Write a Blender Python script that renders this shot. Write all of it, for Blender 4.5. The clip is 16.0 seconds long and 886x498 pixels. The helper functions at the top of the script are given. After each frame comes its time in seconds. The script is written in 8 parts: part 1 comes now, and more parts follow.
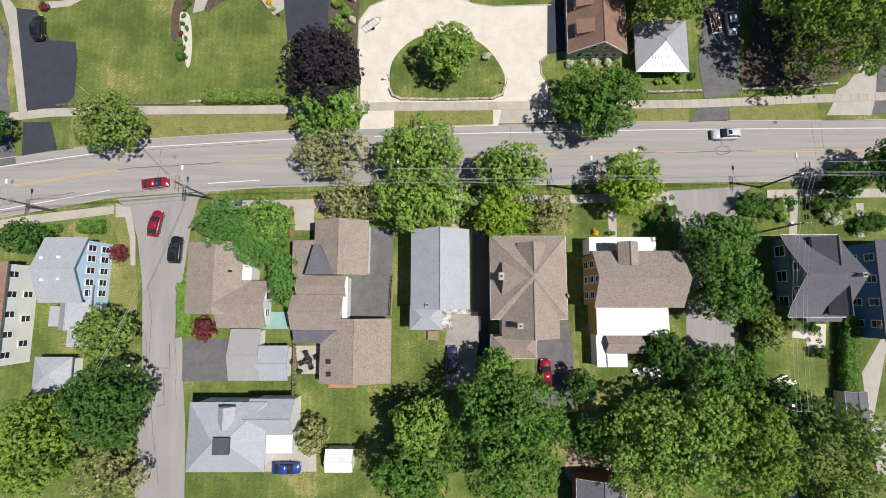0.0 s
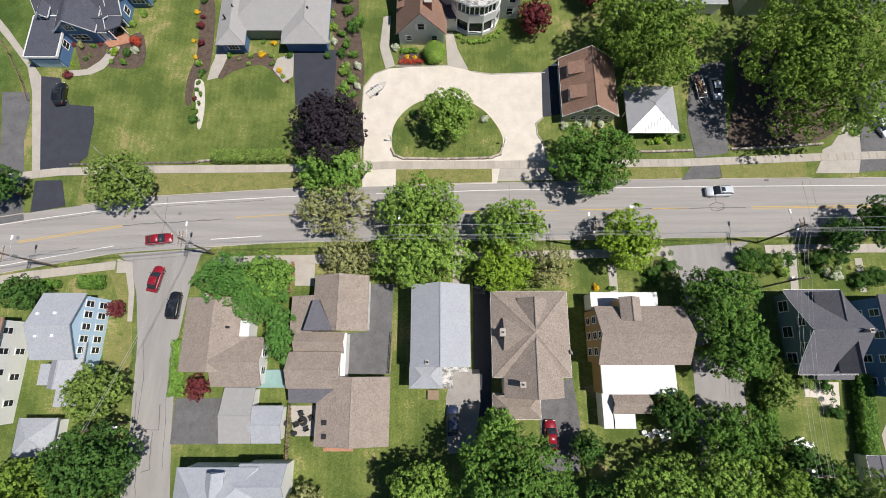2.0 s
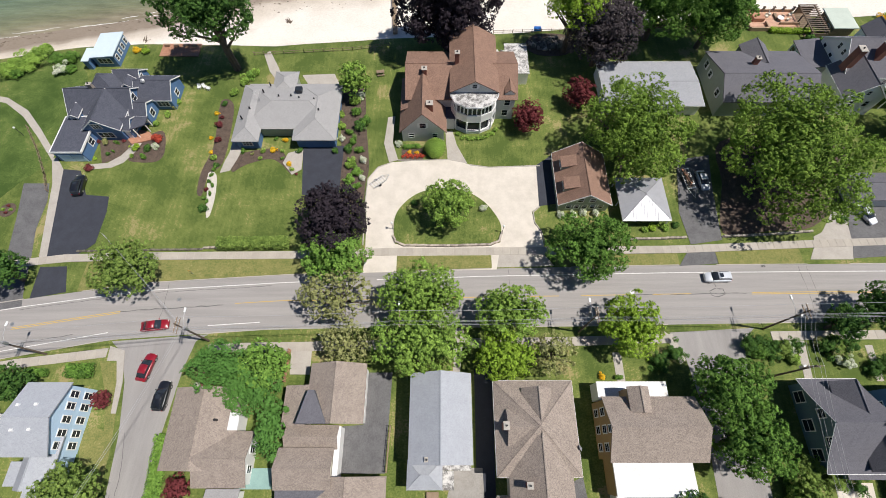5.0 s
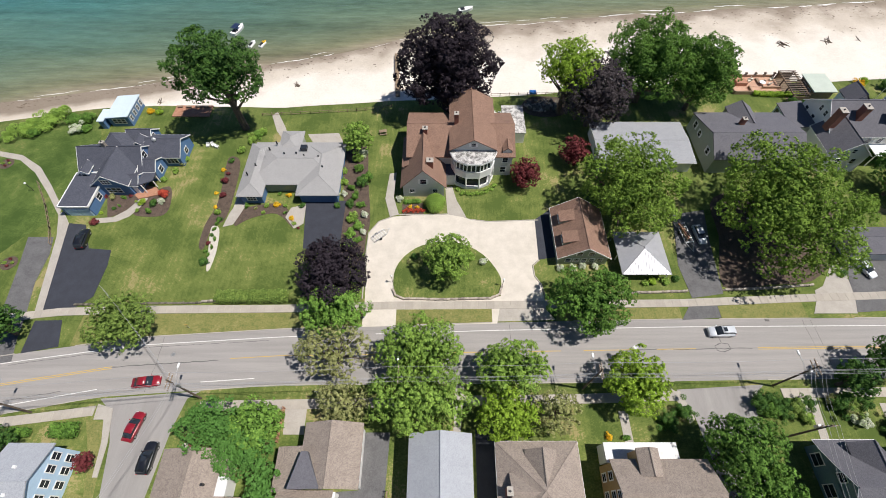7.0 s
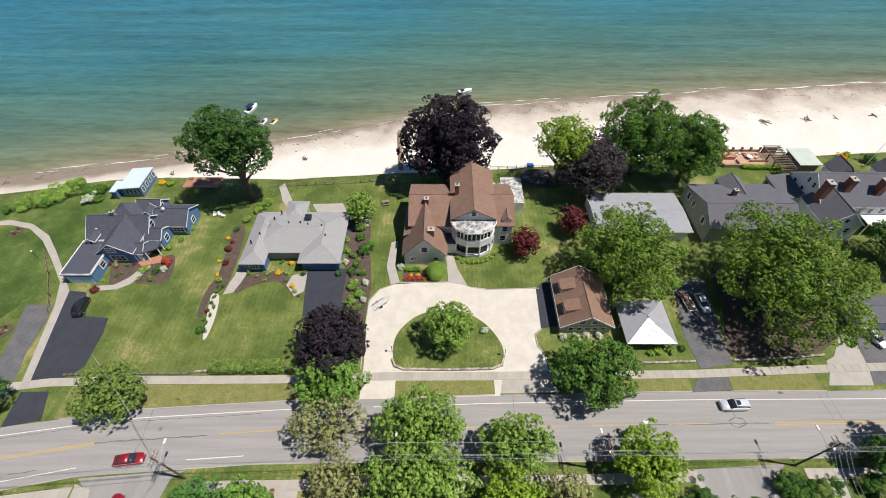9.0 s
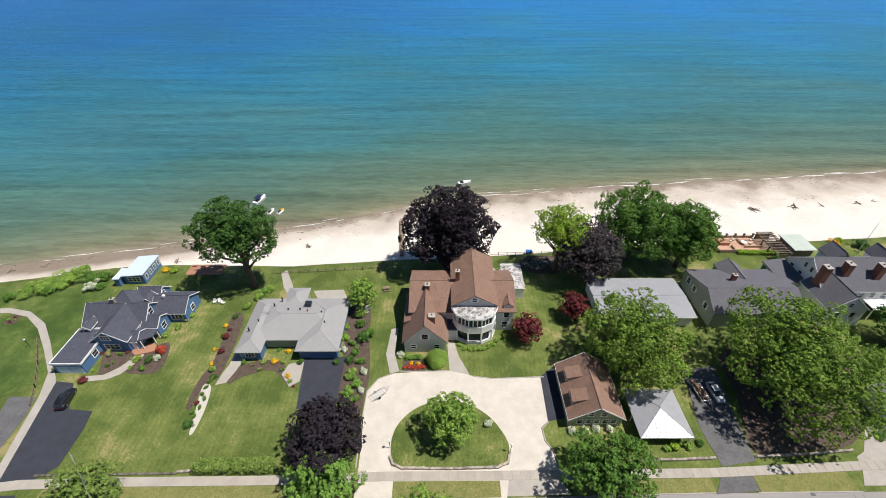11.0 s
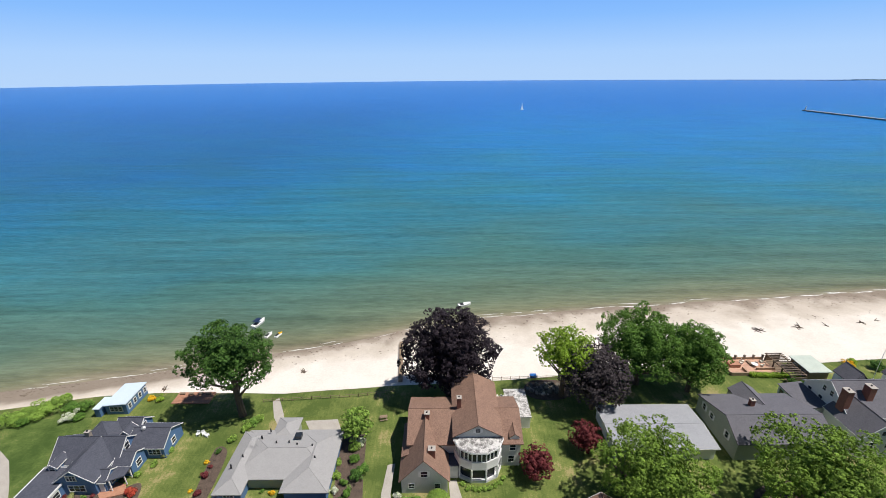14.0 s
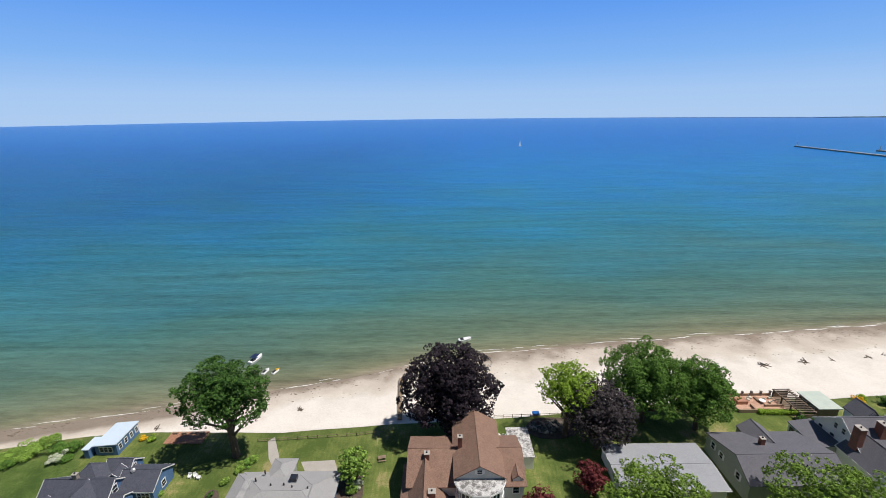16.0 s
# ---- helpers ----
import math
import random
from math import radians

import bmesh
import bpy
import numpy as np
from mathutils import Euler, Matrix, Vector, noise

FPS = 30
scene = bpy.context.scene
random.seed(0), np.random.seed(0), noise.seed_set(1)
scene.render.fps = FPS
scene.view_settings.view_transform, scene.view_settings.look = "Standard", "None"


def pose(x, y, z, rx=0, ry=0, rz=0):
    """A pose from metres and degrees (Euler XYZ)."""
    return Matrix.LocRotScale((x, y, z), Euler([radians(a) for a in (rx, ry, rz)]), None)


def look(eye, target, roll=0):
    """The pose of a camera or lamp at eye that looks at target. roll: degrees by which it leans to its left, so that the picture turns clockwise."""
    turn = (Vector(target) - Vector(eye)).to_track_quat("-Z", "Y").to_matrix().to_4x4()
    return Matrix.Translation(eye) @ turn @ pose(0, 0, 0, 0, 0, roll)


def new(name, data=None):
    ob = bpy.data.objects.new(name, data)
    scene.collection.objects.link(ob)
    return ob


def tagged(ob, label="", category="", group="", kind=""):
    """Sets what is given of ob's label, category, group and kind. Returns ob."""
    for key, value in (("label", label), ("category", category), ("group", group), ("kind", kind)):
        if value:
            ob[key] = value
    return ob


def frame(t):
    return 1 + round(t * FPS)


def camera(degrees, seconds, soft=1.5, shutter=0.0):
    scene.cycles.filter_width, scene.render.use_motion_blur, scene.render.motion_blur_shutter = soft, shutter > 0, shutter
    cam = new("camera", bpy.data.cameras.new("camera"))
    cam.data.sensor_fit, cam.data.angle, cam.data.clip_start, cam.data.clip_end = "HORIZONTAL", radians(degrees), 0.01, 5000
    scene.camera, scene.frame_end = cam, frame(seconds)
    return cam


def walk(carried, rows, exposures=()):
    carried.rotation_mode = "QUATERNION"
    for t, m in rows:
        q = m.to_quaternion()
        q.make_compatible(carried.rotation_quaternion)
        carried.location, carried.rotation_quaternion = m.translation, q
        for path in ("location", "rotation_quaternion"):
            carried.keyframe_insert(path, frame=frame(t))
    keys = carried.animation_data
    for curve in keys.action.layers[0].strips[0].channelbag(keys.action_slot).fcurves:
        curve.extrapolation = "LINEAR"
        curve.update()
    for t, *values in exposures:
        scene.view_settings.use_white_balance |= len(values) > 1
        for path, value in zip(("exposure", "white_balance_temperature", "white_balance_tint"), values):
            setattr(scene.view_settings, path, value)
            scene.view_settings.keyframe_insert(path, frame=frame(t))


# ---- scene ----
# ---- camera: a hovering drone that tilts up from the street to the lake ----
EYE = 75.0
cam = camera(90.68, 16.0, soft=0.55)
PATH = [
    (0.0, 6.74, -0.17, 0.01),
    (0.5, 6.45, -0.20, 0.07),
    (1.0, 7.79, -0.18, 0.03),
    (1.5, 10.70, -0.13, -0.04),
    (2.0, 13.96, -0.12, -0.03),
    (2.5, 16.55, -0.10, -0.04),
    (3.0, 18.48, -0.07, -0.04),
    (3.5, 19.99, -0.08, -0.03),
    (4.0, 21.80, -0.07, -0.04),
    (6.5, 30.21, -0.12, -0.02),
    (7.0, 32.14, -0.11, -0.01),
    (7.5, 34.01, -0.12, 0.02),
    (8.0, 36.85, -0.12, 0.06),
    (8.5, 39.21, -0.08, 0.07),
    (9.0, 41.01, -0.06, 0.11),
    (9.5, 43.54, -0.01, 0.07),
    (12.0, 57.22, 0.22, 0.04),
    (12.5, 59.48, 0.21, 0.03),
    (13.0, 62.78, 0.30, -0.06),
    (13.5, 65.83, 0.38, -0.08),
    (14.0, 68.10, 0.50, -0.16),
    (14.5, 69.77, 0.58, -0.21),
    (15.0, 71.02, 0.65, -0.24),
    (15.5, 71.91, 0.67, -0.23),
    (16.0, 72.56, 0.63, -0.21)]
walk(cam, [(t, pose(0, 0, EYE, a, b, c)) for t, a, b, c in PATH], exposures=[(0, 0.04), (9.5, 0.05), (12.5, 0.06), (14.5, -0.02), (16, -0.14)])

# ---- world and sun ----
SUN_EL, SUN_AZ = radians(64), radians(99)      # azimuth clockwise from +y
world = bpy.data.worlds.new("world")
scene.world = world
world.use_nodes = True
wn = world.node_tree.nodes
sky = wn.new("ShaderNodeTexSky")
sky.sky_type, sky.sun_disc = 'NISHITA', False
sky.sun_elevation, sky.sun_rotation = SUN_EL, SUN_AZ
sky.air_density, sky.dust_density, sky.ozone_density, sky.altitude = 1.0, 0.3, 3.0, 0.0
tint = wn.new("ShaderNodeMix")
tint.data_type, tint.blend_type = 'RGBA', 'MULTIPLY'
tint.inputs[0].default_value, tint.inputs[7].default_value = 1.0, (0.8, 0.95, 1.12, 1)
world.node_tree.links.new(sky.outputs[0], tint.inputs[6])
world.node_tree.links.new(tint.outputs[2], wn["Background"].inputs[0])
wn["Background"].inputs[1].default_value = 0.05
sun_data = bpy.data.lights.new("sun", 'SUN')
sun_data.energy, sun_data.angle, sun_data.color = 5.2, radians(0.55), (1.0, 0.958, 0.915)
sun = new("sun", sun_data)
sun.matrix_world = look((0, 0, 0), (-math.sin(SUN_AZ) * math.cos(SUN_EL), -math.cos(SUN_AZ) * math.cos(SUN_EL), -math.sin(SUN_EL)))


# ---- materials ----
def mat(name, a, b=None, rough=0.8, scale=1.0, fine=12.0, metal=0.0, bump=0.15, third=None, spec=0.4, cell=0.0, grain=0.55, stripe=0.0, spread=1.0, stretch=None):
    """Two tones mixed by a broad and a fine noise in world metres; optional single tabs (cell per metre), mowing stripes and fine bump."""
    b = b or tuple(c * 0.72 for c in a)
    m = bpy.data.materials.new(name)
    m.use_nodes = True
    n, l = m.node_tree.nodes, m.node_tree.links
    s = n["Principled BSDF"]
    s.inputs["Roughness"].default_value, s.inputs["Metallic"].default_value = rough, metal
    s.inputs["Specular IOR Level"].default_value = spec
    g = n.new("ShaderNodeNewGeometry")
    where = g.outputs["Position"]
    if stretch:
        mp = n.new("ShaderNodeMapping")
        mp.inputs["Scale"].default_value = stretch
        l.new(where, mp.inputs["Vector"])
        where = mp.outputs[0]

    def math_node(op, x, y, z=None):
        k = n.new("ShaderNodeMath")
        k.operation = op
        for i, v in enumerate((x, y, z)):
            if v is None:
                continue
            if isinstance(v, (int, float)):
                k.inputs[i].default_value = v
            else:
                l.new(v, k.inputs[i])
        return k.outputs[0]

    def tex(kind, sc, detail=4, rgh=0.6):
        k = n.new(kind)
        k.inputs["Scale"].default_value = sc
        if kind == "ShaderNodeTexNoise":
            k.inputs["Detail"].default_value, k.inputs["Roughness"].default_value = detail, rgh
        l.new(where if kind == "ShaderNodeTexNoise" and sc == scale else g.outputs["Position"], k.inputs["Vector"])
        return k

    big, small = tex("ShaderNodeTexNoise", scale, 6, 0.68).outputs["Fac"], tex("ShaderNodeTexNoise", fine, 3, 0.7).outputs["Fac"]
    f = math_node('MULTIPLY_ADD', math_node('SUBTRACT', small, 0.5), grain * 2.2, 0.5)
    f = math_node('MULTIPLY_ADD', math_node('SUBTRACT', big, 0.5), (1 - grain) * 2.2, f)
    if cell:
        v = tex("ShaderNodeTexVoronoi", cell)
        sep = n.new("ShaderNodeSeparateColor")
        l.new(v.outputs["Color"], sep.inputs[0])
        f = math_node('MULTIPLY_ADD', math_node('SUBTRACT', sep.outputs[0], 0.5), 0.2, f)
    if stripe:
        w = tex("ShaderNodeTexWave", 0.3)
        w.inputs["Distortion"].default_value = 2.2
        w.inputs["Detail"].default_value = 2
        f = math_node('MULTIPLY_ADD', math_node('SUBTRACT', w.outputs["Fac"], 0.5), stripe, f)
    ramp = n.new("ShaderNodeValToRGB")
    e = ramp.color_ramp.elements
    e[0].position, e[1].position = 0.5 - 0.3 * spread, 0.5 + 0.25 * spread
    e[0].color, e[1].color = (*b, 1), (*a, 1)
    if third:
        x = e.new(0.5 + 0.42 * spread)
        x.color = (*third, 1)
    l.new(f, ramp.inputs[0])
    l.new(ramp.outputs[0], s.inputs["Base Color"])
    if bump:
        bn = n.new("ShaderNodeBump")
        bn.inputs["Strength"].default_value, bn.inputs["Distance"].default_value = bump, 0.05
        l.new(small, bn.inputs["Height"])
        l.new(bn.outputs[0], s.inputs["Normal"])
    return m


def leaf_mat(name, a, b, glow=0.2):
    """Leaves: every leaf its own tone, some light through them."""
    m = bpy.data.materials.new(name)
    m.use_nodes = True
    n, l = m.node_tree.nodes, m.node_tree.links
    s = n["Principled BSDF"]
    s.inputs["Roughness"].default_value, s.inputs["Specular IOR Level"].default_value = 0.7, 0.12
    g = n.new("ShaderNodeNewGeometry")
    mix = n.new("ShaderNodeMix")
    mix.data_type = 'RGBA'
    mix.inputs[6].default_value, mix.inputs[7].default_value = (*a, 1), (*b, 1)
    at, av = n.new("ShaderNodeAttribute"), n.new("ShaderNodeMath")
    at.attribute_name, av.operation = "tone", 'MULTIPLY_ADD'
    hf = n.new("ShaderNodeMath")
    hf.operation = 'MULTIPLY'
    hf.inputs[1].default_value = 0.5
    l.new(g.outputs["Random Per Island"], hf.inputs[0])
    l.new(at.outputs["Fac"], av.inputs[0])
    av.inputs[1].default_value = 0.5
    l.new(hf.outputs[0], av.inputs[2])
    l.new(av.outputs[0], mix.inputs[0])
    l.new(mix.outputs[2], s.inputs["Base Color"])
    tr = n.new("ShaderNodeBsdfTranslucent")
    l.new(mix.outputs[2], tr.inputs["Color"])
    sh = n.new("ShaderNodeMixShader")
    sh.inputs[0].default_value = glow
    l.new(s.outputs[0], sh.inputs[1])
    l.new(tr.outputs[0], sh.inputs[2])
    l.new(sh.outputs[0], n["Material Output"].inputs[0])
    return m


M = dict(
    grass=mat("grass", (0.16, 0.19, 0.052), (0.078, 0.112, 0.027), 0.95, 0.11, 3.5, third=(0.29, 0.245, 0.11), spec=0.1, grain=0.32, bump=0.6, spread=0.5, stripe=0.045),
    # greener grass, with lens falloff and grazing view darkened into its colour
    dim_grass=mat("edge_dimmed_grass", (0.105, 0.15, 0.038), (0.05, 0.085, 0.02), 0.95, 0.14, 3.5, third=(0.19, 0.19, 0.07), spec=0.1, grain=0.35, bump=0.6, spread=0.55),
    dry=mat("dry_grass", (0.25, 0.23, 0.085), (0.12, 0.145, 0.042), 0.95, 0.5, 4.0, third=(0.36, 0.29, 0.16), spec=0.1, bump=0.5),
    sand=mat("sand", (0.76, 0.7, 0.62), (0.62, 0.56, 0.485), 0.95, 0.12, 2.5, spec=0.1, bump=0.6),
    asphalt=mat("asphalt", (0.34, 0.315, 0.295), (0.25, 0.235, 0.22), 0.9, 0.8, 9.0, grain=0.4, stretch=(0.05, 1, 1)),
    street=mat("street_asphalt", (0.33, 0.31, 0.29), (0.23, 0.215, 0.205), 0.9, 0.4, 9.0, grain=0.4, stretch=(1, 0.12, 1)),
    fresh=mat("fresh_asphalt", (0.046, 0.05, 0.064), (0.03, 0.032, 0.041), 0.9, 0.5, 10.0),
    grey_asphalt=mat("grey_asphalt", (0.16, 0.155, 0.155), (0.08, 0.078, 0.078), 0.9, 0.5, 8.0),
    concrete=mat("concrete", (0.44, 0.4, 0.35), (0.33, 0.3, 0.26), 0.9, 0.5, 9.0),
    grey_pad=mat("grey_concrete", (0.34, 0.32, 0.29), (0.22, 0.2, 0.18), 0.9, 0.5, 8.0),
    pale=mat("pale_concrete", (0.64, 0.58, 0.5), (0.5, 0.45, 0.38), 0.9, 0.35, 10.0, grain=0.4),
    mulch=mat("mulch", (0.14, 0.1, 0.075), (0.045, 0.033, 0.026), 1.0, 1.2, 6.0, bump=0.8),
    terracotta=mat("terracotta", (0.6, 0.38, 0.27), (0.42, 0.23, 0.15), 0.9, 1.2, 8.0),
    bare=mat("bare_earth", (0.36, 0.28, 0.2), (0.2, 0.15, 0.1), 1.0, 0.8, 6.0, bump=0.6),
    gravel=mat("gravel", (0.62, 0.58, 0.5), (0.42, 0.38, 0.33), 0.95, 3.0, 14.0, bump=0.5),
    stone=mat("stone", (0.36, 0.31, 0.26), (0.2, 0.17, 0.14), 0.9, 1.5, 10.0, bump=0.5),
    brick=mat("brick", (0.3, 0.13, 0.09), (0.2, 0.08, 0.06), 0.9, 2.0, 14.0),
    paint_line=mat("line_paint", (0.75, 0.74, 0.7), (0.5, 0.48, 0.46), 0.8, 1.5, 12.0),
    yellow=mat("yellow_paint", (0.62, 0.4, 0.08), (0.4, 0.3, 0.12), 0.8, 1.5, 12.0),
    roof_grey=mat("grey_shingle", (0.35, 0.34, 0.33), (0.27, 0.262, 0.255), 0.9, 0.5, 10.0, bump=0.5, cell=4.5, grain=0.82),
    roof_mid=mat("weathered_pale_roof", (0.35, 0.355, 0.37), (0.25, 0.255, 0.27), 0.85, 0.5, 10.0, bump=0.4, cell=4.5, grain=0.7),
    roof_light=mat("pale_shingle", (0.41, 0.425, 0.45), (0.29, 0.3, 0.325), 0.9, 0.5, 10.0, bump=0.5, cell=4.5, grain=0.82),
    roof_brown=mat("brown_shingle", (0.375, 0.31, 0.258), (0.17, 0.138, 0.117), 0.9, 0.5, 10.0, bump=0.5, cell=4.5, grain=0.82),
    roof_red=mat("red_brown_shingle", (0.31, 0.19, 0.135), (0.13, 0.075, 0.055), 0.9, 0.5, 10.0, bump=0.5, cell=4.5, grain=0.82),
    roof_dark=mat("charcoal_shingle", (0.095, 0.1, 0.125), (0.042, 0.045, 0.06), 0.9, 0.5, 10.0, bump=0.5, cell=4.5, grain=0.82),
    roof_slate=mat("slate_grey_shingle", (0.155, 0.15, 0.165), (0.09, 0.087, 0.1), 0.9, 0.5, 10.0, bump=0.5, cell=4.5, grain=0.82),
    metal_roof=mat("metal_roof", (0.46, 0.46, 0.48), (0.36, 0.36, 0.38), 0.5, 0.8, 9.0, metal=0.4, bump=0.03),
    membrane=mat("white_membrane", (0.76, 0.755, 0.74), (0.6, 0.595, 0.58), 0.7, 0.8, 6.0, spread=0.8),
    worn=mat("worn_membrane", (0.6, 0.58, 0.55), (0.16, 0.15, 0.14), 0.8, 0.9, 5.0, grain=0.3, spread=0.5),
    white=mat("white_siding", (0.78, 0.77, 0.74), (0.7, 0.69, 0.66), 0.6, 0.5, 6.0, bump=0.05),
    trim=mat("white_trim", (0.82, 0.81, 0.79), (0.74, 0.73, 0.71), 0.5, 0.5, 6.0, bump=0.0),
    blue=mat("blue_siding", (0.1, 0.19, 0.35), (0.08, 0.155, 0.29), 0.6, 0.5, 6.0, bump=0.05),
    pale_blue=mat("pale_blue_siding", (0.5, 0.66, 0.8), (0.44, 0.59, 0.73), 0.6, 0.5, 6.0, bump=0.05),
    tan=mat("tan_siding", (0.42, 0.28, 0.13), (0.34, 0.22, 0.1), 0.6, 0.5, 6.0, bump=0.05),
    teal=mat("grey_green_siding", (0.14, 0.22, 0.26), (0.1, 0.17, 0.2), 0.6, 0.5, 6.0, bump=0.05),
    sage=mat("sage_siding", (0.36, 0.4, 0.31), (0.3, 0.33, 0.26), 0.6, 0.5, 6.0, bump=0.05),
    cream=mat("cream_siding", (0.62, 0.58, 0.48), (0.55, 0.51, 0.42), 0.6, 0.5, 6.0, bump=0.05),
    greystucco=mat("grey_stucco", (0.66, 0.65, 0.62), (0.54, 0.53, 0.5), 0.8, 0.5, 9.0),
    wood=mat("weathered_wood", (0.3, 0.22, 0.15), (0.2, 0.14, 0.09), 0.85, 1.5, 12.0),
    redwood=mat("redwood_deck", (0.46, 0.24, 0.15), (0.32, 0.15, 0.09), 0.85, 1.5, 12.0),
    pole=mat("pole_wood", (0.16, 0.12, 0.09), (0.1, 0.075, 0.055), 0.9, 1.5, 12.0),
    bark=mat("bark", (0.15, 0.11, 0.08), (0.08, 0.06, 0.045), 1.0, 2.0, 14.0, bump=0.6),
    steel=mat("galvanised_steel", (0.5, 0.5, 0.5), (0.4, 0.4, 0.4), 0.45, 2.0, 12.0, metal=0.7),
    black=mat("black_plastic", (0.02, 0.02, 0.022), (0.014, 0.014, 0.015), 0.5, 2.0, 12.0, bump=0.0),
    rubber=mat("tyre_rubber", (0.025, 0.025, 0.025), (0.018, 0.018, 0.018), 0.85, 3.0, 12.0),
    wire=mat("wire", (0.4, 0.4, 0.4), (0.3, 0.3, 0.3), 0.6, 3.0, 12.0, bump=0.0),
    teal_deck=mat("teal_deck", (0.26, 0.4, 0.36), (0.2, 0.31, 0.29), 0.7, 1.0, 9.0),
    lamp=mat("lamp_lens", (0.8, 0.8, 0.78), (0.7, 0.7, 0.68), 0.2, 3.0, 9.0, bump=0.0),
    red_lens=mat("red_lens", (0.4, 0.02, 0.02), (0.3, 0.015, 0.015), 0.2, 3.0, 9.0, bump=0.0),
    flower_y=leaf_mat("yellow_flowers", (0.7, 0.5, 0.03), (0.8, 0.4, 0.02), 0.1),
    flower_r=leaf_mat("red_flowers", (0.35, 0.04, 0.03), (0.5, 0.1, 0.05), 0.1),
    flower_w=leaf_mat("white_flowers", (0.75, 0.72, 0.66), (0.3, 0.4, 0.15), 0.1),
    pale_metal=mat("pale_blue_metal_roof", (0.62, 0.71, 0.78), (0.54, 0.63, 0.7), 0.5, 0.6, 5.0, bump=0.02),
    tar=mat("tar_seal", (0.16, 0.15, 0.145), (0.1, 0.095, 0.09), 0.8, 2.0, 9.0),
    green_roof=mat("pale_green_roof", (0.52, 0.57, 0.49), (0.42, 0.47, 0.4), 0.7, 0.5, 6.0, bump=0.05),
    bare_wall=mat("tan_block_wall", (0.42, 0.3, 0.2), (0.3, 0.2, 0.13), 0.9, 0.9, 8.0),
    tarp=mat("blue_tarp", (0.03, 0.2, 0.6), (0.02, 0.14, 0.45), 0.5, 2.0, 8.0),
)
LEAF = dict(
    green=leaf_mat("leaf_green", (0.046, 0.105, 0.02), (0.2, 0.365, 0.062)),
    light=leaf_mat("leaf_light", (0.085, 0.155, 0.028), (0.37, 0.55, 0.1)),
    mid=leaf_mat("leaf_mid", (0.075, 0.134, 0.026), (0.311, 0.421, 0.096)),
    yellow=leaf_mat("leaf_yellow_green", (0.115, 0.19, 0.02), (0.41, 0.6, 0.065)),
    olive=leaf_mat("leaf_olive", (0.149, 0.167, 0.053), (0.455, 0.456, 0.192)),
    dark=leaf_mat("leaf_dark", (0.027, 0.074, 0.019), (0.127, 0.248, 0.048)),
    bright=leaf_mat("leaf_bright", (0.075, 0.159, 0.026), (0.287, 0.479, 0.089)),
    vine=leaf_mat("leaf_vine", (0.085, 0.205, 0.04), (0.14, 0.29, 0.065)),
    purple=leaf_mat("leaf_purple", (0.017, 0.013, 0.018), (0.057, 0.044, 0.053), 0.1),
    red=leaf_mat("leaf_red", (0.108, 0.023, 0.027), (0.220, 0.055, 0.055), 0.15),
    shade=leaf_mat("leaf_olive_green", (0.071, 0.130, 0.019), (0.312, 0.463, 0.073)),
    plum=leaf_mat("leaf_plum", (0.035, 0.028, 0.031), (0.125, 0.105, 0.105), 0.1),
)


def glass_mat():
    m = bpy.data.materials.new("window_glass")
    m.use_nodes = True
    s = m.node_tree.nodes["Principled BSDF"]
    s.inputs["Base Color"].default_value = (0.025, 0.03, 0.038, 1)
    s.inputs["Roughness"].default_value = 0.075
    return m


M["glass"] = glass_mat()


def car_paint(name, c):
    m = bpy.data.materials.new(name)
    m.use_nodes = True
    s = m.node_tree.nodes["Principled BSDF"]
    s.inputs["Base Color"].default_value, s.inputs["Roughness"].default_value = (*c, 1), 0.28
    s.inputs["Coat Weight"].default_value = 0.6
    return m


# ---- building blocks ----
def link(name, bm, material, parent=None, label="", kind=""):
    me = bpy.data.meshes.new(name)
    bm.normal_update()
    bm.to_mesh(me)
    bm.free()
    me.materials.append(material)
    ob = new(name, me)
    if parent:
        ob.parent = parent
    return tagged(ob, label, "", "", kind)


def part(name, bm, material, parent, label=""):
    return link(name, bm, material, parent, label)


def thing(name, label, category, x=0, y=0, z=0, rz=0, group="", kind=""):
    ob = new(name)
    ob.empty_display_size = 0.3
    ob.matrix_basis = pose(x, y, z, 0, 0, rz)
    return tagged(ob, label, category, group, kind)


def box(bm, x0, x1, y0, y1, z0, z1, bevel=0.0):
    m = Matrix.LocRotScale(((x0 + x1) / 2, (y0 + y1) / 2, (z0 + z1) / 2), None, (abs(x1 - x0), abs(y1 - y0), abs(z1 - z0)))
    r = bmesh.ops.create_cube(bm, size=1, matrix=m)
    if bevel:
        es = list({e for v in r["verts"] for e in v.link_edges})
        bmesh.ops.bevel(bm, geom=es, offset=bevel, segments=2, affect='EDGES', profile=0.6)
    return bm


def box_bm(*a, **k):
    return box(bmesh.new(), *a, **k)


def slab_bm(pts, z0, z1):
    bm = bmesh.new()
    if sum(a[0] * b[1] - b[0] * a[1] for a, b in zip(pts, pts[1:] + pts[:1])) < 0:
        pts = pts[::-1]
    top = [bm.verts.new((x, y, z1)) for x, y in pts]
    low = [bm.verts.new((x, y, z0)) for x, y in pts]
    f = bm.faces.new(top)
    for i in range(len(pts)):
        j = (i + 1) % len(pts)
        bm.faces.new((top[j], top[i], low[i], low[j]))
    bm.normal_update()
    bmesh.ops.triangulate(bm, faces=[f])
    return bm


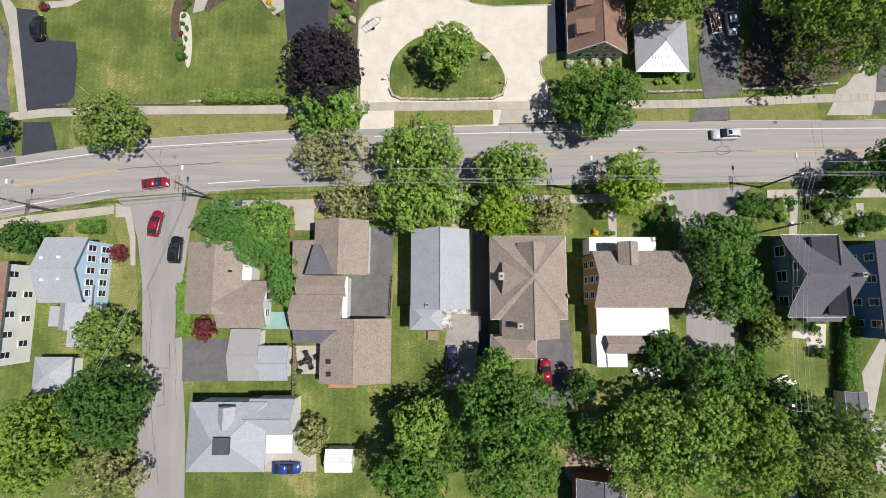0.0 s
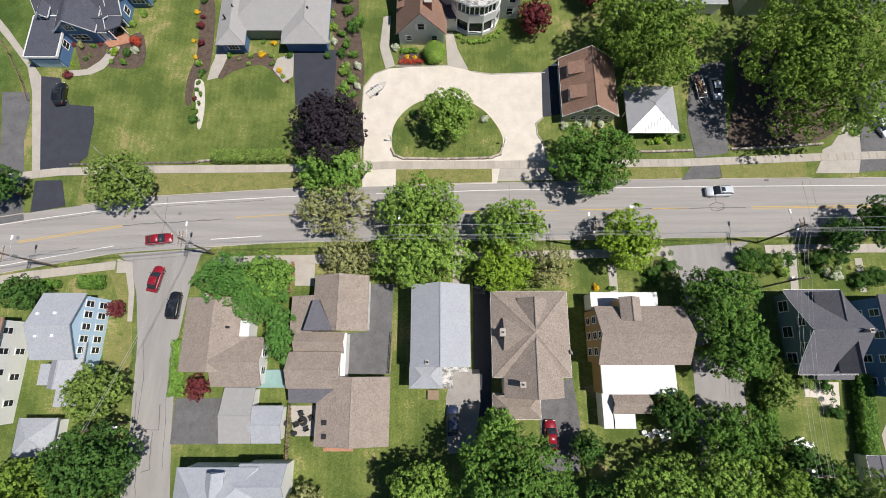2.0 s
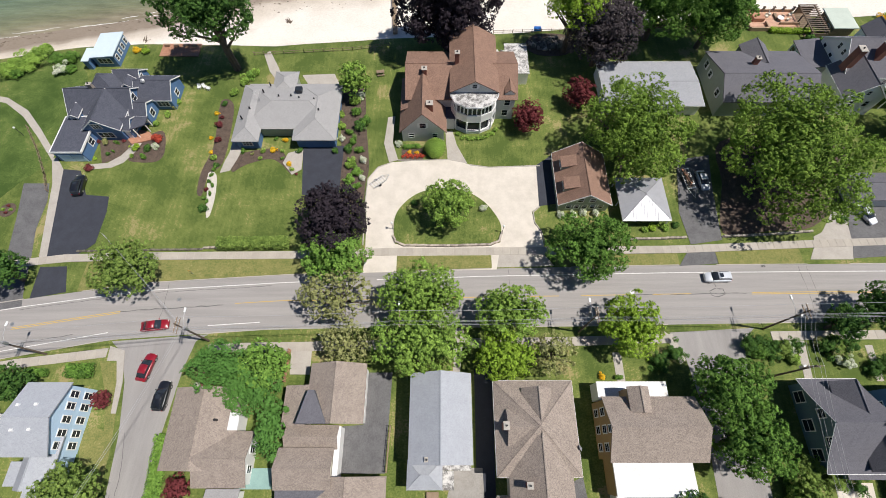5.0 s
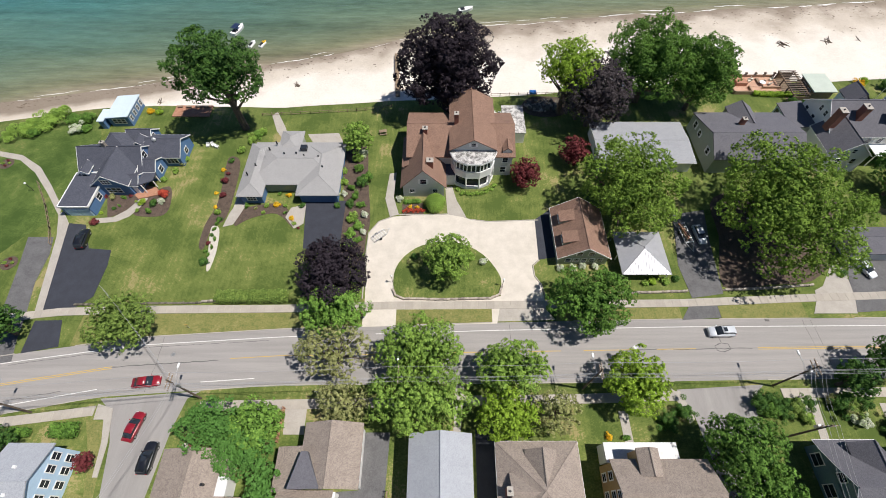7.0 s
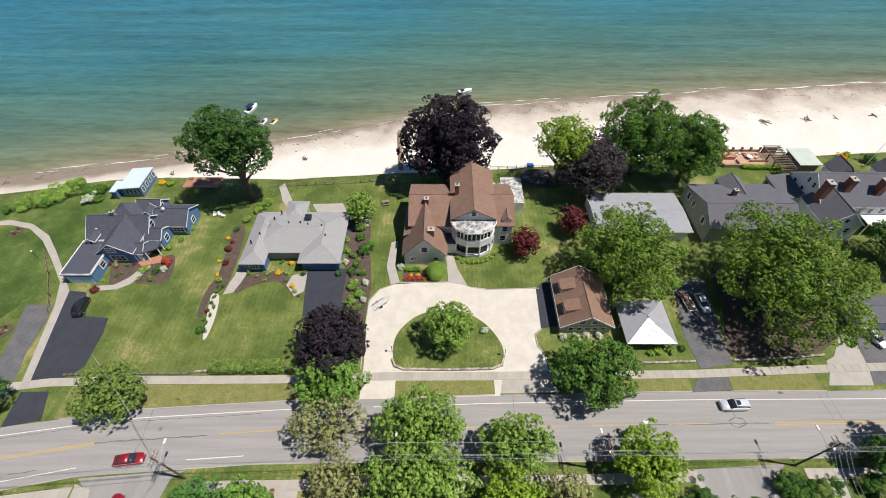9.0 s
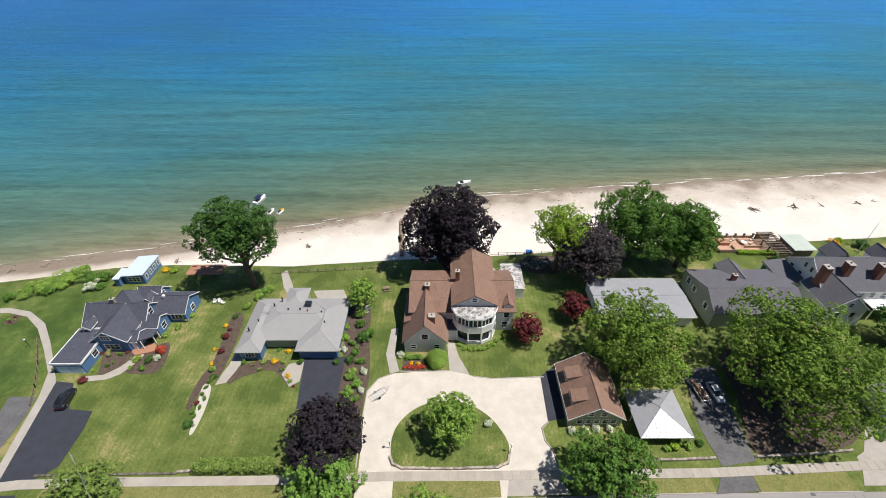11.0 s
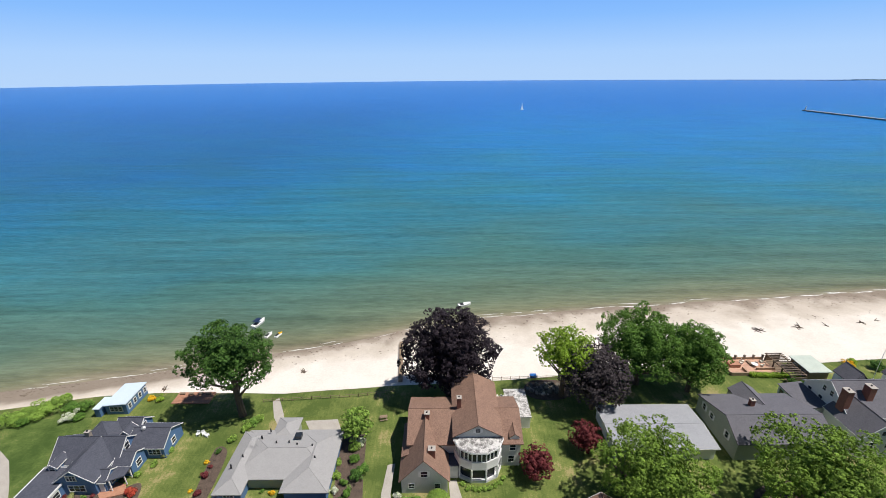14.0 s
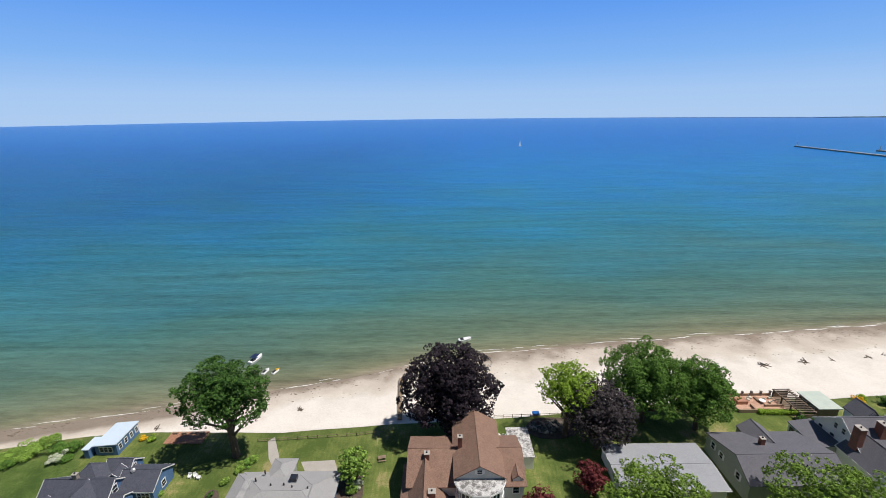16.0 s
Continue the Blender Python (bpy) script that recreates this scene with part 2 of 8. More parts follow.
def smooth_loop(pts, n=4):
    """A closed outline rounded by Catmull-Rom."""
    out, k = [], len(pts)
    for i in range(k):
        a, b, c, d = (Vector(pts[(i + o) % k]) for o in (-1, 0, 1, 2))
        for s in range(n):
            t = s / n
            q = 0.5 * (2 * b + (c - a) * t + (2 * a - 5 * b + 4 * c - d) * t * t + (3 * b - a - 3 * c + d) * t ** 3)
            out.append((q.x, q.y))
    return out


def slab(name, pts, z1, material, label, category="", kind="structure", rounded=False, z0=-0.1):
    ob = link(name, slab_bm(smooth_loop(pts) if rounded else pts, z0, z1), material)
    return tagged(ob, label, category, "", kind)


def tube(bm, a, b, r0, r1=None, n=8):
    a, b = Vector(a), Vector(b)
    d = b - a
    q = d.to_track_quat('Z', 'Y')
    r1 = r0 if r1 is None else r1
    m = Matrix.Translation((a + b) / 2) @ q.to_matrix().to_4x4()
    bmesh.ops.create_cone(bm, cap_ends=True, segments=n, radius1=r0, radius2=r1, depth=d.length, matrix=m)
    return bm


def lerp_line(pts, x):
    return float(np.interp(x, [p[0] for p in pts], [p[1] for p in pts]))


# ---- ground, beach and lake ----
SHORE = [(-2500, -500), (-500, 10), (-250, 62), (-119, 93), (-88, 99), (-60, 107), (-30, 115), (-10, 123), (13, 129), (56, 135), (110, 140), (165, 146),
         (300, 158), (600, 200), (1200, 420), (2500, 900)]
LAWN = [(-2500, -540), (-500, -10), (-250, 45), (-119, 82), (-86, 89), (-72, 90), (-40, 89.5), (-13, 92), (14, 93.6), (77, 100.5), (104, 100), (140, 103),
        (300, 125), (600, 170), (1200, 390), (2500, 870)]
WATER = -2.0


def sand_mat():
    """Pale dry sand that turns damp and then wet towards the water, with an uneven edge."""
    m = M["sand"]
    n, l = m.node_tree.nodes, m.node_tree.links
    s = n["Principled BSDF"]
    dry = s.inputs["Base Color"].links[0].from_socket
    at, g, nz = n.new("ShaderNodeAttribute"), n.new("ShaderNodeNewGeometry"), n.new("ShaderNodeTexNoise")
    at.attribute_name = "wetness"
    nz.inputs["Scale"].default_value, nz.inputs["Detail"].default_value = 0.09, 7
    l.new(g.outputs["Position"], nz.inputs["Vector"])
    ad = n.new("ShaderNodeMath")
    ad.operation = 'MULTIPLY_ADD'
    ad.inputs[1].default_value = 0.7
    l.new(nz.outputs["Fac"], ad.inputs[0])
    l.new(at.outputs["Fac"], ad.inputs[2])
    ramp = n.new("ShaderNodeValToRGB")
    e = ramp.color_ramp.elements
    e[0].position, e[0].color = 0.58, (1, 1, 1, 1)
    e[1].position, e[1].color = 0.957, (0.36, 0.32, 0.28, 1)
    for p, c in ((1.02, (0.8, 0.77, 0.73)), (1.16, (0.68, 0.64, 0.6)), (1.24, (0.48, 0.44, 0.4))):
        q = e.new(min(p / 1.4, 1))
        q.color = (*c, 1)
    sc = n.new("ShaderNodeMath")
    sc.operation = 'DIVIDE'
    sc.inputs[1].default_value = 1.4
    l.new(ad.outputs[0], sc.inputs[0])
    l.new(sc.outputs[0], ramp.inputs[0])
    mx = n.new("ShaderNodeMix")
    mx.data_type, mx.blend_type = 'RGBA', 'MULTIPLY'
    mx.inputs[0].default_value = 1.0
    l.new(dry, mx.inputs[6])
    l.new(ramp.outputs[0], mx.inputs[7])
    l.new(mx.outputs[2], s.inputs["Base Color"])
    return m


def ground_sheet():
    xs = np.unique(np.concatenate([np.linspace(-2500, -160, 14), np.linspace(-160, 200, 121), np.linspace(200, 2500, 16)]))
    bm = bmesh.new()
    rows = [None] * len(xs)
    for i, x in enumerate(xs):
        w = 1.2 * noise.noise((x * 0.06, 0, 3)) if abs(x) < 200 else 0
        yl, ys = lerp_line(LAWN, x) + 0.5 * w, lerp_line(SHORE, x) + w
        col = [(-2500, 0, 0), (-300, 0, 0), (-60, 0, 0), (yl - 4, 0, 0), (yl, 0, 0), (yl + 0.5, -0.7, 1)]
        for k in range(1, 12):
            f = k / 12
            b = 0.12 * noise.noise((x * 0.2, k * 0.9, 7)) * min(1, 3 * (1 - f))
            col.append((yl + 0.5 + f * (ys - yl - 0.5), -0.7 - 1.25 * f ** 1.3 + b, 1))
        col += [(ys, -2.02, 1), (ys + 8, -2.4, 1), (ys + 60, -6, 1)]
        rows[i] = [bm.verts.new((x, y, z)) for y, z, _ in col]
    for a, b in zip(rows, rows[1:]):
        for k in range(len(a) - 1):
            f = bm.faces.new((a[k], b[k], b[k + 1], a[k + 1]))
            f.material_index, f.smooth = (0 if k < 4 else 1), True
    per = len(rows[0])
    ob = link("ground", bm, M["grass"])
    ob.data.materials.append(sand_mat())
    at = ob.data.attributes.new("wetness", 'FLOAT', 'POINT')
    at.data.foreach_set("value", [max(0.0, min(1.4, (i % per - 5) / 12 + 0.55 * max(0.0, min(1.0, (-42 - v.co.x) / 45)))) for i, v in enumerate(ob.data.vertices)])
    return tagged(ob, "mown green lawns running down to a pale sandy beach", "ground", "", "structure")


ground_sheet()


def water_mat():
    """Lake: sandy green shallows to deep blue, by the distance from the shore, darker to the west, with drifting silt
    and ripples in colour and bump.
    """
    m = bpy.data.materials.new("lake_water")
    m.use_nodes = True
    n, l = m.node_tree.nodes, m.node_tree.links
    s = n["Principled BSDF"]
    s.inputs["Roughness"].default_value, s.inputs["IOR"].default_value = 0.3, 1.33
    s.inputs["Specular IOR Level"].default_value = 0.05
    at = n.new("ShaderNodeAttribute")
    at.attribute_name = "shore"
    g = n.new("ShaderNodeNewGeometry")
    mp = n.new("ShaderNodeMapping")
    mp.inputs["Scale"].default_value = (0.01, 0.022, 1)
    silt = n.new("ShaderNodeTexNoise")
    silt.inputs["Scale"].default_value, silt.inputs["Detail"].default_value = 1.0, 5
    l.new(g.outputs["Position"], mp.inputs["Vector"])
    l.new(mp.outputs[0], silt.inputs["Vector"])
    ad = n.new("ShaderNodeMath")
    ad.operation = 'MULTIPLY_ADD'
    ad.inputs[1].default_value, ad.inputs[2].default_value = 0.34, -0.17
    l.new(silt.outputs["Fac"], ad.inputs[0])
    sm = n.new("ShaderNodeMath")
    l.new(at.outputs["Fac"], sm.inputs[0])
    l.new(ad.outputs[0], sm.inputs[1])
    ramp = n.new("ShaderNodeValToRGB")
    e = ramp.color_ramp.elements
    stops = [(0.0, (0.24, 0.21, 0.145)), (0.08, (0.17, 0.175, 0.105)), (0.26, (0.095, 0.145, 0.1)), (0.45, (0.054, 0.142, 0.128)),
             (0.64, (0.027, 0.153, 0.218)), (0.82, (0.014, 0.15, 0.36)), (1.0, (0.008, 0.118, 0.39))]
    e[0].position, e[0].color = stops[0][0], (*stops[0][1], 1)
    e[1].position, e[1].color = stops[-1][0], (*stops[-1][1], 1)
    for p, c in stops[1:-1]:
        k = e.new(p)
        k.color = (*c, 1)
    l.new(sm.outputs[0], ramp.inputs[0])
    # wave glint and shading painted as stretched light and dark streaks
    mp3 = n.new("ShaderNodeMapping")
    mp3.inputs["Scale"].default_value = (0.14, 0.6, 1)
    wv = n.new("ShaderNodeTexNoise")
    wv.inputs["Scale"].default_value, wv.inputs["Detail"].default_value, wv.inputs["Roughness"].default_value = 1.0, 8, 0.65
    l.new(g.outputs["Position"], mp3.inputs["Vector"])
    l.new(mp3.outputs[0], wv.inputs["Vector"])
    mr = n.new("ShaderNodeMapRange")
    mr.inputs[1].default_value, mr.inputs[2].default_value, mr.inputs[3].default_value, mr.inputs[4].default_value = 0.34, 0.66, 0.6, 1.4
    band = n.new("ShaderNodeTexNoise")
    mp4 = n.new("ShaderNodeMapping")
    mp4.inputs["Scale"].default_value, mp4.inputs["Rotation"].default_value = (0.012, 0.16, 1), (0, 0, radians(-6))
    band.inputs["Scale"].default_value, band.inputs["Detail"].default_value, band.inputs["Roughness"].default_value = 1.0, 7, 0.62
    l.new(g.outputs["Position"], mp4.inputs["Vector"])
    l.new(mp4.outputs[0], band.inputs["Vector"])
    bl = n.new("ShaderNodeMix")
    bl.inputs[0].default_value = 0.5
    l.new(wv.outputs["Fac"], bl.inputs[2])
    l.new(band.outputs["Fac"], bl.inputs[3])
    l.new(bl.outputs[0], mr.inputs[0])
    hs = n.new("ShaderNodeHueSaturation")
    # this attribute only darkens the water's colour towards the west
    wd, wm = n.new("ShaderNodeAttribute"), n.new("ShaderNodeMath")
    wd.attribute_name, wm.operation = "weed", 'MULTIPLY_ADD'
    wm.inputs[1].default_value, wm.inputs[2].default_value = -0.46, 1.02
    l.new(wd.outputs["Fac"], wm.inputs[0])
    vm = n.new("ShaderNodeMath")
    vm.operation = 'MULTIPLY'
    l.new(mr.outputs[0], vm.inputs[0])
    l.new(wm.outputs[0], vm.inputs[1])
    l.new(vm.outputs[0], hs.inputs["Value"])
    l.new(ramp.outputs[0], hs.inputs["Color"])
    l.new(hs.outputs[0], s.inputs["Base Color"])
    mp2 = n.new("ShaderNodeMapping")
    mp2.inputs["Scale"].default_value = (0.25, 0.9, 1)
    rip = n.new("ShaderNodeTexNoise")
    rip.inputs["Scale"].default_value, rip.inputs["Detail"].default_value = 1.0, 6
    l.new(g.outputs["Position"], mp2.inputs["Vector"])
    l.new(mp2.outputs[0], rip.inputs["Vector"])
    bn = n.new("ShaderNodeBump")
    bn.inputs["Strength"].default_value, bn.inputs["Distance"].default_value = 0.8, 0.5
    l.new(rip.outputs["Fac"], bn.inputs["Height"])
    l.new(bn.outputs[0], s.inputs["Normal"])
    return m


def lake():
    xs = np.unique(np.concatenate([np.linspace(-4800, -400, 16), np.linspace(-400, -160, 9), np.linspace(-160, 200, 73), np.linspace(200, 4800, 20)]))
    offs = [-2.5, 0, 2, 4, 7, 11, 16, 23, 32, 45, 60, 80, 110, 150, 200, 270, 360, 500, 700, 1000, 1400, 2000, 3000, 4900]
    vs, fs, att, weed = [], [], [], []
    for x in xs:
        ys = lerp_line(SHORE, max(-2500, min(2500, x)))
        for o in offs:
            y = ys + o if o < 300 else max(ys + o, o)
            vs.append((x, min(y, 4890), WATER))
            att.append(math.log10(1 + max(o, 0) / 6) / math.log10(1 + 1000 / 6))
            # darkening of the water: grows westwards, fades near the shore and far out
            weed.append(max(0.0, min(1.0, (70 - x) / 260)) * max(0.0, min(1.0, (1500 - o) / 1450)) * max(0.0, min(1.0, (o - 70) / 260)))
    k = len(offs)
    for i in range(len(xs) - 1):
        for j in range(k - 1):
            fs.append((i * k + j, (i + 1) * k + j, (i + 1) * k + j + 1, i * k + j + 1))
    me = bpy.data.meshes.new("lake")
    me.from_pydata(vs, [], fs)
    a = me.attributes.new("shore", 'FLOAT', 'POINT')
    a.data.foreach_set("value", att)
    me.attributes.new("weed", 'FLOAT', 'POINT').data.foreach_set("value", weed)
    me.materials.append(water_mat())
    return tagged(new("lake", me), "rippled lake, sandy green shallows to deep blue", "water", "", "structure")


lake()


def sky_backdrop():
    """A far plain band of clear sky over the lake: pale at the horizon, deeper blue above."""
    m = bpy.data.materials.new("far_sky")
    m.use_nodes = True
    n, l = m.node_tree.nodes, m.node_tree.links
    n.remove(n["Principled BSDF"])
    em = n.new("ShaderNodeEmission")
    at, ramp = n.new("ShaderNodeAttribute"), n.new("ShaderNodeValToRGB")
    at.attribute_name = "rise"
    e = ramp.color_ramp.elements
    e[0].position, e[0].color = 0.0, (0.46, 0.66, 0.96, 1)
    e[1].position, e[1].color = 1.0, (0.03, 0.15, 0.6, 1)
    for p, c in ((0.05, (0.42, 0.64, 0.98)), (0.14, (0.25, 0.51, 0.98)), (0.26, (0.14, 0.38, 0.96)), (0.42, (0.08, 0.25, 0.78))):
        k = e.new(p)
        k.color = (*c, 1)
    l.new(at.outputs["Fac"], ramp.inputs[0])
    l.new(ramp.outputs[0], em.inputs["Color"])
    l.new(em.outputs[0], n["Material Output"].inputs[0])
    r, vs, fs, att = 4880.0, [], [], []
    els = [-2, 0, 1, 2, 4, 6, 8, 10, 12, 15]
    for i in range(61):
        a = radians(-46.5 + 93 * i / 60)
        for el in els:
            vs.append((r * math.sin(a), r * math.cos(a), EYE + r * math.tan(radians(el))))
            att.append(max(0.0, el / 42))
    k = len(els)
    for i in range(60):
        for j in range(k - 1):
            fs.append((i * k + j, i * k + j + 1, (i + 1) * k + j + 1, (i + 1) * k + j))
    me = bpy.data.meshes.new("backdrop")
    me.from_pydata(vs, [], fs)
    me.attributes.new("rise", 'FLOAT', 'POINT').data.foreach_set("value", att)
    me.materials.append(m)
    tagged(new("backdrop", me), "clear blue sky over the lake", "sky", "", "structure")


sky_backdrop()

# ---- roads ----
NORTH = [(-160, 12), (-100, 21), (-73.7, 25.5), (-53.8, 28.4), (-28, 30), (9, 31.2), (43, 31.9), (80, 32.2), (160, 33)]
SOUTH = [(-160, -2), (-100, 9.5), (-76.6, 14.3), (-57.4, 17.9), (-28, 19.9), (21.7, 20.3), (78, 21.2), (160, 22)]


def ribbon_bm(lo, hi, x0, x1, z0, z1, step=4.0):
    n = max(1, int((x1 - x0) / step))
    xs = [x0 + (x1 - x0) * i / n for i in range(n + 1)]
    pts = [(x, lo(x)) for x in xs] + [(x, hi(x)) for x in reversed(xs)]
    bm = bmesh.new()
    a = [[bm.verts.new((x, f(x), z)) for x in xs] for f, z in ((lo, z1), (hi, z1), (lo, z0), (hi, z0))]
    for i in range(n):
        bm.faces.new((a[0][i], a[0][i + 1], a[1][i + 1], a[1][i]))
        bm.faces.new((a[2][i], a[2][i + 1], a[0][i + 1], a[0][i]))
        bm.faces.new((a[1][i], a[1][i + 1], a[3][i + 1], a[3][i]))
    bm.faces.new((a[2][0], a[0][0], a[1][0], a[3][0]))
    bm.faces.new((a[0][n], a[2][n], a[3][n], a[1][n]))
    return bm


def nth(x):
    return lerp_line(NORTH, x)


def sth(x):
    return lerp_line(SOUTH, x)


tagged(link("road", ribbon_bm(sth, nth, -160, 160, -0.1, 0.02), M["asphalt"]), "worn grey asphalt main road with faded lines", "road", "", "structure")
slab("side_street", [(-56.85, 17.66), (-54.42, 15.66), (-52.56, 10.89), (-51.06, 3.1), (-49.99, -10.08), (-49.86, -20.96), (-49.32, -37.43), (-41.21, -37.44), (-42.08, -20.96), (-43.4, -10.08), (-44.32, 3.11), (-43.44, 12.88), (-42.39, 17.67), (-40.49, 18.89)], 0.015, M["street"], "patched grey asphalt side street", "road")
slab("side_street_east", [(39.48, 19.17), (41.23, 15.44), (42.04, 8), (41.3, -6.37), (40, -26.33), (48.04, -26.34), (49.41, -6.37), (50.34, 8.01), (52.09, 17.76), (54.45, 20)], 0.015, M["street"], "shaded grey asphalt lane beside the hedges", "road")


def lane_line(name, f, x0, x1, w, material, label, dash=None):
    k, x = 0, x0
    while x < x1:
        e = min(x1, x + dash[0]) if dash else x1
        ob = link(name, ribbon_bm(lambda q: f(q) - w / 2, lambda q: f(q) + w / 2, x, e, 0.0, 0.026), material)
        tagged(ob, label, "road marking", "", "structure")
        x = e + dash[1] if dash else e


lane_line("edge_line", lambda x: nth(x) - 1.5, -150, -22, 0.14, M["paint_line"], "faded white edge line")
lane_line("edge_line", lambda x: nth(x) - 1.5, -12, 150, 0.14, M["paint_line"], "faded white edge line")
lane_line("edge_line", lambda x: sth(x) + 1.4, -150, -58, 0.14, M["paint_line"], "faded white edge line")
lane_line("edge_line", lambda x: sth(x) + 1.4, -41, -32, 0.14, M["paint_line"], "faded white edge line")
lane_line("centre_line", lambda x: (nth(x) + sth(x)) / 2 + 0.1, -75, -57, 0.13, M["yellow"], "worn yellow centre line")
lane_line("centre_line", lambda x: (nth(x) + sth(x)) / 2 - 0.2, -75, -57, 0.13, M["yellow"], "worn yellow centre line")
lane_line("centre_line", lambda x: (nth(x) + sth(x)) / 2 + 0.1, -37, -27, 0.13, M["yellow"], "worn yellow centre line")
lane_line("centre_line", lambda x: (nth(x) + sth(x)) / 2, -27, 45, 0.13, M["yellow"], "worn yellow centre line", (9, 4))
lane_line("centre_line", lambda x: (nth(x) + sth(x)) / 2 + 0.1, 56, 140, 0.13, M["yellow"], "worn yellow centre line")
lane_line("centre_line", lambda x: (nth(x) + sth(x)) / 2 - 0.2, 56, 140, 0.13, M["yellow"], "worn yellow centre line")


def kerb(f, x0, x1):
    tagged(link("kerb", ribbon_bm(lambda q: f(q) - 0.08, lambda q: f(q) + 0.08, x0, x1, 0, 0.13, 3), M["concrete"]), "concrete kerb stones", "kerb", "", "structure")


for x0, x1 in ((-150, -75), (-65, -15.5), (-9, 9), (24, 44), (51, 68), (76, 150)):
    kerb(nth, x0, x1)
for x0, x1 in ((-150, -59), (-42, -2), (4, 39.5), (55.5, 150)):
    kerb(sth, x0, x1)


def verge(lo, hi, x0, x1, name="verge", m="dry"):
    tagged(link(name, ribbon_bm(lo, hi, x0, x1, -0.05, 0.1, 3), M[m]), "strip of dry patchy grass beside the kerb", "verge", "", "structure")


WALK_N = [(-104.02, 28.89), (-70.8, 33.29), (-54.53, 33.73), (-28.54, 33.97)] + [(-9.78, 34.62), (10.31, 34.75), (44.31, 35.12), (70.68, 36.3), (99.69, 37.4)]
for x0, x1 in ((-66, -15.5), (-8.5, 9.2), (21, 44.2), (51.5, 67.5)):
    verge(lambda x: nth(x) + 0.08, lambda x: lerp_line(WALK_N, x) - 0.85, x0, x1)
WALK_S = [(-101.7, 8.88), (-71.61, 13.92), (-65.12, 14.69), (-56.26, 15.85), (-33.52, 16.63), (-19.86, 16.83), (1.68, 17.31), (21.35, 17.6), (52.08, 18.5), (64.02, 18.69), (90.86, 18.89)]
for x0, x1 in ((-150, -60), (-40, -2), (56, 66)):
    verge(lambda x: lerp_line(WALK_S, x) + 0.85, lambda x: sth(x) - 0.08, x0, x1, m="grass")

# ---- driveways, paths and beds, north side ----
slab("driveway", [(-78.75, 53.47), (-74.54, 53.04), (-71.43, 47.18), (-66.71, 46.78), (-66.06, 43.23), (-65.97, 36.45), (-67.06, 35.28), (-69.56, 33.33), (-75.04, 33.21)], 0.05, M["fresh"], "fresh black asphalt driveway of the blue house", "driveway")
slab("driveway", [(-74.52, 31.53), (-69.62, 31.64), (-67.99, 26.61), (-74.05, 25.37)], 0.055, M["fresh"], "black asphalt driveway apron", "driveway")
slab("path", [(-81.57, 55.98), (-80.7, 56.43), (-78.21, 53.33), (-73.93, 32.87), (-75.39, 32.87), (-79.21, 49.92)], 0.06, M["concrete"], "narrow concrete edging path beside the driveway", "path")
# west lawn: the picture edge's falloff is put into this darker grass
slab("lawn", [(-135, 40), (-90, 44), (-86, 50), (-82.6, 54), (-80.4, 58), (-80.6, 66), (-82, 79), (-86, 86.5), (-100, 84.5), (-119, 79), (-135, 74)], 0.025, M["dim_grass"], "green lawn beyond the gravel path, dimmed in its colour", "lawn")
slab("path", [(-107.54, 73.73), (-103.78, 74.1), (-97.84, 72.84), (-91.83, 69.15), (-86.56, 63.46), (-81.55, 57.49), (-81.29, 55.38), (-86.63, 61.53), (-92.28, 67.44), (-97.55, 71.24), (-102.91, 72.48), (-106.74, 72.29)], 0.05, M["concrete"], "curved gravel path across the lawn", "path")
slab("driveway", [(-85, 49.91), (-79.79, 49.91), (-78.66, 45.83), (-78.44, 39.45), (-76.73, 32.42), (-76.04, 28.07), (-74.9, 23.96), (-80.22, 22.97), (-81.4, 32.42), (-83.2, 41.94)], 0.045, M["grey_asphalt"], "old cracked asphalt driveway", "driveway")
slab("path", [(-73.33, 54.65), (-69.64, 54.95), (-67.4, 56.9), (-65.95, 59.51), (-65.17, 61.08), (-64.03, 59.98), (-64.71, 57.81), (-66.35, 55.1), (-68.57, 53.78), (-72.54, 53.34)], 0.06, M["concrete"], "curved concrete garden path", "path")
slab("flower_bed", [(-73.32, 61.07), (-67.56, 62.19), (-65.17, 61.08), (-66.27, 58.73), (-68.25, 55.99), (-70.77, 54.8)], 0.04, M["mulch"], "mulched flower bed by the porch", "flower bed", "stuff")
slab("flower_bed", [(-64.75, 60.6), (-60.53, 63.49), (-58.71, 58.74), (-59.15, 55.7), (-62.29, 55.11), (-65.85, 56)], 0.04, M["mulch"], "mulched flower bed by the porch", "flower bed", "stuff", True)
slab("flower_bed", [(-49.59, 72.02), (-46.75, 71.14), (-45.75, 63.51), (-45.76, 54.98), (-47.93, 52.07), (-48.28, 47.2), (-49.4, 47.88), (-49.67, 52.78), (-48.59, 58.75), (-49.07, 65.15)], 0.04, M["mulch"], "long mulched bed with shrubs", "flower bed", "stuff", True)
slab("gravel_bed", [(-48.13, 52.35), (-46.41, 52.07), (-45.54, 47.2), (-45.54, 43.51), (-45.81, 42.1), (-46.36, 42.48), (-47.26, 47.2)], 0.06, M["gravel"], "pale gravel bed with round shrubs", "flower bed", "stuff", True)
slab("path", [(-43.91, 61.1), (-41.92, 60), (-42.96, 55.72), (-43.84, 53.08), (-45.82, 52.5), (-45.36, 55.72)], 0.05, M["concrete"], "pale stone path beside the ranch house", "path")
slab("path", [(-44.9, 55.0), (-43.5, 55.2), (-43.3, 73.4), (-44.5, 73.6)], 0.045, M["gravel"], "pale gravel strip along the ranch house wall", "path")
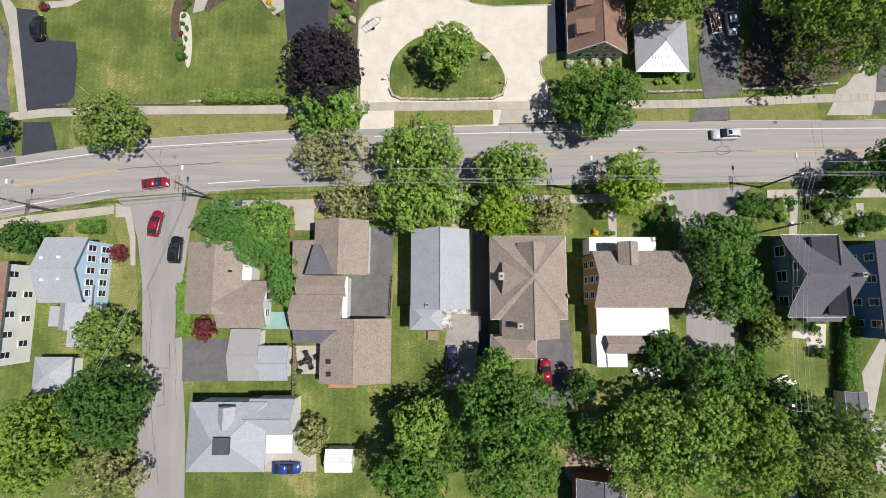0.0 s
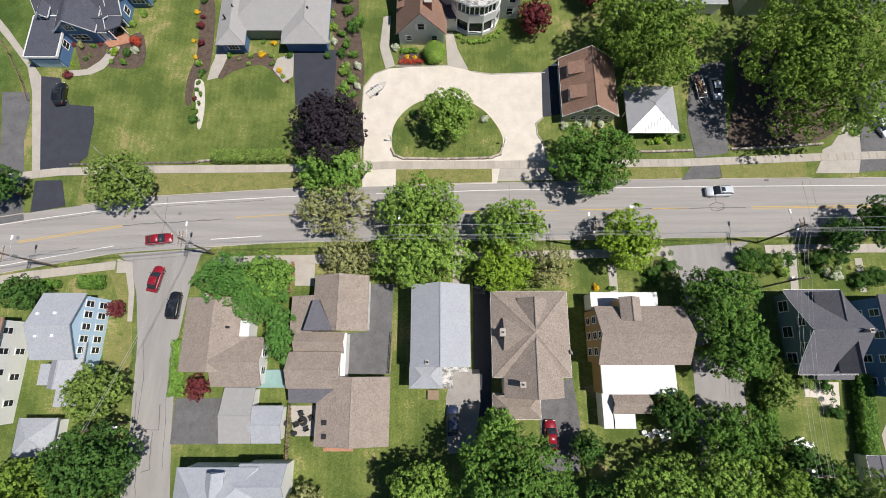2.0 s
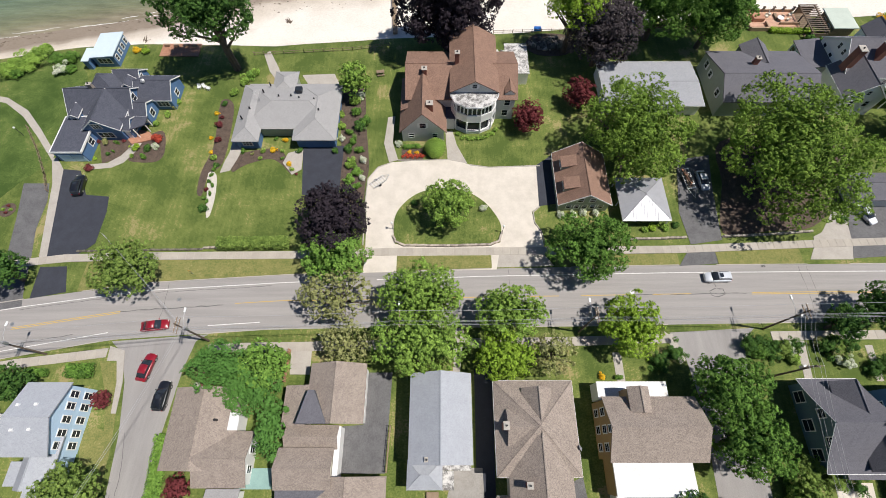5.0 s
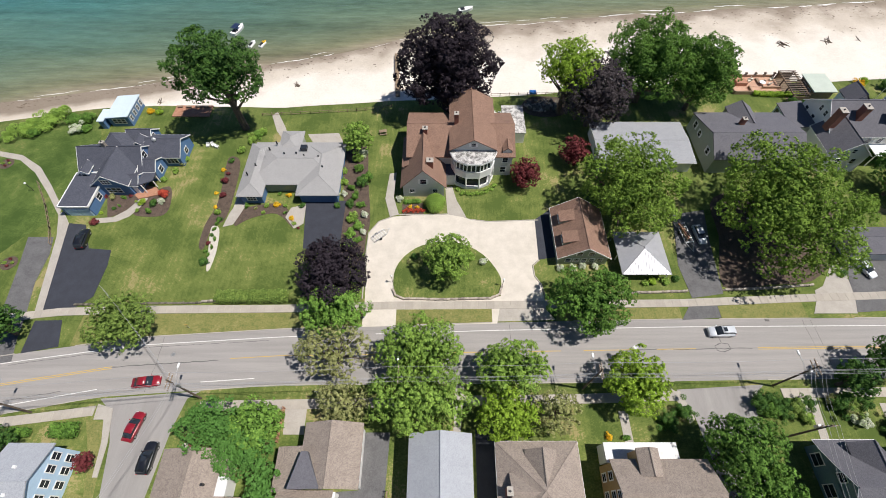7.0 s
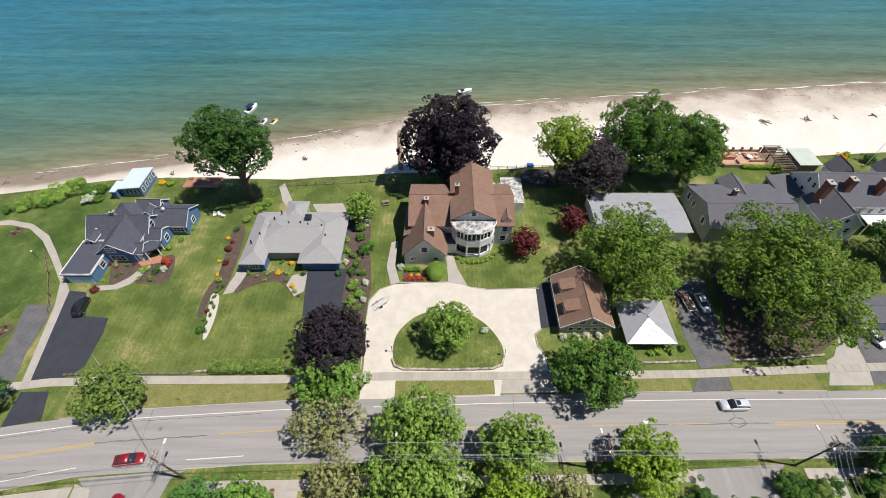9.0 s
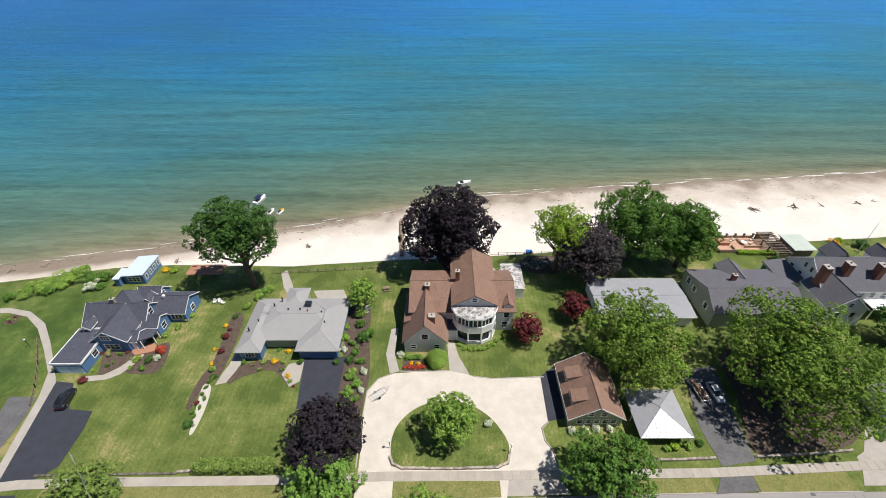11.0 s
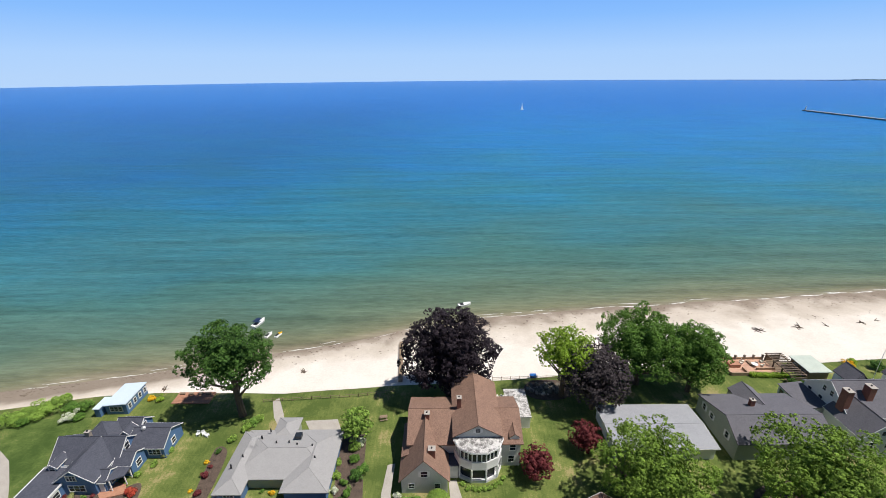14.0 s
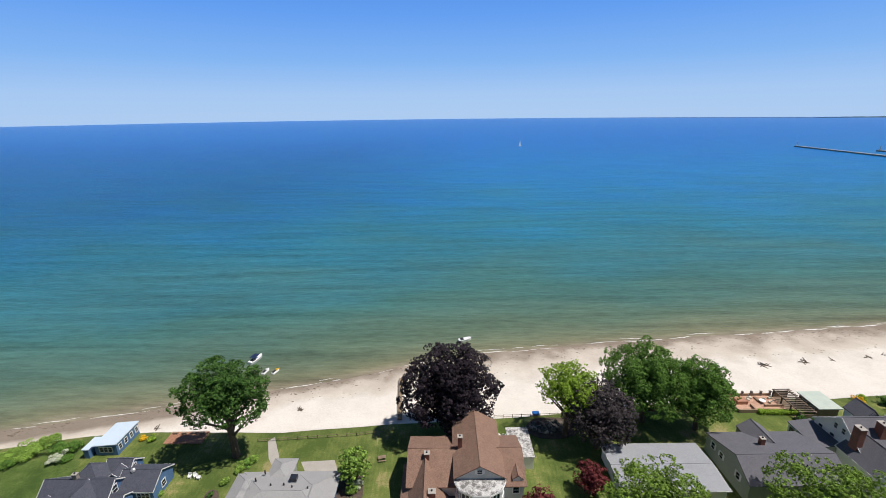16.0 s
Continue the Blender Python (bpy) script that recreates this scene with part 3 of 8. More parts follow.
slab("driveway", [(-29.58, 59.71), (-20.82, 59.41), (-20.88, 52.81), (-20.75, 46.15), (-28.19, 47.22)], 0.05, M["fresh"], "dark asphalt driveway of the ranch house", "driveway")
slab("path", [(-32.49, 57.54), (-29.37, 58.47), (-29.12, 53.38), (-30.9, 52.08), (-33.22, 54.99)], 0.05, M["concrete"], "concrete entrance path", "path")
slab("flower_bed", [(-43.25, 56.92), (-36.02, 58.77), (-32.98, 56.94), (-30.9, 52.08), (-33.82, 54.99), (-36.42, 56.03), (-40.88, 54.54), (-43.42, 52.79)], 0.04, M["mulch"], "curved mulched bed by the ranch house", "flower bed", "stuff", True)
slab("flower_bed", [(-22.82, 75.33), (-18.11, 76.45), (-16.56, 65.19), (-15.22, 54.27), (-15.65, 49.98), (-16.05, 44.57), (-19.95, 44.31), (-21.36, 58.79)], 0.04, M["mulch"], "long planted bed with dense shrubs", "flower bed", "stuff", True)
slab("driveway", [(-15.05, 51.1), (-13.17, 53.98), (-10.51, 55.16), (-5.13, 55.62), (2.08, 55.92), (5.65, 54.59), (9.44, 54.01), (19.49, 54.46), (19.18, 44.6), (17.69, 43.3), (17.86, 40.76), (18.96, 38.91), (19.38, 35.34), (10.83, 34.63), (10.06, 31.02), (-14.65, 30.35), (-14.55, 34.73), (-14.79, 40.74), (-15.28, 47.23)], 0.07, M["pale"], "wide pale concrete forecourt driveway", "driveway")
slab("driveway", [(9.3, 34.2), (18.9, 34.4), (20.8, 31.75), (8.9, 31.4)], 0.062, M["concrete"], "concrete apron of the forecourt driveway", "driveway")
for pts in ([(20.2, 54.3), (9.6, 53.9), (5.8, 54.5)], [(19.3, 44.5), (17.9, 43.2), (18.0, 40.9), (19.1, 39.0), (19.6, 36.0)], [(-15.1, 36.0), (-15.3, 46.0), (-15.2, 51.0), (-13.3, 53.9), (-10.6, 55.1)],
            [(-9.2, 55.7), (-5.1, 55.65), (1.0, 55.85)]):
    bm = bmesh.new()
    for (xa, ya), (xb, yb) in zip(pts, pts[1:]):
        tube(bm, (xa, ya, 0.06), (xb, yb, 0.06), 0.13, n=6)
    tagged(link("kerb", bm, M["concrete"]), "rounded concrete edging along the forecourt", "kerb", "", "structure")
slab("island_lawn", [(-8.98, 37.09), (-9.41, 40.74), (-8.58, 43.8), (-6.22, 46.57), (-3.18, 48.2), (0.85, 48.75), (4.86, 47.93), (8.2, 45.65), (10.39, 42.65), (11.41, 39.89), (10.9, 37.22), (9.35, 36.39), (-7.21, 36.14)], 0.2, M["grass"], "raised lawn island in the forecourt", "lawn", "structure", True)
slab("path", [(-11.88, 67.21), (-10.36, 67.55), (-10.57, 60.36), (-9.22, 55.76), (-11.1, 55.16), (-12.4, 60.04)], 0.08, M["concrete"], "curved concrete path beside the house", "path")
slab("path", [(0.66, 63.25), (2.17, 63.58), (3.11, 59.59), (5.18, 54.89), (1.12, 55.77)], 0.08, M["concrete"], "concrete path to the front door", "path")
# the garage's shade, laid as a dark strip on its west side
slab("driveway", [(19.49, 54.46), (22.93, 57), (22.88, 45.26), (19.18, 44.6)], 0.055, M["fresh"], "dark strip painting the garage's shade beside it", "driveway")
slab("driveway", [(49.03, 55.83), (56.04, 57.04), (54.66, 48.66), (53.5, 37.13), (47.29, 36.17), (46.66, 43.33)], 0.05, M["grey_asphalt"], "old asphalt parking yard in tree shade", "driveway")
slab("driveway", [(46.57, 35.02), (52.14, 35.37), (53.25, 32.37), (44.1, 31.71)], 0.055, M["grey_asphalt"], "asphalt driveway apron", "driveway")
slab("driveway", [(69.01, 33.06), (70.95, 36.21), (71.26, 37.83), (73.26, 38.79), (77.84, 44.51), (79.63, 44.51), (78.7, 39.28), (78.3, 36.68), (77.07, 33.07)], 0.055, M["concrete"], "concrete driveway with worn apron", "driveway")
slab("driveway", [(77.2, 33.29), (78.3, 36.68), (78.7, 39.28), (81.29, 47.96), (91.88, 51.03), (102.68, 51.05), (91.26, 34.21)], 0.06, M["grey_asphalt"], "grey asphalt parking area by the garage", "driveway")
slab("terrace", [(-32.5, 79.85), (-25.04, 80.25), (-22.82, 75.33), (-29.76, 75.32)], 0.06, M["concrete"], "pale stone terrace behind the house", "terrace")
slab("path", [(-42.47, 86.41), (-41.35, 87.87), (-38.45, 82.38), (-36.76, 78.5), (-38.35, 78.3), (-40.25, 81)], 0.05, M["concrete"], "narrow stone path to the beach", "path")
slab("flower_bed", [(59.39, 60.6), (57.05, 50.22), (54.12, 38.61), (63.24, 39.1), (72.06, 40.06), (80.53, 47.58), (85.59, 59.09), (75.3, 63.08)], 0.03, M["mulch"], "bare dark earth under the huge tree", "flower bed", "stuff", True)
slab("flower_bed", [(-8.63, 58.49), (-4.25, 58.81), (-3.92, 55.47), (-8.48, 55.46)], 0.06, M["mulch"], "mulched bed by the front lawn", "flower bed", "stuff")


# ---- driveways, paths, south side ----
slab("driveway", [(-12.42, 12.4), (-8.3, 12.41), (-8.77, -2.61), (-16.23, -2.61), (-15.83, 4.08), (-12.54, 4.28)], 0.05, M["grey_asphalt"], "dark asphalt driveway between houses", "driveway")
slab("driveway", [(5.32, 12.91), (8.26, 12.91), (7.98, -10.09), (5.14, -10.09)], 0.05, M["fresh"], "narrow shaded asphalt driveway", "driveway")
slab("driveway", [(1.76, -1.85), (6.16, -1.85), (6.31, -6.37), (5.11, -14.68), (0.79, -14.68), (0.6, -6.37)], 0.055, M["grey_pad"], "concrete parking pad behind the house", "driveway")
slab("driveway", [(15.86, -5.44), (21.38, -3.08), (22.19, -10.1), (21.56, -17.41), (15.56, -17.41)], 0.055, M["grey_asphalt"], "asphalt parking pad behind the house", "driveway")
slab("driveway", [(-43.37, -6.37), (-35.5, -6.37), (-35.1, -13.3), (-43.17, -13.3)], 0.05, M["grey_asphalt"], "stained asphalt parking pad beside the garage", "driveway")
slab("driveway", [(-29.98, -27.58), (-20.35, -27.59), (-20.48, -23.64), (-26.02, -23.64)], 0.05, M["concrete"], "concrete parking pad", "driveway")
slab("path", [(2.3, 19.94), (3.79, 19.94), (2.96, 12.41), (1.79, 12.41)], 0.05, M["concrete"], "concrete front path", "path")
slab("path", [(28.91, 15.73), (30.39, 15.73), (30.37, 10.95), (28.99, 10.95)], 0.05, M["concrete"], "concrete front path", "path")
slab("path", [(61.02, 17.77), (62.41, 17.77), (61.47, 9.98), (60.1, 9.98)], 0.05, M["concrete"], "concrete front path", "path")
slab("path", [(72.55, 16.97), (73.84, 16.97), (73.36, 10.98), (72.18, 10.98)], 0.05, M["concrete"], "concrete front path", "path")
slab("path", [(70.29, -11.95), (74.86, -5.43), (75.42, -6.37), (70.57, -21.93)], 0.05, M["concrete"], "concrete garden path", "path")
slab("pavement", [(38.51, 19.47), (40.2, 17.95), (41.17, 14.44), (40.14, 13.74), (39.15, 16.94)], 0.1, M["concrete"], "concrete pavement corner", "pavement")
slab("pavement", [(-56.78, 16.86), (-54.06, 16.06), (-52.85, 10.89), (-52.45, 6), (-53.22, 6), (-53.83, 10.89), (-54.9, 14.36), (-56.56, 14.36)], 0.1, M["concrete"], "concrete pavement corner", "pavement")
slab("patio", [(-24.64, -7.49), (-20.27, -7.49), (-20.12, -12.11), (-23.7, -12.11)], 0.05, M["concrete"], "pale concrete patio", "patio")


slab("yard", [(21.12, -24.55), (27.12, -25.09), (28.14, -28.94), (20.79, -28.94)], 0.03, M["bare"], "bare trodden earth behind the house", "yard", "structure", True)
slab("driveway", [(70.83, -19.69), (76.56, -18.79), (75.41, -28.11), (71.23, -28.28), (70.73, -24.59)], 0.045, M["concrete"], "pale concrete drive by the shed", "driveway")
slab("driveway", [(56.56, -27.22), (58.13, -27.22), (57.5, -30.01), (58.29, -33.3), (56, -33.29)], 0.045, M["concrete"], "concrete path between the gardens", "path")
slab("verge", [(-57.84, 14.46), (-54.66, 13.86), (-53.2, 10.4), (-51.67, 1.19), (-51.43, -6.37), (-52.85, -6.37), (-52.82, 1.19), (-55.12, 8.93)], 0.03, M["dry"], "strip of dry grass beside the side street", "verge")
slab("patio", [(59.39, -3.93), (65.14, -3.93), (64.49, -8.43), (61.8, -8.62), (61.36, -6.37), (59.17, -6.19)], 0.05, M["pale"], "tan paved patio behind the house", "patio")
slab("path", [(-25.77, 16.08), (-22.23, 16.08), (-22.09, 12.1), (-25.42, 12.1)], 0.04, M["concrete"], "pale paved front garden", "patio")
slab("path", [(-21.89, 17.69), (-14, 17.9), (-13.98, 16.69), (-21.84, 16.29)], 0.03, M["concrete"], "pale front path", "path")
slab("flower_bed", [(-56.58, 3.58), (-52.98, 3.1), (-52.28, -0.72), (-55.68, -1.2)], 0.05, M["dry"], "overgrown bed beside the house", "flower bed", "stuff", True)

# ---- houses ----
ORG = {}


def house(label, x, y, rz=0, category="house", name="house", z=0):
    h = thing(name, label, category, x, y, z, rz)
    ORG[h.name] = (x, y) if rz == 0 else (0, 0)
    return h


def wing(h, x0, x1, y0, y1, ze, rise, style, axis, wall_m, roof_m, over=0.4, z0=0.0, trim=False, shift=0.0):
    """A block with its roof; the rectangle is the roof's outline at the eaves, shift moves the ridge off its middle."""
    ox, oy = ORG[h.name]
    x0, x1, y0, y1 = x0 - ox, x1 - ox, y0 - oy, y1 - oy
    wx0, wx1, wy0, wy1 = x0 + over, x1 - over, y0 + over, y1 - over
    bm = bmesh.new()
    box(bm, wx0, wx1, wy0, wy1, z0, ze - 0.06)
    if style == 'gable':
        c = ((wx0 + wx1) / 2 if axis == 'y' else (wy0 + wy1) / 2) + shift
        for q in ((wy0, wy0 + 0.2), (wy1 - 0.2, wy1)) if axis == 'y' else ((wx0, wx0 + 0.2), (wx1 - 0.2, wx1)):
            vs = []
            for e in q:
                p = [(wx0, e, ze - 0.06), (wx1, e, ze - 0.06), (c, e, ze + rise - 0.32)] if axis == 'y' else \
                    [(e, wy0, ze - 0.06), (e, wy1, ze - 0.06), (e, c, ze + rise - 0.32)]
                vs.append([bm.verts.new(k) for k in p])
            bm.faces.new(vs[0])
            bm.faces.new(vs[1][::-1])
            for i in range(3):
                j = (i + 1) % 3
                bm.faces.new((vs[0][j], vs[0][i], vs[1][i], vs[1][j]))
    bmesh.ops.recalc_face_normals(bm, faces=bm.faces[:])
    part("wall", bm, wall_m, h)
    bm = bmesh.new()
    th = 0.2
    if style == 'flat':
        box(bm, x0, x1, y0, y1, ze - 0.05, ze + rise, 0.04)
        if trim:
            for a in ((x0 - 0.08, x1 + 0.08, y0 - 0.08, y0 + 0.1), (x0 - 0.08, x1 + 0.08, y1 - 0.1, y1 + 0.08), (x0 - 0.08, x0 + 0.1, y0, y1), (x1 - 0.1, x1 + 0.08, y0, y1)):
                part("fascia", box_bm(*a, ze - 0.1, ze + rise + 0.08), M["trim"], h)
    else:
        e = [(x0, y0), (x1, y0), (x1, y1), (x0, y1)]
        cx, cy = (x0 + x1) / 2, (y0 + y1) / 2
        run = min(x1 - x0, y1 - y0) / 2
        if style == 'gable':
            rd = [(cx + shift, y0), (cx + shift, y1)] if axis == 'y' else [(x0, cy + shift), (x1, cy + shift)]
        elif style == 'shed':
            rd = {'n': [(x0, y1), (x1, y1)], 's': [(x0, y0), (x1, y0)], 'e': [(x1, y0), (x1, y1)], 'w': [(x0, y0), (x0, y1)]}[axis]
        elif axis == 'y':
            k = min(run, (y1 - y0) / 2 - 0.02)
            rd = [(cx, y0 + k), (cx, y1 - k)]
        else:
            k = min(run, (x1 - x0) / 2 - 0.02)
            rd = [(x0 + k, cy), (x1 - k, cy)]
        z = ze + rise
        lo = [bm.verts.new((*p, ze - th)) for p in e]
        hi = [bm.verts.new((*p, ze)) for p in e]
        a, b = (bm.verts.new((*p, z)) for p in rd)
        if style == 'gable':
            bm.free()
            bm = bmesh.new()
            (ax, ay), (bx, by) = rd
            for side in (((x0, y0), (x0, y1)), ((x1, y0), (x1, y1))) if axis == 'y' else (((x0, y0), (x1, y0)), ((x0, y1), (x1, y1))):
                q = [(*side[0], ze), (*side[1], ze), (bx, by, z), (ax, ay, z)]
                up = [bm.verts.new(p) for p in q]
                dn = [bm.verts.new((p[0], p[1], p[2] - th)) for p in q]
                bm.faces.new(up)
                bm.faces.new(dn[::-1])
                for i in range(4):
                    bm.faces.new((up[i], up[(i + 1) % 4], dn[(i + 1) % 4], dn[i]))
                if trim:
                    for p1, p2 in ((q[0], q[1]), (q[1], q[2]), (q[3], q[0])):
                        d = Vector(p2) - Vector(p1)
                        t = bmesh.new()
                        m = Matrix.Translation((Vector(p1) + Vector(p2)) / 2 - Vector((0, 0, 0.13))) @ d.to_track_quat('X', 'Z').to_matrix().to_4x4()
                        bmesh.ops.create_cube(t, size=1, matrix=m @ Matrix.Diagonal((d.length + 0.05, 0.08, 0.22, 1)))
                        part("fascia", t, M["trim"], h)
        else:
            for i in range(4):
                j = (i + 1) % 4
                bm.faces.new((lo[i], lo[j], hi[j], hi[i]))
                if trim and style == 'hip':
                    (px, py), (qx, qy) = e[i], e[j]
                    part("fascia", box_bm(min(px, qx) - 0.04, max(px, qx) + 0.04, min(py, qy) - 0.04, max(py, qy) + 0.04, ze - 0.22, ze - 0.03), M["trim"], h)
            bm.faces.new(lo[::-1])
        if style == 'gable':
            pass
        elif style == 'shed':
            bmesh.ops.remove_doubles(bm, verts=bm.verts[:], dist=0.001)
            bm.verts.ensure_lookup_table()
            bm.free()
            bm = bmesh.new()
            zz = [ze + (rise if p in rd else 0) for p in e]
            lo = [bm.verts.new((*p, q - th)) for p, q in zip(e, zz)]
            hi = [bm.verts.new((*p, q)) for p, q in zip(e, zz)]
            bm.faces.new(hi)
            bm.faces.new(lo[::-1])
            for i in range(4):
                j = (i + 1) % 4
                bm.faces.new((lo[i], lo[j], hi[j], hi[i]))
        elif axis == 'y':
            bm.faces.new((hi[0], hi[1], a))
            bm.faces.new((hi[1], hi[2], b, a))
            bm.faces.new((hi[2], hi[3], b))
            bm.faces.new((hi[3], hi[0], a, b))
        else:
            bm.faces.new((hi[0], hi[1], b, a))
            bm.faces.new((hi[1], hi[2], b))
            bm.faces.new((hi[2], hi[3], a, b))
            bm.faces.new((hi[3], hi[0], a))
        bmesh.ops.recalc_face_normals(bm, faces=bm.faces[:])
    r = part("roof", bm, roof_m, h)
    if style in ('gable', 'hip'):
        cap = bmesh.new()
        (ax, ay), (bx, by) = rd
        tube(cap, (ax, ay, z + 0.01), (bx, by, z + 0.01), 0.09, n=6)
        part("ridge_cap", cap, roof_m, r)
        if style == 'hip':
            for px, py in e:
                qx, qy = min(rd, key=lambda p: (p[0] - px) ** 2 + (p[1] - py) ** 2)
                part("hip_cap", tube(bmesh.new(), (px, py, ze + 0.01), (qx, qy, z + 0.01), 0.05, n=6), roof_m, r)
    return (wx0, wx1, wy0, wy1)


def bell_wing(h, x0, x1, y0, y1, ze, rise, wall_m, roof_m):
    """A block under a steep roof, ridge along x, whose lower slopes flare out over the eaves."""
    ox, oy = ORG[h.name]
    x0, x1, y0, y1 = x0 - ox, x1 - ox, y0 - oy, y1 - oy
    cy, half = (y0 + y1) / 2, (y1 - y0) / 2
    prof = [(f, ze + rise * g) for f, g in ((-1, 0), (-0.76, 0.18), (-0.52, 0.42), (0, 1), (0.52, 0.42), (0.76, 0.18), (1, 0))]
    bm = bmesh.new()
    box(bm, x0 + 1.2, x1 - 0.35, y0 + 0.5, y1 - 0.5, 0, ze)
    part("wall", bm, wall_m, h)
    for xa in (x0 + 1.2, x1 - 0.55):
        bm = bmesh.new()
        rings = [[bm.verts.new((xx, cy + f * (half - 0.5), z - 0.16)) for f, z in prof] for xx in (xa, xa + 0.2)]
        for i in range(len(prof)):
            k = (i + 1) % len(prof)
            bm.faces.new((rings[0][i], rings[0][k], rings[1][k], rings[1][i]))
        bm.faces.new(rings[0][::-1])
        bm.faces.new(rings[1])
        bmesh.ops.recalc_face_normals(bm, faces=bm.faces[:])
        part("gable_wall", bm, wall_m, h)
    bm = bmesh.new()
    up = [[bm.verts.new((xx, cy + f * half, z)) for f, z in prof] for xx in (x0, x1)]
    dn = [[bm.verts.new((xx, cy + f * half, z - 0.18)) for f, z in prof] for xx in (x0, x1)]
    for i in range(len(prof) - 1):
        bm.faces.new((up[0][i], up[1][i], up[1][i + 1], up[0][i + 1]))
        bm.faces.new((dn[0][i + 1], dn[1][i + 1], dn[1][i], dn[0][i]))
        for e, o in ((0, 0), (1, 1)):
            bm.faces.new((up[e][i], up[e][i + 1], dn[e][i + 1], dn[e][i]))
    for i in (0, -1):
        bm.faces.new((up[0][i], up[1][i], dn[1][i], dn[0][i]))
    bmesh.ops.recalc_face_normals(bm, faces=bm.faces[:])
    r = part("roof", bm, roof_m, h)
    part("ridge_cap", tube(bmesh.new(), (x0, cy, ze + rise + 0.01), (x1, cy, ze + rise + 0.01), 0.11, n=6), roof_m, r)
    for i in range(len(prof) - 1):
        (fa, za), (fb, zb) = prof[i], prof[i + 1]
        part("fascia", tube(bmesh.new(), (x0 - 0.02, cy + fa * half, za - 0.1), (x0 - 0.02, cy + fb * half, zb - 0.1), 0.07, n=4), M["trim"], h)
    for f in (-1, 1):
        part("fascia", box_bm(x0, x1, cy + f * half - 0.06, cy + f * half + 0.06, ze - 0.2, ze - 0.02), M["trim"], h)
    return (x0 + 1.2, x1 - 0.35, y0 + 0.5, y1 - 0.5)


def window(h, w, side, u, z, ww=1.0, hh=1.4, shutters=None, frame_m=None, name="window"):
    """A window on a wing's wall w; u runs 0 to 1 along it."""
    x0, x1, y0, y1 = w
    if side in 'ns':
        m = pose(x0 + u * (x1 - x0), y1 if side == 'n' else y0, z, 0, 0, 180 if side == 'n' else 0)
    else:
        m = pose(x1 if side == 'e' else x0, y0 + u * (y1 - y0), z, 0, 0, 90 if side == 'e' else -90)
    bm = bmesh.new()
    b = 0.15
    bars = [(-ww / 2 - b, -ww / 2, -hh / 2 - b, hh / 2 + b), (ww / 2, ww / 2 + b, -hh / 2 - b, hh / 2 + b),
            (-ww / 2, ww / 2, hh / 2, hh / 2 + b), (-ww / 2, ww / 2, -hh / 2 - b, -hh / 2), (-ww / 2, ww / 2, -0.03, 0.03)]
    if ww > 1.6:
        bars += [(ww * k - 0.05, ww * k + 0.05, -hh / 2, hh / 2) for k in (-0.17, 0.17)]
    for a in bars:
        box(bm, a[0], a[1], -0.08, 0.02, a[2], a[3])
    f = part(name, bm, frame_m or M["trim"], h)
    f.matrix_basis = m
    part("pane", box_bm(-ww / 2, ww / 2, -0.04, -0.01, -hh / 2, hh / 2), M["glass"], f)
    if shutters:
        for s in (-1, 1):
            part("shutter", box_bm(s * (ww / 2 + 0.3) - 0.18, s * (ww / 2 + 0.3) + 0.18, -0.06, 0.0, -hh / 2, hh / 2), shutters, f)
    return f


def door(h, w, side, u, ww=1.0, hh=2.1, m="trim", name="door", z=0.0):
    x0, x1, y0, y1 = w
    if side in 'ns':
        q = pose(x0 + u * (x1 - x0), y1 if side == 'n' else y0, z, 0, 0, 180 if side == 'n' else 0)
    else:
        q = pose(x1 if side == 'e' else x0, y0 + u * (y1 - y0), z, 0, 0, 90 if side == 'e' else -90)
    bm = box_bm(-ww / 2, ww / 2, -0.06, 0.0, 0, hh, 0.02)
    for k in range(4):
        box(bm, -ww / 2 + 0.1, ww / 2 - 0.1, -0.09, -0.05, 0.1 + k * (hh - 0.1) / 4, k * (hh - 0.1) / 4 + (hh - 0.1) / 4)
    d = part(name, bm, M[m], h)
    d.matrix_basis = q
    return d


def windows(h, w, side, us, z, ww=1.0, hh=1.4, **k):
    for u in us:
        window(h, w, side, u, z, ww, hh, **k)


def chimney(h, x, y, z0, z1, wx=0.9, wy=0.9, m="brick"):
    ox, oy = ORG[h.name]
    c = part("chimney", box_bm(x - ox - wx / 2, x - ox + wx / 2, y - oy - wy / 2, y - oy + wy / 2, z0, z1), M[m], h)
    part("chimney_cap", box_bm(x - ox - wx / 2 - 0.08, x - ox + wx / 2 + 0.08, y - oy - wy / 2 - 0.08, y - oy + wy / 2 + 0.08, z1, z1 + 0.12), M["concrete"], c)
    bm = bmesh.new()
    tube(bm, (x - ox, y - oy, z1 + 0.1), (x - ox, y - oy, z1 + 0.4), 0.15)
    part("flue", bm, M["black"], c)


def vent(h, x, y, z, r=0.12, tall=0.5):
    ox, oy = ORG[h.name]
    bm = bmesh.new()
    tube(bm, (x - ox, y - oy, z - 0.3), (x - ox, y - oy, z + tall), r)
    part("vent_pipe", bm, M["black"], h)


# light blue house
h = house("light blue two-storey house with a pale grey shingle roof", *(-64.9, 5.03))
w = wing(h, -63.0, -56.19, -0.32, 10.01, 6, 2.2, 'gable', 'x', M["pale_blue"], M["roof_light"])
windows(h, w, 'e', (0.12, 0.3, 0.5, 0.7, 0.88), 4.4, 0.9, 1.5)
windows(h, w, 'e', (0.12, 0.3, 0.5, 0.7, 0.88), 1.6, 0.9, 1.5)
w = wing(h, -61.2, -56.3, -4.6, 2.48, 4, 1.8, 'gable', 'y', M["pale_blue"], M["roof_light"])
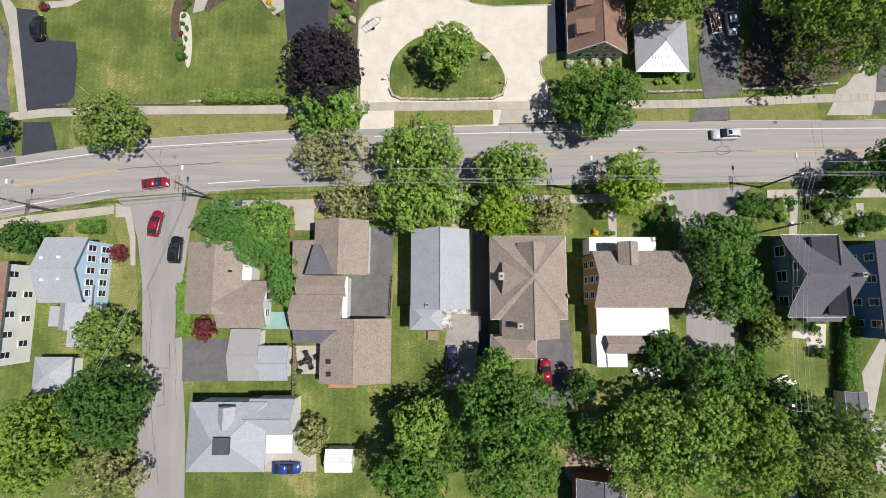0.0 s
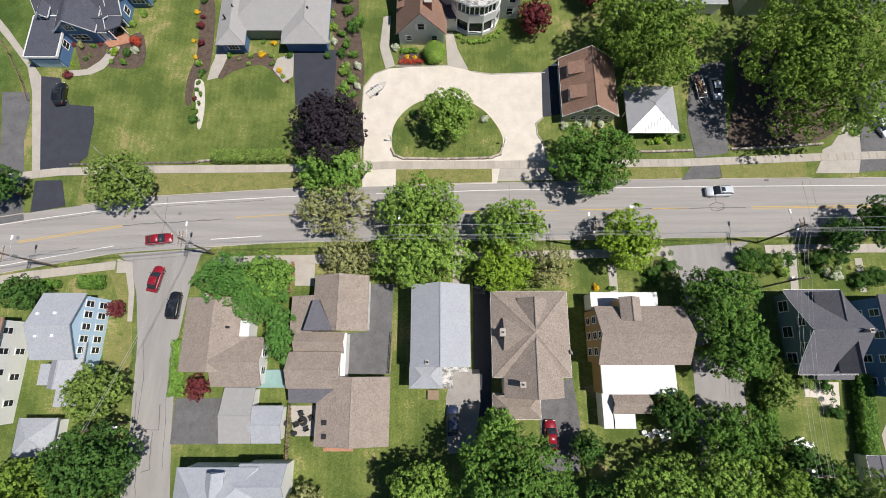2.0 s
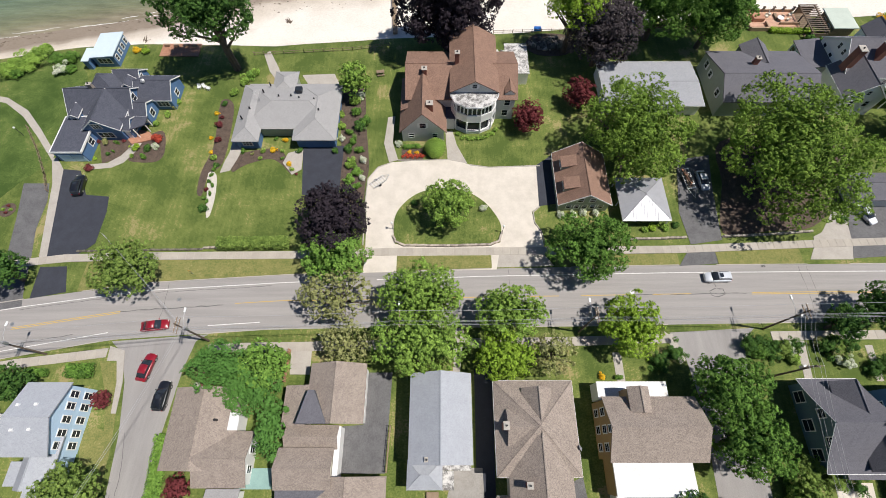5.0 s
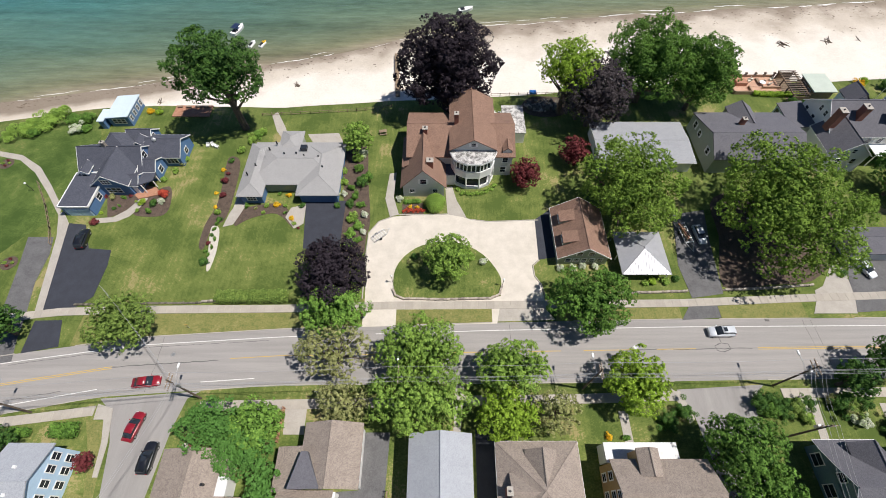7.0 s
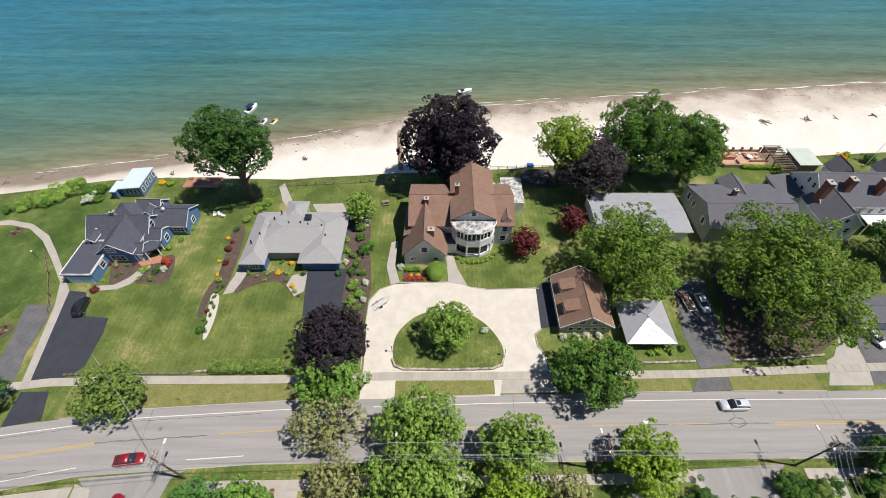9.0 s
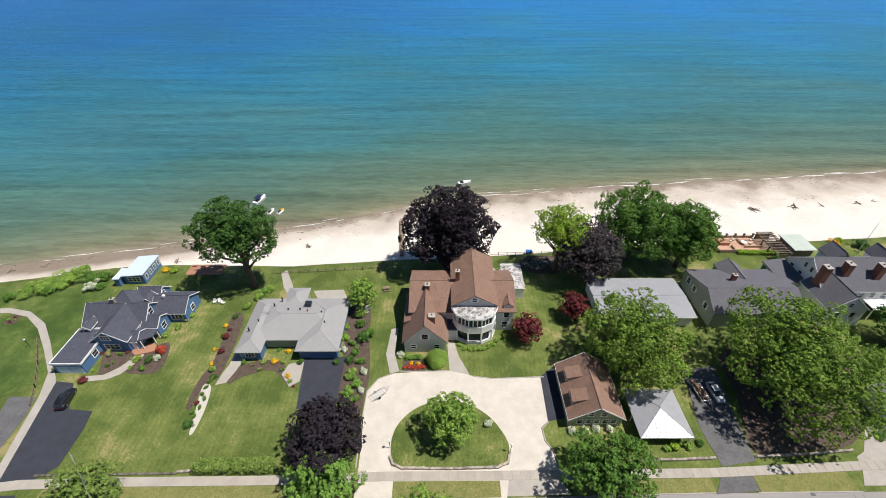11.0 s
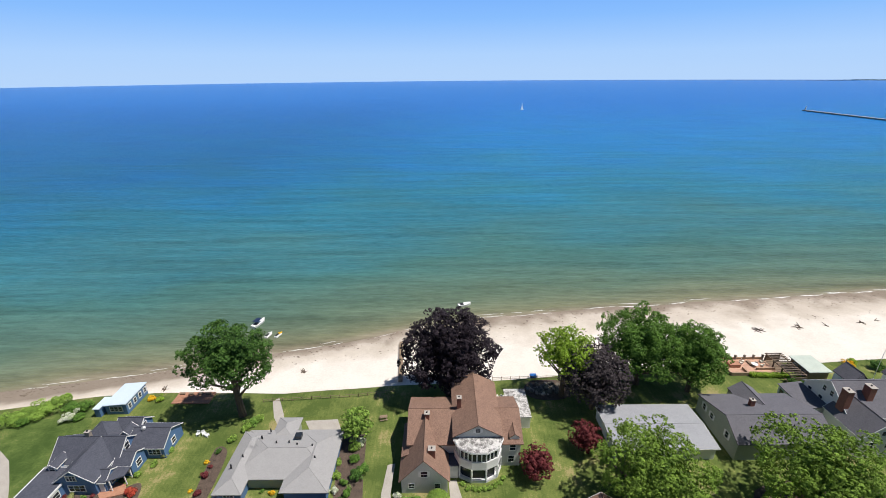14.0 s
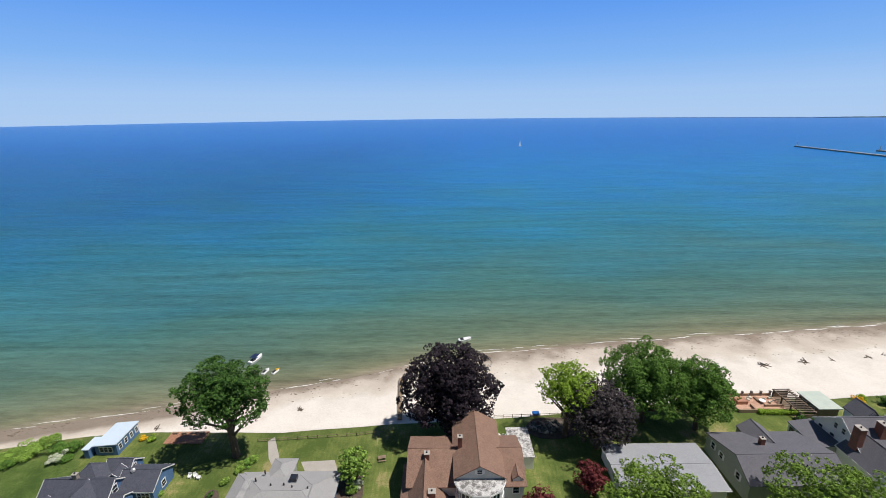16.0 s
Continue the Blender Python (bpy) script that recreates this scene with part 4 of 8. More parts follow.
wing(h, -63.6, -60.2, -4.14, -0.88, 3, 0.15, 'flat', 'x', M["white"], M["roof_light"], 0.1)
wing(h, -60.4, -58.0, -7.4, -3.0, 3, 0.15, 'flat', 'x', M["white"], M["roof_light"], 0.1)
for q in ((-61.8, 6.6), (-59.2, 6.7), (-61.4, 3.2), (-58.9, 3.3)):
    ox, oy = ORG[h.name]
    part("roof_vent", box_bm(q[0] - ox - 0.2, q[0] - ox + 0.2, q[1] - oy - 0.2, q[1] - oy + 0.2, 7.0, 7.75, 0.05), M["trim"], h)
h = house("white two-storey house with a brown shingle roof", *(-79.35, -2.62))
w = wing(h, -78.29, -68.39, -10.54, 6.22, 6, 2.4, 'gable', 'y', M["white"], M["roof_red"])
windows(h, w, 'e', (0.1, 0.3, 0.5, 0.7, 0.9), 4.4, 0.9, 1.5)
windows(h, w, 'e', (0.2, 0.45, 0.7), 1.6, 0.9, 1.5)
h = house("small garage with a pale grey hipped roof", *(-64.83, -12.29), category="garage", name="garage")
wing(h, -65.57, -59.51, -14.65, -9.01, 2.7, 1.3, 'hip', 'x', M["white"], M["roof_light"])

# corner bungalow
h = house("brown-roofed bungalow with white walls", *(-36.81, 3.11))
w = wing(h, -41.86, -31.22, -2.15, 9.62, 3, 1.8, 'gable', 'y', M["cream"], M["roof_brown"])
w = wing(h, -36.42, -28.51, -4.41, 3.26, 3, 1.9, 'gable', 'x', M["white"], M["roof_brown"])
windows(h, w, 'e', (0.3, 0.7), 1.7)
vent(h, *(-34.07, 4.74), 4.4, 0.2, 0.5)
wing(h, -33.81, -31.04, 3.34, 5.93, 3.3, 0.15, 'flat', 'x', M["white"], M["membrane"], 0.1)
chimney(h, *(-38.04, 9.82), 2, 4.6, 0.7, 0.5)
h = house("detached garage with a pale grey gabled roof", *(-30.71, -9.16), category="garage", name="garage")
wing(h, -34.22, -29.3, -12.72, -4.51, 2.8, 1.2, 'gable', 'x', M["white"], M["roof_grey"])
wing(h, -29.68, -24.76, -12.75, -7.23, 2.6, 1.1, 'gable', 'x', M["white"], M["roof_light"])
slab("deck", [(-31.27, -1.86), (-25.82, -1.85), (-25.7, -4.69), (-31.12, -4.69)], 0.5, M["teal_deck"], "teal painted wooden deck", "deck")

# brown complex
h = house("brown-roofed house with several joined wings", *(-17.54, 3.12))
w = wing(h, -20.67, -11.88, 4.11, 13.06, 4.5, 2.2, 'gable', 'y', M["white"], M["roof_brown"])
windows(h, w, 'e', (0.2, 0.5, 0.8), 2.6)
wing(h, -24.54, -20.56, 3.89, 9.85, 3.4, 1.2, 'shed', 'e', M["cream"], M["roof_brown"])
ox, oy = ORG[h.name]
part("dormer_roof", slab_bm([(x - ox, y - oy) for x, y in [(-20.25, 8.86), (-19.35, 8.86), (-16.97, 4.11), (-21.5, 4.11)]], 4.6, 6.3), M["roof_slate"], h, "dark grey tapered dormer roof")
wing(h, -23.62, -15.62, 0.68, 4.08, 3.4, 1.2, 'gable', 'x', M["cream"], M["roof_brown"])
w = wing(h, -24.1, -15.88, -4.6, 0.95, 4.2, 1.7, 'gable', 'x', M["cream"], M["roof_brown"])
wing(h, -23.9, -16.23, -6.83, -4.32, 3, 1.0, 'shed', 'n', M["cream"], M["roof_slate"], 0.2)
wing(h, -16.16, -15.34, -6.48, 3.92, 3, 0.15, 'flat', 'x', M["white"], M["membrane"], 0.1)
w = wing(h, -19.62, -8.16, -13.12, -2.87, 3, 1.7, 'gable', 'y', M["cream"], M["roof_brown"])
for q in ((-18.01, -9.63), (-17.95, -11.56)):
    ox, oy = ORG[h.name]
    part("skylight", box_bm(q[0] - ox - 0.35, q[0] - ox + 0.35, q[1] - oy - 0.35, q[1] - oy + 0.35, 3.2, 3.75), M["black"], h)

# long grey-roofed house
h = house("long white house with a pale grey gabled roof", *(-0.36, 3.6))
w = wing(h, -4.91, 4.43, -1.36, 11.41, 5.5, 2.6, 'gable', 'y', M["white"], M["roof_light"])
windows(h, w, 's', (0.3, 0.7), 4.2)
w = wing(h, -5.13, 0.03, -4.61, -0.67, 4, 1.2, 'hip', 'x', M["white"], M["roof_light"])
wing(h, -0.16, 4.26, -2.14, -0.68, 3, 0.15, 'flat', 'x', M["white"], M["worn"], 0.1)
wing(h, 0.03, 1.69, -4.69, -2.19, 2.8, 0.15, 'flat', 'x', M["white"], M["worn"], 0.1)
chimney(h, *(-2.18, -0.65), 5, 7, 0.5, 0.5, "steel")

# brown hipped house
h = house("large two-storey house with a brown hipped roof and dormers", *(14.77, 1.2))
w = wing(h, 7.7, 19.76, -2.93, 10.27, 5.8, 3.4, 'hip', 'x', M["cream"], M["roof_brown"], 0.5, trim=True)
wing(h, 11.75, 16.25, 2.4, 9.04, 6.9, 2.0, 'gable', 'y', M["cream"], M["roof_brown"], 0.3)
wing(h, 9.32, 13.45, 1.09, 6, 7.0, 1.8, 'gable', 'x', M["cream"], M["roof_brown"], 0.3)
wing(h, 9.39, 18.41, -5.87, 2.44, 5.9, 3.1, 'gable', 'y', M["cream"], M["roof_brown"], 0.4)
wing(h, 7.83, 15.27, -9.19, -5.37, 3.4, 1.4, 'hip', 'x', M["cream"], M["roof_brown"], trim=True)
chimney(h, *(9.01, 3.66), 5, 9.0, 0.7, 1.0)
chimney(h, *(11.72, -3.76), 5, 9.0, 0.7, 0.7)
bm = bmesh.new()
ox, oy = ORG[h.name]
x, y = (19.88, 0.85)
bmesh.ops.create_cone(bm, cap_ends=True, segments=14, radius1=0.4, radius2=0.12, depth=0.14, matrix=pose(x - ox, y - oy, 6.2, 0, 55, 20))
tube(bm, (x - ox - 0.4, y - oy, 5.6), (x - ox, y - oy, 6.2), 0.04)
part("satellite_dish", bm, M["steel"], h)

# tan house
h = house("tan two-storey house with a brown gabled roof", *(32.71, 3.13))
w = wing(h, 23.81, 37.86, -1.08, 7.88, 6.2, 2.8, 'gable', 'x', M["tan"], M["roof_brown"])
windows(h, w, 'w', (0.2, 0.5, 0.8), 4.6, 1.0, 1.5)
windows(h, w, 'w', (0.2, 0.5, 0.8), 1.7, 1.0, 1.5)
window(h, w, 'w', 0.5, 7.0, 0.9, 1.2)
wing(h, 27.34, 30.5, 5.43, 9.13, 7.6, 1.0, 'gable', 'y', M["tan"], M["roof_brown"], 0.2)
wing(h, 24.26, 35.27, 7.63, 10.45, 3.4, 0.2, 'flat', 'x', M["white"], M["membrane"], 0.1)
wing(h, 24.7, 36.28, -5.48, -0.48, 4.2, 0.25, 'flat', 'x', M["tan"], M["membrane"], 0.1)
wing(h, 26.44, 32.37, -8.42, -5.2, 3.2, 1.2, 'gable', 'x', M["tan"], M["roof_brown"])
wing(h, 24.99, 26.73, -10.61, -5.23, 2.8, 0.2, 'flat', 'x', M["white"], M["membrane"], 0.1)
wing(h, 26.47, 29.94, -10.61, -8.47, 2.8, 0.2, 'flat', 'x', M["white"], M["membrane"], 0.1)

# grey-green house
h = house("grey-green two-storey house with a flared slate grey roof", *(60.5, 4.1))
w = bell_wing(h, 55.9, 65.3, -2.6, 10.8, 3.8, 4.7, M["teal"], M["roof_slate"])
windows(h, w, 'w', (0.3, 0.62), 4.9, 1.2, 1.3)
windows(h, w, 'w', (0.16, 0.5, 0.84), 1.7, 1.6, 1.9)
wing(h, 59.6, 64.4, 3.9, 10.2, 5.2, 2.3, 'gable', 'y', M["teal"], M["roof_slate"], 0.3, z0=3.6)
wing(h, 61.6, 65.0, -2.3, 2.8, 4.9, 2.3, 'gable', 'y', M["teal"], M["roof_slate"], 0.3, z0=3.6)
wing(h, 59.3, 65.2, -3.4, -2.2, 3.0, 0.3, 'shed', 'n', M["teal"], M["roof_slate"], 0.1, trim=True)
chimney(h, *(63.6, 3.9), 6, 9.4, 0.5, 0.5, "steel")
ox, oy = ORG[h.name]
h = house("dark blue house with a grey roof", *(83.04, 2.19))
w = wing(h, 68.9, 83.25, -6.36, 9.71, 6.2, 2.6, 'gable', 'y', M["blue"], M["roof_slate"])
windows(h, w, 'w', (0.15, 0.38, 0.62, 0.85), 4.6, 1.0, 1.5)
windows(h, w, 'w', (0.15, 0.38, 0.62, 0.85), 1.7, 1.0, 1.5)

# pale-roofed house on the side street
h = house("white house with a pale grey hipped roof and dormers", *(-33.04, -21.86))
w = wing(h, -38.74, -26.86, -25.75, -15.51, 5.2, 2.8, 'hip', 'x', M["white"], M["roof_light"])
windows(h, w, 'n', (0.15, 0.4, 0.65, 0.9), 3.8)
w = wing(h, -29.85, -22.87, -20.52, -15.13, 4.6, 2.0, 'gable', 'x', M["white"], M["roof_light"])
windows(h, w, 'n', (0.3, 0.7), 3.2)
wing(h, -27.67, -23.41, -23.71, -20.56, 3, 0.2, 'flat', 'x', M["white"], M["membrane"], 0.1)
wing(h, -33.71, -31.16, -19.15, -15.88, 6.5, 1.0, 'gable', 'y', M["white"], M["roof_light"], 0.2)
ox, oy = ORG[h.name]
x0, x1, y0, y1 = -33.47, -31.08, -22.29, -19.92
part("roof_deck", box_bm(x0 - ox, x1 - ox, y0 - oy, y1 - oy, 7.6, 8.15), M["roof_dark"], h)
h = house("small garden shed with a white roof", *(-16.72, -25.93), category="shed", name="shed")
wing(h, -18.47, -14.09, -26.96, -23.38, 2.2, 0.7, 'gable', 'x', M["white"], M["membrane"], 0.15)
h = house("low garden shed with a slate grey roof", *(69.32, -18.15), category="shed", name="shed")
wing(h, 65.03, 68.67, -21.74, -14.59, 2.4, 0.35, 'gable', 'y', M["white"], M["roof_slate"], 0.15, trim=True)
h = house("house with a dark roof behind the trees", *(25.96, -30.68))
wing(h, 20.74, 28.34, -36.32, -27.23, 4, 1.6, 'gable', 'y', M["brick"], M["roof_slate"], 0.4, trim=True)

# ---- houses, lake side ----
h = house("dark blue house with white trim and charcoal roofs", *(-74.53, 69.51))
ox, oy = ORG[h.name]
w = wing(h, -79.4, -73.1, 55.3, 64.6, 2.9, 0.25, 'flat', 'x', M["blue"], M["roof_dark"], 0.15, trim=True)
door(h, w, 's', 0.3, 2.5, 2.2, "pale_blue", "garage_door")
door(h, w, 's', 0.74, 2.5, 2.2, "pale_blue", "garage_door")
window(h, w, 'e', 0.42, 1.7, 1.3, 1.3)
# main block with its ridge along x, and the gabled front
w = wing(h, -79.4, -65.4, 65.2, 73.4, 3.0, 3.4, 'gable', 'x', M["blue"], M["roof_dark"], 0.35, trim=True)
window(h, w, 'e', 0.45, 4.2, 1.2, 1.5)
w = wing(h, -74.6, -66.6, 60.6, 69.2, 3.5, 3.0, 'gable', 'y', M["blue"], M["roof_dark"], 0.35, trim=True)
window(h, w, 's', 0.44, 4.3, 1.7, 1.2)
window(h, w, 's', 0.5, 1.7, 3.0, 1.4)
w = wing(h, -78.3, -76.0, 63.6, 67.0, 3.9, 0.9, 'gable', 'y', M["blue"], M["roof_dark"], 0.2, z0=2.5, trim=True)
window(h, w, 's', 0.5, 3.5, 1.0, 0.7)
# entrance: small gabled bay, porch roof on posts
w = wing(h, -68.3, -65.2, 61.2, 65.4, 2.7, 1.3, 'gable', 'x', M["blue"], M["roof_dark"], 0.2, trim=True)
window(h, w, 'e', 0.5, 1.6, 0.9, 1.4)
door(h, w, 's', 0.7, 0.95, 2.05, "trim", "front_door", 0.3)
w = wing(h, -66.4, -62.6, 64.9, 69.6, 3.0, 1.5, 'gable', 'x', M["blue"], M["roof_dark"], 0.25, trim=True)
window(h, w, 'e', 0.5, 1.6, 1.3, 1.4)
window(h, w, 's', 0.6, 1.6, 1.0, 1.3)
for u, v in ((-64.6, 61.5), (-62.8, 63.0), (-62.8, 64.6)):
    part("porch_post", box_bm(u - ox - 0.09, u - ox + 0.09, v - oy - 0.09, v - oy + 0.09, 0.3, 2.7), M["trim"], h)
part("porch_roof", slab_bm([(-65.4 - ox, 61.2 - oy), (-62.5 - ox, 62.6 - oy), (-62.5 - ox, 65.0 - oy), (-65.4 - ox, 65.0 - oy)], 2.7, 2.95), M["roof_dark"], h)
# wings on the lake side
w = wing(h, -66.6, -58.6, 69.2, 76.6, 3.0, 2.2, 'gable', 'x', M["blue"], M["roof_dark"], 0.35, trim=True)
windows(h, w, 's', (0.3,), 1.7, 1.2, 1.3)
windows(h, w, 's', (0.72,), 1.7, 2.4, 1.3)
window(h, w, 'e', 0.5, 1.7, 1.2, 1.3)
wing(h, -77.2, -69.8, 70.0, 77.0, 3.2, 2.9, 'hip', 'y', M["blue"], M["roof_dark"], 0.35, trim=True)
w = wing(h, -72.0, -66.3, 73.2, 78.6, 3.0, 2.2, 'gable', 'x', M["blue"], M["roof_dark"], 0.3, trim=True)
window(h, w, 'e', 0.5, 3.4, 0.9, 0.9)
wing(h, -69.2, -66.9, 71.6, 74.4, 4.3, 1.1, 'gable', 'y', M["blue"], M["roof_dark"], 0.2, z0=3, trim=True)
chimney(h, *(-73.3, 69.5), 5, 7.4, 0.9, 0.7, "stone")
bm = bmesh.new()
bmesh.ops.create_cone(bm, cap_ends=True, segments=14, radius1=0.45, radius2=0.14, depth=0.15, matrix=pose(-64.2 - ox, 72.4 - oy, 5.4, 50, 0, 30))
tube(bm, (-64.2 - ox, 72.6 - oy, 4.7), (-64.2 - ox, 72.4 - oy, 5.4), 0.04)
part("satellite_dish", bm, M["steel"], h)
slab("porch_deck", [(-68.16, 61.83), (-66.91, 63.97), (-63.04, 62.98), (-61.55, 61.04), (-65.93, 59.76)], 0.3, M["redwood"], "brick-red front porch deck", "deck")

h = house("blue beach cottage with a white metal roof", *(-80.71, 87.7), category="cottage", name="cottage")
w = wing(h, -80.87, -75.23, 82.26, 90.31, 2.8, 0.5, 'shed', 'e', M["blue"], M["pale_metal"], 0.3, z0=-1)
windows(h, w, 's', (0.3, 0.5, 0.7), 1.6, 0.8, 1.2)
windows(h, w, 'e', (0.15, 0.4, 0.65, 0.9), 1.7, 0.8, 1.2)
wing(h, -82.77, -81.15, 81.44, 85.77, 2.4, 0.15, 'flat', 'x', M["blue"], M["pale_metal"], 0.2, z0=-1)

h = house("low ranch house with a wide pale grey hipped roof", *(-34.93, 69.57))
wing(h, -42.4, -21.93, 61.45, 74.07, 3, 1.5, 'hip', 'x', M["sage"], M["roof_grey"], 0.6)
w = wing(h, -43.41, -37.81, 58.16, 73.67, 3, 1.1, 'hip', 'y', M["blue"], M["roof_grey"], 0.6)
window(h, w, 's', 0.5, 1.7, 1.8, 1.3)
w = wing(h, -30.98, -21.87, 58.48, 73.69, 3, 1.3, 'hip', 'y', M["blue"], M["roof_grey"], 0.6)
door(h, w, 's', 0.55, 5.0, 2.2, "blue", "garage_door")
wing(h, -37.2, -32.03, 71.24, 77.78, 3, 1.0, 'hip', 'y', M["sage"], M["roof_grey"], 0.5)
for q in ((-41.8, 63.51), (-40.5, 65.94), (-37.34, 72.75), (-34.92, 69.35), (-32.3, 69.42), (-30.48, 68.79), (-27.27, 68.46), (-25.96, 65.51), (-38.5, 70.79)):
    vent(h, *q, 4.0, 0.16, 0.6)
bm = bmesh.new()
x, y = (-38.72, 68.4)
ox, oy = ORG[h.name]
tube(bm, (x - ox, y - oy, 4.3), (x - ox, y - oy, 6.2), 0.03)
tube(bm, (x - ox - 1.1, y - oy, 6.1), (x - ox + 1.1, y - oy + 0.3, 6.1), 0.025)
for k in range(5):
    tube(bm, (x - ox - 0.8 + k * 0.4, y - oy - 0.5, 6.1), (x - ox - 0.8 + k * 0.4, y - oy + 0.6, 6.1), 0.02)
part("aerial", bm, M["steel"], h)
x, y = (-30.72, 70.83)
part("skylight", box_bm(x - ox - 0.7, x - ox + 0.7, y - oy - 0.6, y - oy + 0.6, 4.2, 4.9), M["glass"], h)

h = house("large grey stucco house with red-brown shingle roofs", *(3.48, 75.23), name="mansion")
ox, oy = ORG[h.name]
w = wing(h, -7.7, 15.7, 66.4, 80.4, 6.2, 3.0, 'gable', 'x', M["greystucco"], M["roof_red"], 0.5)
windows(h, w, 's', (0.93,), 4.9, 1.1, 1.4)
windows(h, w, 's', (0.92,), 1.9, 1.1, 1.6)
windows(h, w, 'w', (0.3, 0.7), 4.6, 1.0, 1.4)
windows(h, w, 'e', (0.2, 0.6), 4.6, 1.0, 1.4)
wing(h, 12.9, 15.1, 67.2, 70.5, 7.2, 0.8, 'gable', 'y', M["white"], M["roof_red"], 0.15, z0=6)
w = wing(h, 1.5, 11.5, 66.0, 82.4, 8.6, 2.9, 'gable', 'y', M["greystucco"], M["roof_red"], 0.5)
window(h, w, 's', 0.5, 9.7, 0.9, 0.9, shutters=M["trim"])
w = wing(h, -8.9, 0.9, 60.2, 72.0, 3.4, 5.4, 'gable', 'y', M["greystucco"], M["roof_red"], 0.5)
window(h, w, 's', 0.5, 4.9, 1.2, 1.4, shutters=M["trim"])
windows(h, w, 's', (0.22, 0.78), 1.9, 1.0, 1.1)
windows(h, w, 'w', (0.2, 0.5, 0.8), 1.8, 1.0, 1.4)
w = wing(h, -8.73, -5.21, 65, 73.96, 4.6, 1.6, 'shed', 'e', M["greystucco"], M["roof_red"], 0.3)
wing(h, 0.05, 2.76, 63.77, 69.99, 3.4, 0.2, 'flat', 'x', M["greystucco"], M["roof_dark"], 0.2)
w = wing(h, 14.27, 19.47, 76.83, 86.31, 3.2, 0.2, 'flat', 'x', M["white"], M["worn"], 0.2)
windows(h, w, 'e', (0.2, 0.5, 0.8), 1.7, 1.2, 1.6)
chimney(h, *(-3.7, 71.6), 6, 9.6, 1.0, 1.0)
chimney(h, *(-2.55, 63.25), 4, 8.6, 1.3, 1.1)
chimney(h, *(3.02, 73.39), 6, 12, 0.9, 0.9)


def bay_porch(h, x, y, rx, ry):
    """Two-storey curved porch: columns below, a glazed room above, a worn flat roof."""
    n = 5
    ang = [math.pi + math.pi * k / n for k in range(n + 1)]
    rim = [(x + rx * math.cos(a), y + ry * math.sin(a)) for a in ang]
    loop = rim + [(x + rx, y + 2.5), (x - rx, y + 2.5)]
    inner = [(x + (p - x) * 0.93, y + (q - y) * 0.93) for p, q in loop]
    part("porch_floor", slab_bm(loop, 0, 0.5), M["trim"], h)
    part("porch_glass", slab_bm([(x + (p - x) * 0.84, y + (q - y) * 0.84) for p, q in loop], 0.5, 3.4), M["glass"], h)
    part("porch_beam", slab_bm(loop, 3.4, 4.1), M["trim"], h)
    part("upper_parapet", slab_bm(loop, 4.1, 5.4), M["white"], h)
    part("upper_room", slab_bm(inner, 5.4, 7.6), M["glass"], h)
    part("porch_cornice", slab_bm([(x + (p - x) * 1.06, y + (q - y) * 1.06) for p, q in loop], 7.6, 8.0), M["trim"], h)
    part("porch_roof", slab_bm([(x + (p - x) * 1.04, y + (q - y) * 1.04) for p, q in loop], 8.0, 8.1), M["worn"], h, "peeling grey and white flat roof")
    for i, (p, q) in enumerate(rim):
        bm = bmesh.new()
        tube(bm, (p * 0.98 + x * 0.02, q * 0.98 + y * 0.02, 0.45), (p * 0.98 + x * 0.02, q * 0.98 + y * 0.02, 3.5), 0.18)
        part("column", bm, M["trim"], h)
        if i < n:
            p2, q2 = rim[i + 1]
            for k in range(3):
                f = k / 3
                u, v = p + (p2 - p) * f, q + (q2 - q) * f
                bm = bmesh.new()
                tube(bm, (x + (u - x) * 0.95, y + (v - y) * 0.95, 5.3), (x + (u - x) * 0.95, y + (v - y) * 0.95, 7.7), 0.13, n=6)
                part("mullion", bm, M["trim"], h)
            bm = bmesh.new()
            tube(bm, (p, q, 1.2), (p2, q2, 1.2), 0.06)
            tube(bm, (p, q, 0.7), (p2, q2, 0.7), 0.04)
            part("rail", bm, M["trim"], h)


x, y = (6.55, 62.6)
bay_porch(h, x - ox, y - oy + 3.4, 4.7, 3.4)

h = house("single-storey house with a pale low-pitched roof", *(47.33, 75.3))
w = wing(h, 34.73, 56.22, 67.48, 80.64, 3.3, 0.6, 'gable', 'x', M["white"], M["roof_mid"], 0.5, trim=True)
h = house("sage green house with a slate grey gabled roof", *(72, 75.34))
w = wing(h, 59.4, 79.82, 67.4, 82.6, 4.5, 3.0, 'gable', 'x', M["sage"], M["roof_slate"], 0.3, shift=-2.4)
windows(h, w, 'w', (0.24, 0.82), 3.4, 1.0, 1.5, shutters=M["trim"])
window(h, w, 'w', 0.62, 3.4, 1.0, 1.3, shutters=M["trim"])
wing(h, 67.6, 73.6, 77.0, 84.6, 4.6, 1.9, 'gable', 'y', M["sage"], M["roof_slate"], 0.2)
chimney(h, *(67.6, 76.6), 5, 7.9)
for q in ((63.5, 70.2), (72.5, 70.4)):
    vent(h, *q, 6.4, 0.1, 0.4)
h = house("white two-storey house with charcoal roofs and brick chimneys", *(100.58, 79.36))
w = wing(h, 86.0, 118.5, 72.8, 85.6, 6.0, 4.8, 'gable', 'x', M["white"], M["roof_slate"], 0.3, trim=True)
windows(h, w, 'w', (0.25, 0.6, 0.85), 5.0, 1.0, 1.4)
windows(h, w, 'w', (0.42, 0.58), 8.0, 0.8, 1.2)
windows(h, w, 's', (0.3, 0.38, 0.46, 0.7, 0.8), 4.6, 1.0, 1.3)
